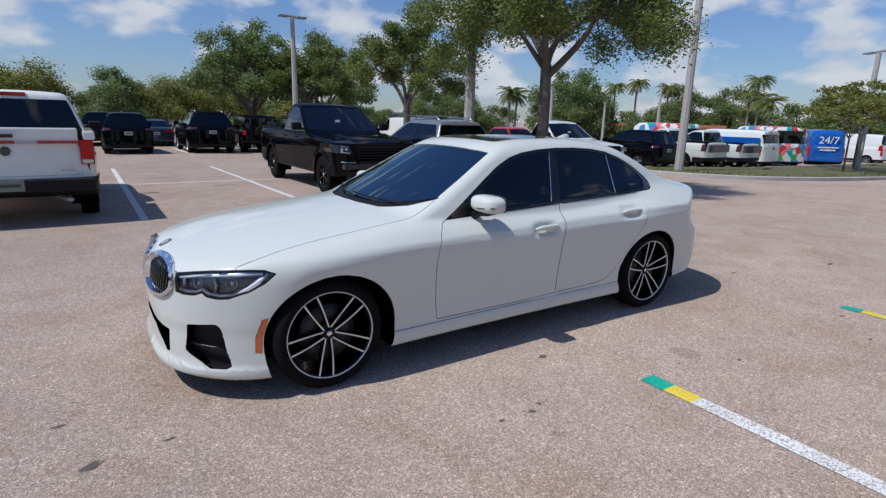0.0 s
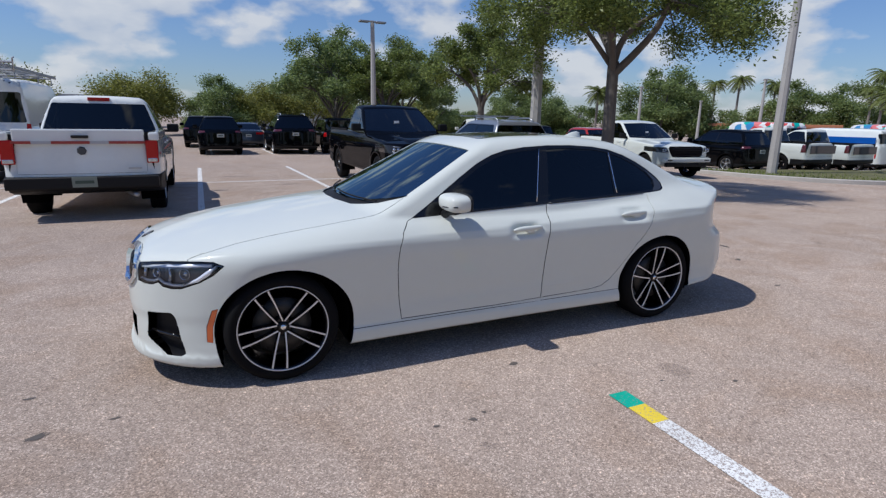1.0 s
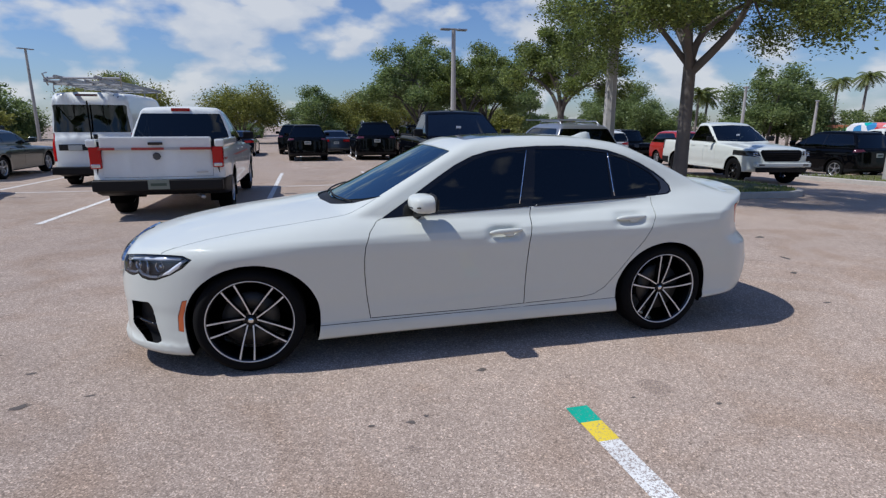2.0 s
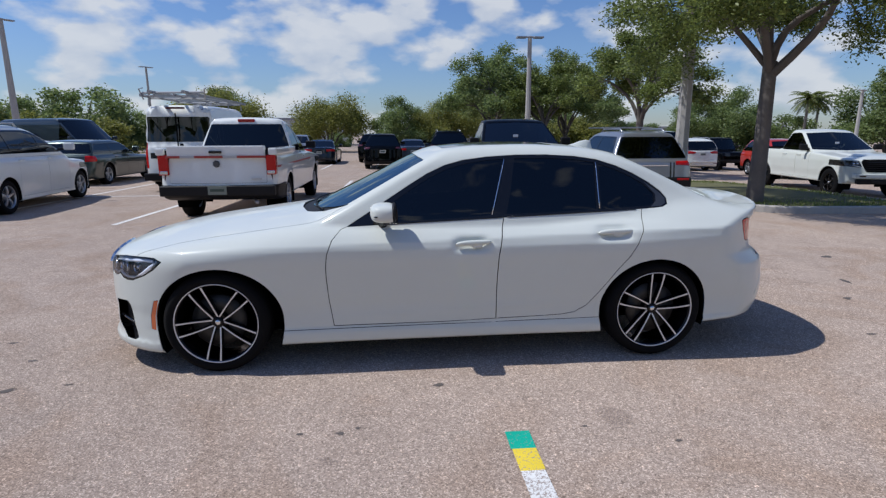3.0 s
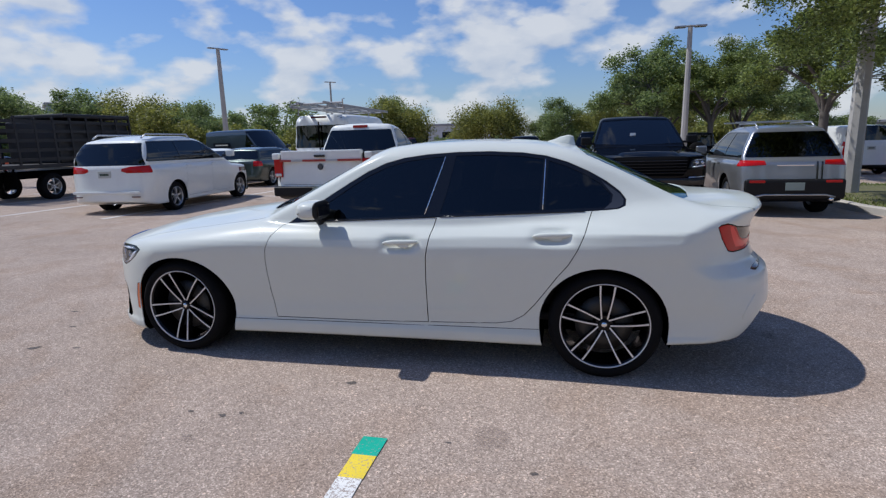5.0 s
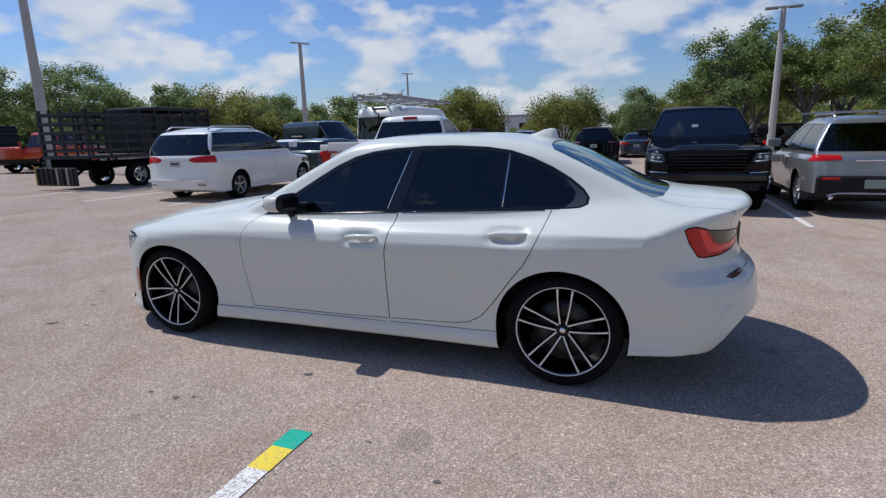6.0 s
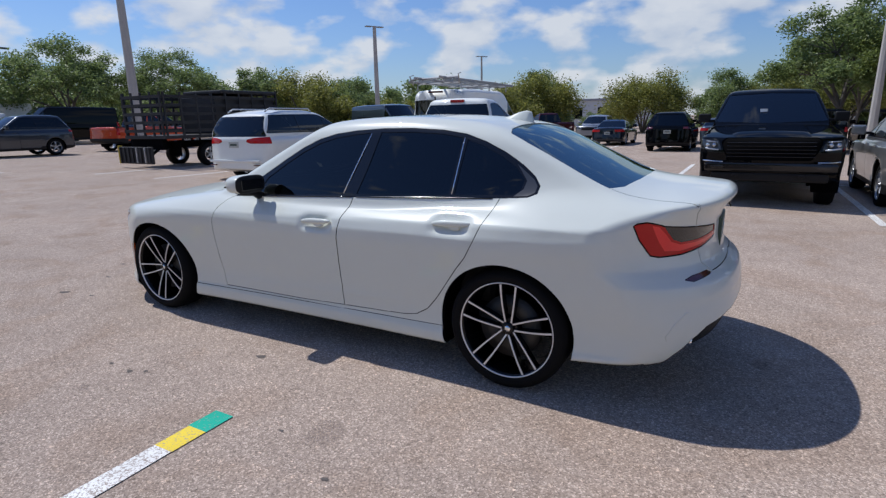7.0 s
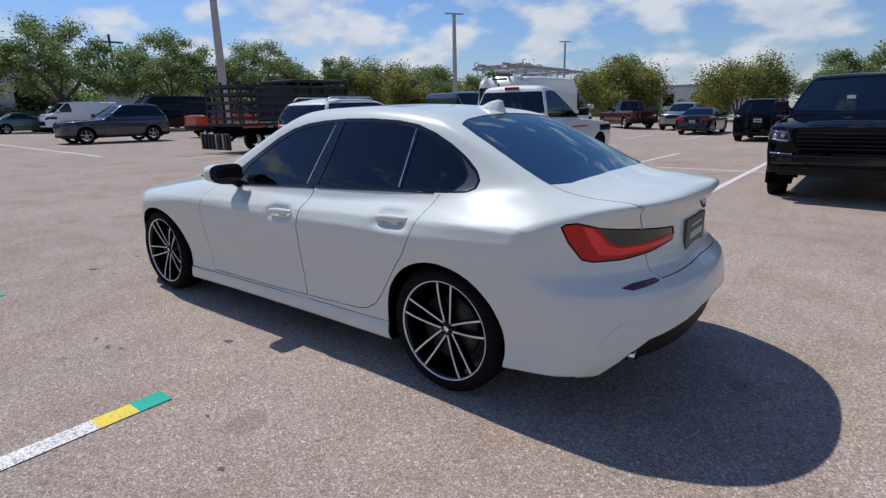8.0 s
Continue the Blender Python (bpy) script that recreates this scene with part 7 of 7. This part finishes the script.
# ---------------------------------------------------------------- islands, poles and trees
def outline_island(name, pts, label):
    """A kerbed bed: a ring of kerb stones with grass inside."""
    pts = rounded(pts, 1.6, 6)
    inner = shrunk(pts, 0.16)
    n = len(pts)
    verts, faces = [], []
    for (x, y), (a, b) in zip(pts, inner):
        z = fall(x, y)
        verts += [(x, y, z - 0.05), (x + (a - x) * 0.06, y + (b - y) * 0.06, z + 0.125), (x + (a - x) * 0.25, y + (b - y) * 0.25, z + 0.145), (a, b, z + 0.145), (a, b, z + 0.05)]
    for k in range(n):
        q = (k + 1) % n
        for i in range(4):
            faces.append((5 * k + i, 5 * q + i, 5 * q + i + 1, 5 * k + i + 1))
    kerb = part("kerb", mesh_of("kerb", verts, faces, KERB, False), KERB, None)
    tagged(kerb, "pale worn concrete kerb round a planted island", "kerb", "", "structure")
    bm = bmesh.new()
    cx, cy = sum(p[0] for p in inner) / n, sum(p[1] for p in inner) / n
    rings = []
    for t, lift in ((1.0, 0.11), (0.85, 0.16), (0.5, 0.20), (0.0, 0.22)):
        row = []
        for x, y in inner:
            px, py = cx + (x - cx) * t, cy + (y - cy) * t
            row.append(bm.verts.new((px, py, fall(px, py) + lift)))
        rings.append(row)
    for r0, r1 in zip(rings, rings[1:]):
        for k in range(n):
            bm.faces.new((r0[k], r0[(k + 1) % n], r1[(k + 1) % n], r1[k]))
    soil = part("planting_bed", bm, SOIL, None, smooth=True)
    tagged(soil, label, "grass", "", "structure")
    return inner


def grass(inner, count, height, seed):
    rng = random.Random(seed)
    x0, x1 = min(p[0] for p in inner), max(p[0] for p in inner)
    y0, y1 = min(p[1] for p in inner), max(p[1] for p in inner)
    cx, cy = sum(p[0] for p in inner) / len(inner), sum(p[1] for p in inner) / len(inner)
    verts, faces = [], []
    while len(faces) < count:
        x, y = rng.uniform(x0, x1), rng.uniform(y0, y1)
        if not inside(inner, x, y):
            continue
        z = fall(x, y) + 0.13
        a, hh = rng.uniform(0, math.pi), height * rng.uniform(0.4, 1.3)
        w = rng.uniform(0.012, 0.03)
        dx, dy = math.cos(a) * w, math.sin(a) * w
        lx, ly = rng.uniform(-0.04, 0.04), rng.uniform(-0.04, 0.04)
        k = len(verts)
        verts += [(x - dx, y - dy, z), (x + dx, y + dy, z), (x + lx, y + ly, z + hh)]
        faces.append((k, k + 1, k + 2))
    tagged(part("grass", mesh_of("grass", verts, faces, GRASS, False), GRASS, None), "short sunlit grass with dry patches", "grass", "", "stuff")


near_bed = outline_island("island", [(6.75, 7.6), (7.6, 6.3), (11.6, 6.6), (12.0, 10.0), (11.2, 14.3), (7.8, 14.6), (6.8, 10.5)], "grassy island with fallen leaves and bare soil")
grass(near_bed, 9000, 0.07, 3)
far_bed = outline_island("verge", [(16.2, 12.2), (16.7, 8.8), (18.2, 7.0), (21.5, 5.9), (27, 5.4), (64, 4.9), (64, 10.6), (22, 10.9), (19.0, 10.6), (17.6, 12.4)], "sunlit grass verge beside the lane")
grass(far_bed, 14000, 0.09, 4)


def lamp_post(x, y, height, heads=2, turn=0.0, arm=0.42, r0=0.17, r1=0.10, lean=0.0):
    post = empty("street_lamp", "tall concrete lamp post with flat twin lamp heads" if heads == 2 else "tall concrete lamp post", "street lamp", "parking lot lamps")
    part("pole", tube([(0, 0, -0.1), (lean * height * 0.5, 0, height * 0.5), (lean * height, 0, height)], [r0, (r0 + r1) / 2, r1], 8), CONCRETE, post)
    a = part("arm", tube([(-arm, 0, height + 0.02), (0, 0, height + 0.06), (arm, 0, height + 0.02)], 0.045, 6), STEEL, post) if heads else None
    for k in range(heads):
        sg = 1 if k else -1
        part("lamp_head", box(min(sg * arm * 0.45, sg * (arm + 0.26)), max(sg * arm * 0.45, sg * (arm + 0.26)), -0.17, 0.17, height - 0.01, height + 0.07, 0.02), STEEL, post)
    post.matrix_basis = pose(x, y, fall(x, y), 0, 0, turn)
    return post


lamp_post(7.75, 10.6, 8.6, 2, 30, r0=0.19, r1=0.12)
lamp_post(18.0, 9.9, 9.5, 2, 30, 0.7, r0=0.18, r1=0.11)
lamp_post(30.6, 8.2, 5.9, 2, 60, 0.6, r0=0.17, r1=0.11)
lamp_post(-25.4, 14.2, 10.0, 2, 60, r0=0.25, r1=0.15)
lamp_post(-26.0, 36.3, 9.05, 2, 60, 0.55, r0=0.25, r1=0.15)
lamp_post(-25.3, 56.0, 8.3, 2, 50)
lamp_post(6.6, 23.9, 6.5, 2, 0)
lamp_post(44.2, 30.0, 6.4, 2, 40)
lamp_post(46.0, 38.2, 4.8, 2, 40)
lamp_post(35.6, 35.8, 5.6, 2, 40)


def leaf_cloud(centres, count, size, rng, spread, flat=0.6):
    """Small folded leaves round clump centres; each is an island of its own."""
    g = np.random.default_rng(rng.randrange(1 << 30))
    mid, rad = np.array([tuple(c) for c, _ in centres]), np.array([r for _, r in centres])
    unit = lambda v: v / np.maximum(np.linalg.norm(v, axis=1, keepdims=True), 1e-6)
    which = g.choice(len(rad), count, p=rad ** 2 / np.sum(rad ** 2))
    d = unit(g.normal(size=(count, 3))) * (rad[which] * g.random(count) ** 0.6)[:, None] + g.normal(size=(count, 3)) * (rad[which] * 0.28)[:, None]
    p = mid[which] + d * (1, 1, flat)
    a = unit(g.normal(size=(count, 3)) * (1, 1, 0.6))
    b = unit(np.cross(a, g.normal(size=(count, 3))))
    s = (size * g.uniform(0.6, 1.5, count))[:, None]
    verts = np.stack([p - a * s, p + b * s * 0.45, p + a * s, p - b * s * 0.45], 1).reshape(-1, 3)
    return verts.tolist(), np.arange(4 * count).reshape(-1, 4).tolist()


def oak(seed, height, fork, spread, leaves, leaf_size, mat, base=None, trunk_r=0.21, lean=(0.0, 0.0), clumps=60, flat=0.7, levels=4, limbs=7):
    """A broad tree: a tapered trunk that forks into limbs, boughs and twigs, with leaf clumps at their ends and gaps between."""
    rng = random.Random(seed)
    tree = empty("tree", "spreading live oak with dark green leaves", "tree", "trees of the lot")
    bm = bmesh.new()
    base = base or fork + 0.3

    def bough(p, q, r0, r1, sag, sides):
        p, q = Vector(p), Vector(q)
        pts, rad = [], []
        side = Vector((rng.gauss(0, 1), rng.gauss(0, 1), 0)) * (q - p).length * 0.09
        for k in range(6):
            t = k / 5
            pts.append(p.lerp(q, t) + side * math.sin(math.pi * t) + Vector((0, 0, sag * (q - p).length * math.sin(math.pi * t))))
            rad.append(r0 + (r1 - r0) * t)
        tube(pts, rad, sides, bm, close=False)
        return pts

    top = Vector((lean[0] * fork, lean[1] * fork, fork))
    tube([(0, 0, -0.1), (0, 0, 0.12), (top.x * 0.45, top.y * 0.3, fork * 0.5), tuple(top)], [trunk_r * 1.35, trunk_r * 1.08, trunk_r * 0.9, trunk_r * 0.82], 12, bm, close=False)
    nodes = []
    for k in range(limbs):
        a = 2 * math.pi * (k + rng.uniform(-0.3, 0.3)) / limbs
        r = spread * rng.uniform(0.30, 0.55) if k else spread * 0.1
        z = fork + (height - fork) * (rng.uniform(0.22, 0.5) if k else 0.6)
        q = Vector((top.x + r * math.cos(a), top.y + r * math.sin(a), z))
        pts = bough(top - Vector((0, 0, rng.uniform(0, 0.25 * fork * 0.4))), q, trunk_r * rng.uniform(0.42, 0.62), trunk_r * 0.28, 0.07, 7)
        nodes += [pts[3], q]
    centres = []
    for k in range(clumps):
        a = 2.39996 * k + rng.uniform(-0.4, 0.4)
        u = math.sqrt((k + 0.5) / clumps)
        dome = math.sqrt(max(0.0, 1 - (u * 0.97) ** 2))
        low = base + (height - base) * 0.22 * (1 - u)
        z = low + (base + (height - base) * dome - low) * rng.uniform(0.0, 1.0) ** 0.7
        rr = spread * u * rng.uniform(0.86, 1.02)
        c = Vector((top.x + rr * math.cos(a), top.y + rr * math.sin(a), z))
        n = min(nodes, key=lambda m: (m - c).length)
        bough(n, c, trunk_r * 0.16, 0.012, 0.05, 4)
        centres.append((c, spread * rng.uniform(0.11, 0.20)))
        if k % 2:
            centres.append((n.lerp(c, 0.6), spread * rng.uniform(0.08, 0.15)))
    part("trunk", bm, BARK, tree, smooth=True)
    v, f = leaf_cloud(centres, leaves, leaf_size, rng, spread, flat)
    part("crown", mesh_of("crown", v, f, mat, False), mat, tree)
    return tree


def palm(seed, height, frond, mat, droop=0.9):
    rng = random.Random(seed)
    tree = empty("palm", "tall palm with arching green fronds", "palm", "palms past the lot")
    pts = [(0.25 * math.sin(0.6 * k / 8) * seed % 0.5, 0, height * k / 8 - 0.1) for k in range(9)]
    part("trunk", tube(pts, [0.19 - 0.008 * k for k in range(9)], 8), PALM_BARK, tree, smooth=True)
    top = Vector(pts[-1])
    verts, faces = [], []
    for k in range(34):
        a = 2 * math.pi * k / 34 + rng.uniform(-0.15, 0.15)
        lift = rng.uniform(-0.6, 1.2)
        out = Vector((math.cos(a), math.sin(a), 0))
        side = Vector((-math.sin(a), math.cos(a), 0))
        p, d = top.copy(), (out + Vector((0, 0, lift))).normalized()
        for q in range(9):
            nxt = p + d * frond / 9
            for sg in (-1, 1):
                for u in (0.0, 0.5):
                    b = p + (nxt - p) * u
                    ln_ = frond * 0.24 * math.sin(math.pi * (q + u + 1.2) / 10.5)
                    tip = b + side * sg * ln_ * 0.85 + d * ln_ * 0.55 + Vector((0, 0, -ln_ * 0.45))
                    i = len(verts)
                    verts += [tuple(b), tuple(b + d * frond * 0.055), tuple(tip)]
                    faces.append((i, i + 1, i + 2))
            p = nxt
            d = (d + Vector((0, 0, -droop * 0.2))).normalized()
    part("crown", mesh_of("crown", verts, faces, mat, False), mat, tree)
    return tree


def shrub_tree(seed, height, spread, leaves, leaf_size, mat, clumps=30, base=0.15):
    """A dense far tree or bush whose stems hardly show."""
    rng = random.Random(seed)
    tree = empty("tree", "dense green tree at the edge of the lot", "tree", "trees round the lot")
    centres = []
    for _ in range(clumps):
        a, r = rng.uniform(0, 6.28), spread * math.sqrt(rng.uniform(0, 1)) * 0.8
        z = height * (base + (1 - base) * rng.uniform(0.05, 0.95) * math.sqrt(max(0.05, 1 - (r / spread) ** 2)))
        centres.append((Vector((r * math.cos(a), r * math.sin(a), z)), spread * rng.uniform(0.16, 0.30)))
    bm = bmesh.new()
    for k in range(5):
        a = 2 * math.pi * k / 5
        c = centres[k][0]
        tube([(0.1 * math.cos(a), 0.1 * math.sin(a), -0.1), (c.x * 0.3, c.y * 0.3, height * 0.3), (c.x * 0.8, c.y * 0.8, max(c.z, height * 0.5))], [0.16, 0.1, 0.04], 6, bm, close=False)
    part("trunk", bm, BARK, tree, smooth=True)
    v, f = leaf_cloud(centres, leaves, leaf_size, rng, spread, 0.75)
    part("crown", mesh_of("crown", v, f, mat, False), mat, tree)
    return tree


def stand(tree, x, y, turn=0.0, scale=1.0):
    tree.matrix_basis = pose(x, y, fall(x, y), 0, 0, turn) @ Matrix.Scale(scale, 4)
    return tree


def again(tree, x, y, turn=0.0, scale=1.0):
    t = copy_thing(tree, pose(x, y, fall(x, y), 0, 0, turn))
    t.scale = (scale, scale, scale)
    return t


tagged(stand(oak(11, 7.7, 3.4, 3.55, 100000, 0.042, OAK_LEAF, base=3.6, trunk_r=0.185, lean=(0.03, 0.02), clumps=84), 7.75, 7.25, 20, 0.93), "large live oak on a kerbed island")
oak_b = stand(oak(23, 7.0, 2.5, 3.1, 40000, 0.058, OAK_LEAF, base=3.1, trunk_r=0.19, clumps=48), 10.9, 20.2, 0)
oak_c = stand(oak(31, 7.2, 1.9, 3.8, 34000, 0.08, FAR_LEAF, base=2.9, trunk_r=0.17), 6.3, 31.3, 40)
again(oak_b, 8.9, 28.9, 80, 0.95)
again(oak_c, 11.5, 33.0, 150, 1.0)
again(oak_c, 8.0, 38.0, 210, 0.95)
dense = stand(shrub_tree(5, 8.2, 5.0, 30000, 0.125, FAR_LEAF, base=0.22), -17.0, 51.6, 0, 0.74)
olive = stand(shrub_tree(6, 6.6, 6.0, 30000, 0.12, OLIVE_LEAF, base=0.28), -6.9, 54.0, 0, 0.80)
tagged(olive, "spreading olive-green tree at the edge of the lot")
again(dense, 0.2, 54.6, 40, 0.68), again(olive, 4.8, 56.5, 100, 0.75), again(olive, 10.0, 60.0, 60, 0.9)
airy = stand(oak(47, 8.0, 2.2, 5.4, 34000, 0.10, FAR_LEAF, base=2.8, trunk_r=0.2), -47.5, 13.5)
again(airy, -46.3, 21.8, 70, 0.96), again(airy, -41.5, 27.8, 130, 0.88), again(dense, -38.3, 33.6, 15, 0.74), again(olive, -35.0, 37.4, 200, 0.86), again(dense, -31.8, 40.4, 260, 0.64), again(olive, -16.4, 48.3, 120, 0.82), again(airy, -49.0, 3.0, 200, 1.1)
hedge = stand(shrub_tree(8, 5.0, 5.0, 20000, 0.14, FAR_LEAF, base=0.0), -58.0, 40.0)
rng = random.Random(5)
for k in range(15):
    again(hedge, -62 + 4.6 * k + rng.uniform(-1, 1), 46 + 2.4 * k + rng.uniform(-3, 3), rng.uniform(0, 360), rng.uniform(0.85, 1.2) * (1.15 if k < 7 else 0.7 if k < 8 else 0.48))
for k in range(8):
    again(hedge, -64 - rng.uniform(0, 6), -6 + 6.5 * k, rng.uniform(0, 360), rng.uniform(0.9, 1.4))
bush = stand(shrub_tree(9, 3.8, 3.2, 8000, 0.13, OLIVE_LEAF, base=0.0), -27.0, 40.0)
again(bush, -30.5, 38.0, 50, 1.1), again(bush, -23.5, 43.0, 90, 0.9), again(bush, 13, 44, 10, 1.0), again(bush, 17, 46, 70, 1.1)
for k in range(16):
    again(dense if k % 3 else hedge, 20 + 4.3 * k + rng.uniform(-1, 1), 78 - 3.9 * k + rng.uniform(-3, 3), rng.uniform(0, 360), rng.uniform(0.80, 1.12))
# unseen row behind the camera, added to block low sky light and darken reflections
for k in range(9):
    again(oak_c if k % 2 else airy, -48 + 12 * k + rng.uniform(-2, 2), -27 + rng.uniform(-4, 3), rng.uniform(0, 360), rng.uniform(0.85, 1.2))
palm_a, palm_b = stand(palm(1, 8.8, 2.3, PALM_LEAF), 68.4, 51.8), stand(palm(2, 6.4, 2.3, PALM_LEAF, 0.8), 45.4, 54.0)
for x, y, tr, sc, src in ((70.5, 57.5, 40, 0.98, palm_a), (63.0, 42.3, 90, 0.85, palm_a), (63.6, 31.9, 20, 0.74, palm_a), (55.7, 25.4, 70, 0.80, palm_b), (61.0, 29.5, 10, 0.9, palm_b), (59.8, 54.2, 50, 1.05, palm_b), (50.0, 58.0, 15, 1.0, palm_b), (40, 62, 80, 0.9, palm_b), (54, 50, 80, 1.0, palm_b), (73, 36, 30, 1.0, palm_a)):
    again(src, x, y, tr, sc)
young = tagged(stand(oak(77, 4.6, 2.3, 2.5, 3400, 0.085, OLIVE_LEAF, base=3.0, trunk_r=0.06, clumps=26, flat=0.35), 30.2, 8.2), "slender young tree with feathery leaves on a verge")
again(young, 27.5, 7.6, 90, 0.8), again(young, 36.0, 8.0, 160, 0.9)


# far buildings
def low_building(x, y, turn, w, d, h, colour, label, doors=4, roof=(0.3, 0.3, 0.32)):
    b = empty("building", label, "building")
    m = material("far_wall", colour, 0.8, 0, 0, 0.4, 0.12)
    part("wall", box(-w / 2, w / 2, -d / 2, d / 2, -0.3, h), m, b)
    part("roof", box(-w / 2 - 0.2, w / 2 + 0.2, -d / 2 - 0.2, d / 2 + 0.2, h, h + 0.35, 0.05), material("far_roof", roof, 0.7, 0, 0, 0.5, 0.15), b)
    for k in range(doors):
        x0 = -w / 2 + w * (k + 0.3) / doors
        win = part("window", box(x0, x0 + w * 0.4 / doors, -d / 2 - 0.03, -d / 2 + 0.05, h * 0.3, h * 0.75), TRIM, b)
        part("sill", box(x0 - 0.1, x0 + w * 0.4 / doors + 0.1, -d / 2 - 0.08, -d / 2 + 0.05, h * 0.27, h * 0.3), m, win)
    b.matrix_basis = pose(x, y, fall(x, y), 0, 0, turn)


low_building(10.5, 84.0, 0, 16, 10, 4.2, (0.55, 0.56, 0.56), "long white warehouse behind trees")
low_building(-16.0, 92.0, 0, 16, 14, 3.9, (0.55, 0.56, 0.57), "grey industrial building behind trees")
low_building(-70.0, 66.0, 50, 9, 8, 7.6, (0.30, 0.36, 0.36), "grey-green building behind trees")
low_building(62.0, 42.0, -55, 14, 8, 2.3, (0.55, 0.30, 0.18), "low building with orange tiled roof", roof=(0.42, 0.16, 0.08))
low_building(44.0, 74.0, -30, 22, 8, 3.2, (0.36, 0.36, 0.35), "grey low building with carport")
low_building(-72.0, 6.0, 90, 30, 10, 5.5, (0.52, 0.52, 0.5), "pale building at the edge of the lot")
for x, y, h in ((-50.5, 19.0, 8.0), (-54.0, 7.0, 8.5)):
    pole = empty("utility_pole", "wooden utility pole with a crossarm", "utility pole")
    part("pole", tube([(0, 0, -0.1), (0, 0, h)], [0.16, 0.11], 8), BARK, pole)
    part("crossarm", box(-0.06, 0.06, -1.1, 1.1, h - 0.7, h - 0.55), BARK, pole)
    pole.matrix_basis = pose(x, y, fall(x, y))
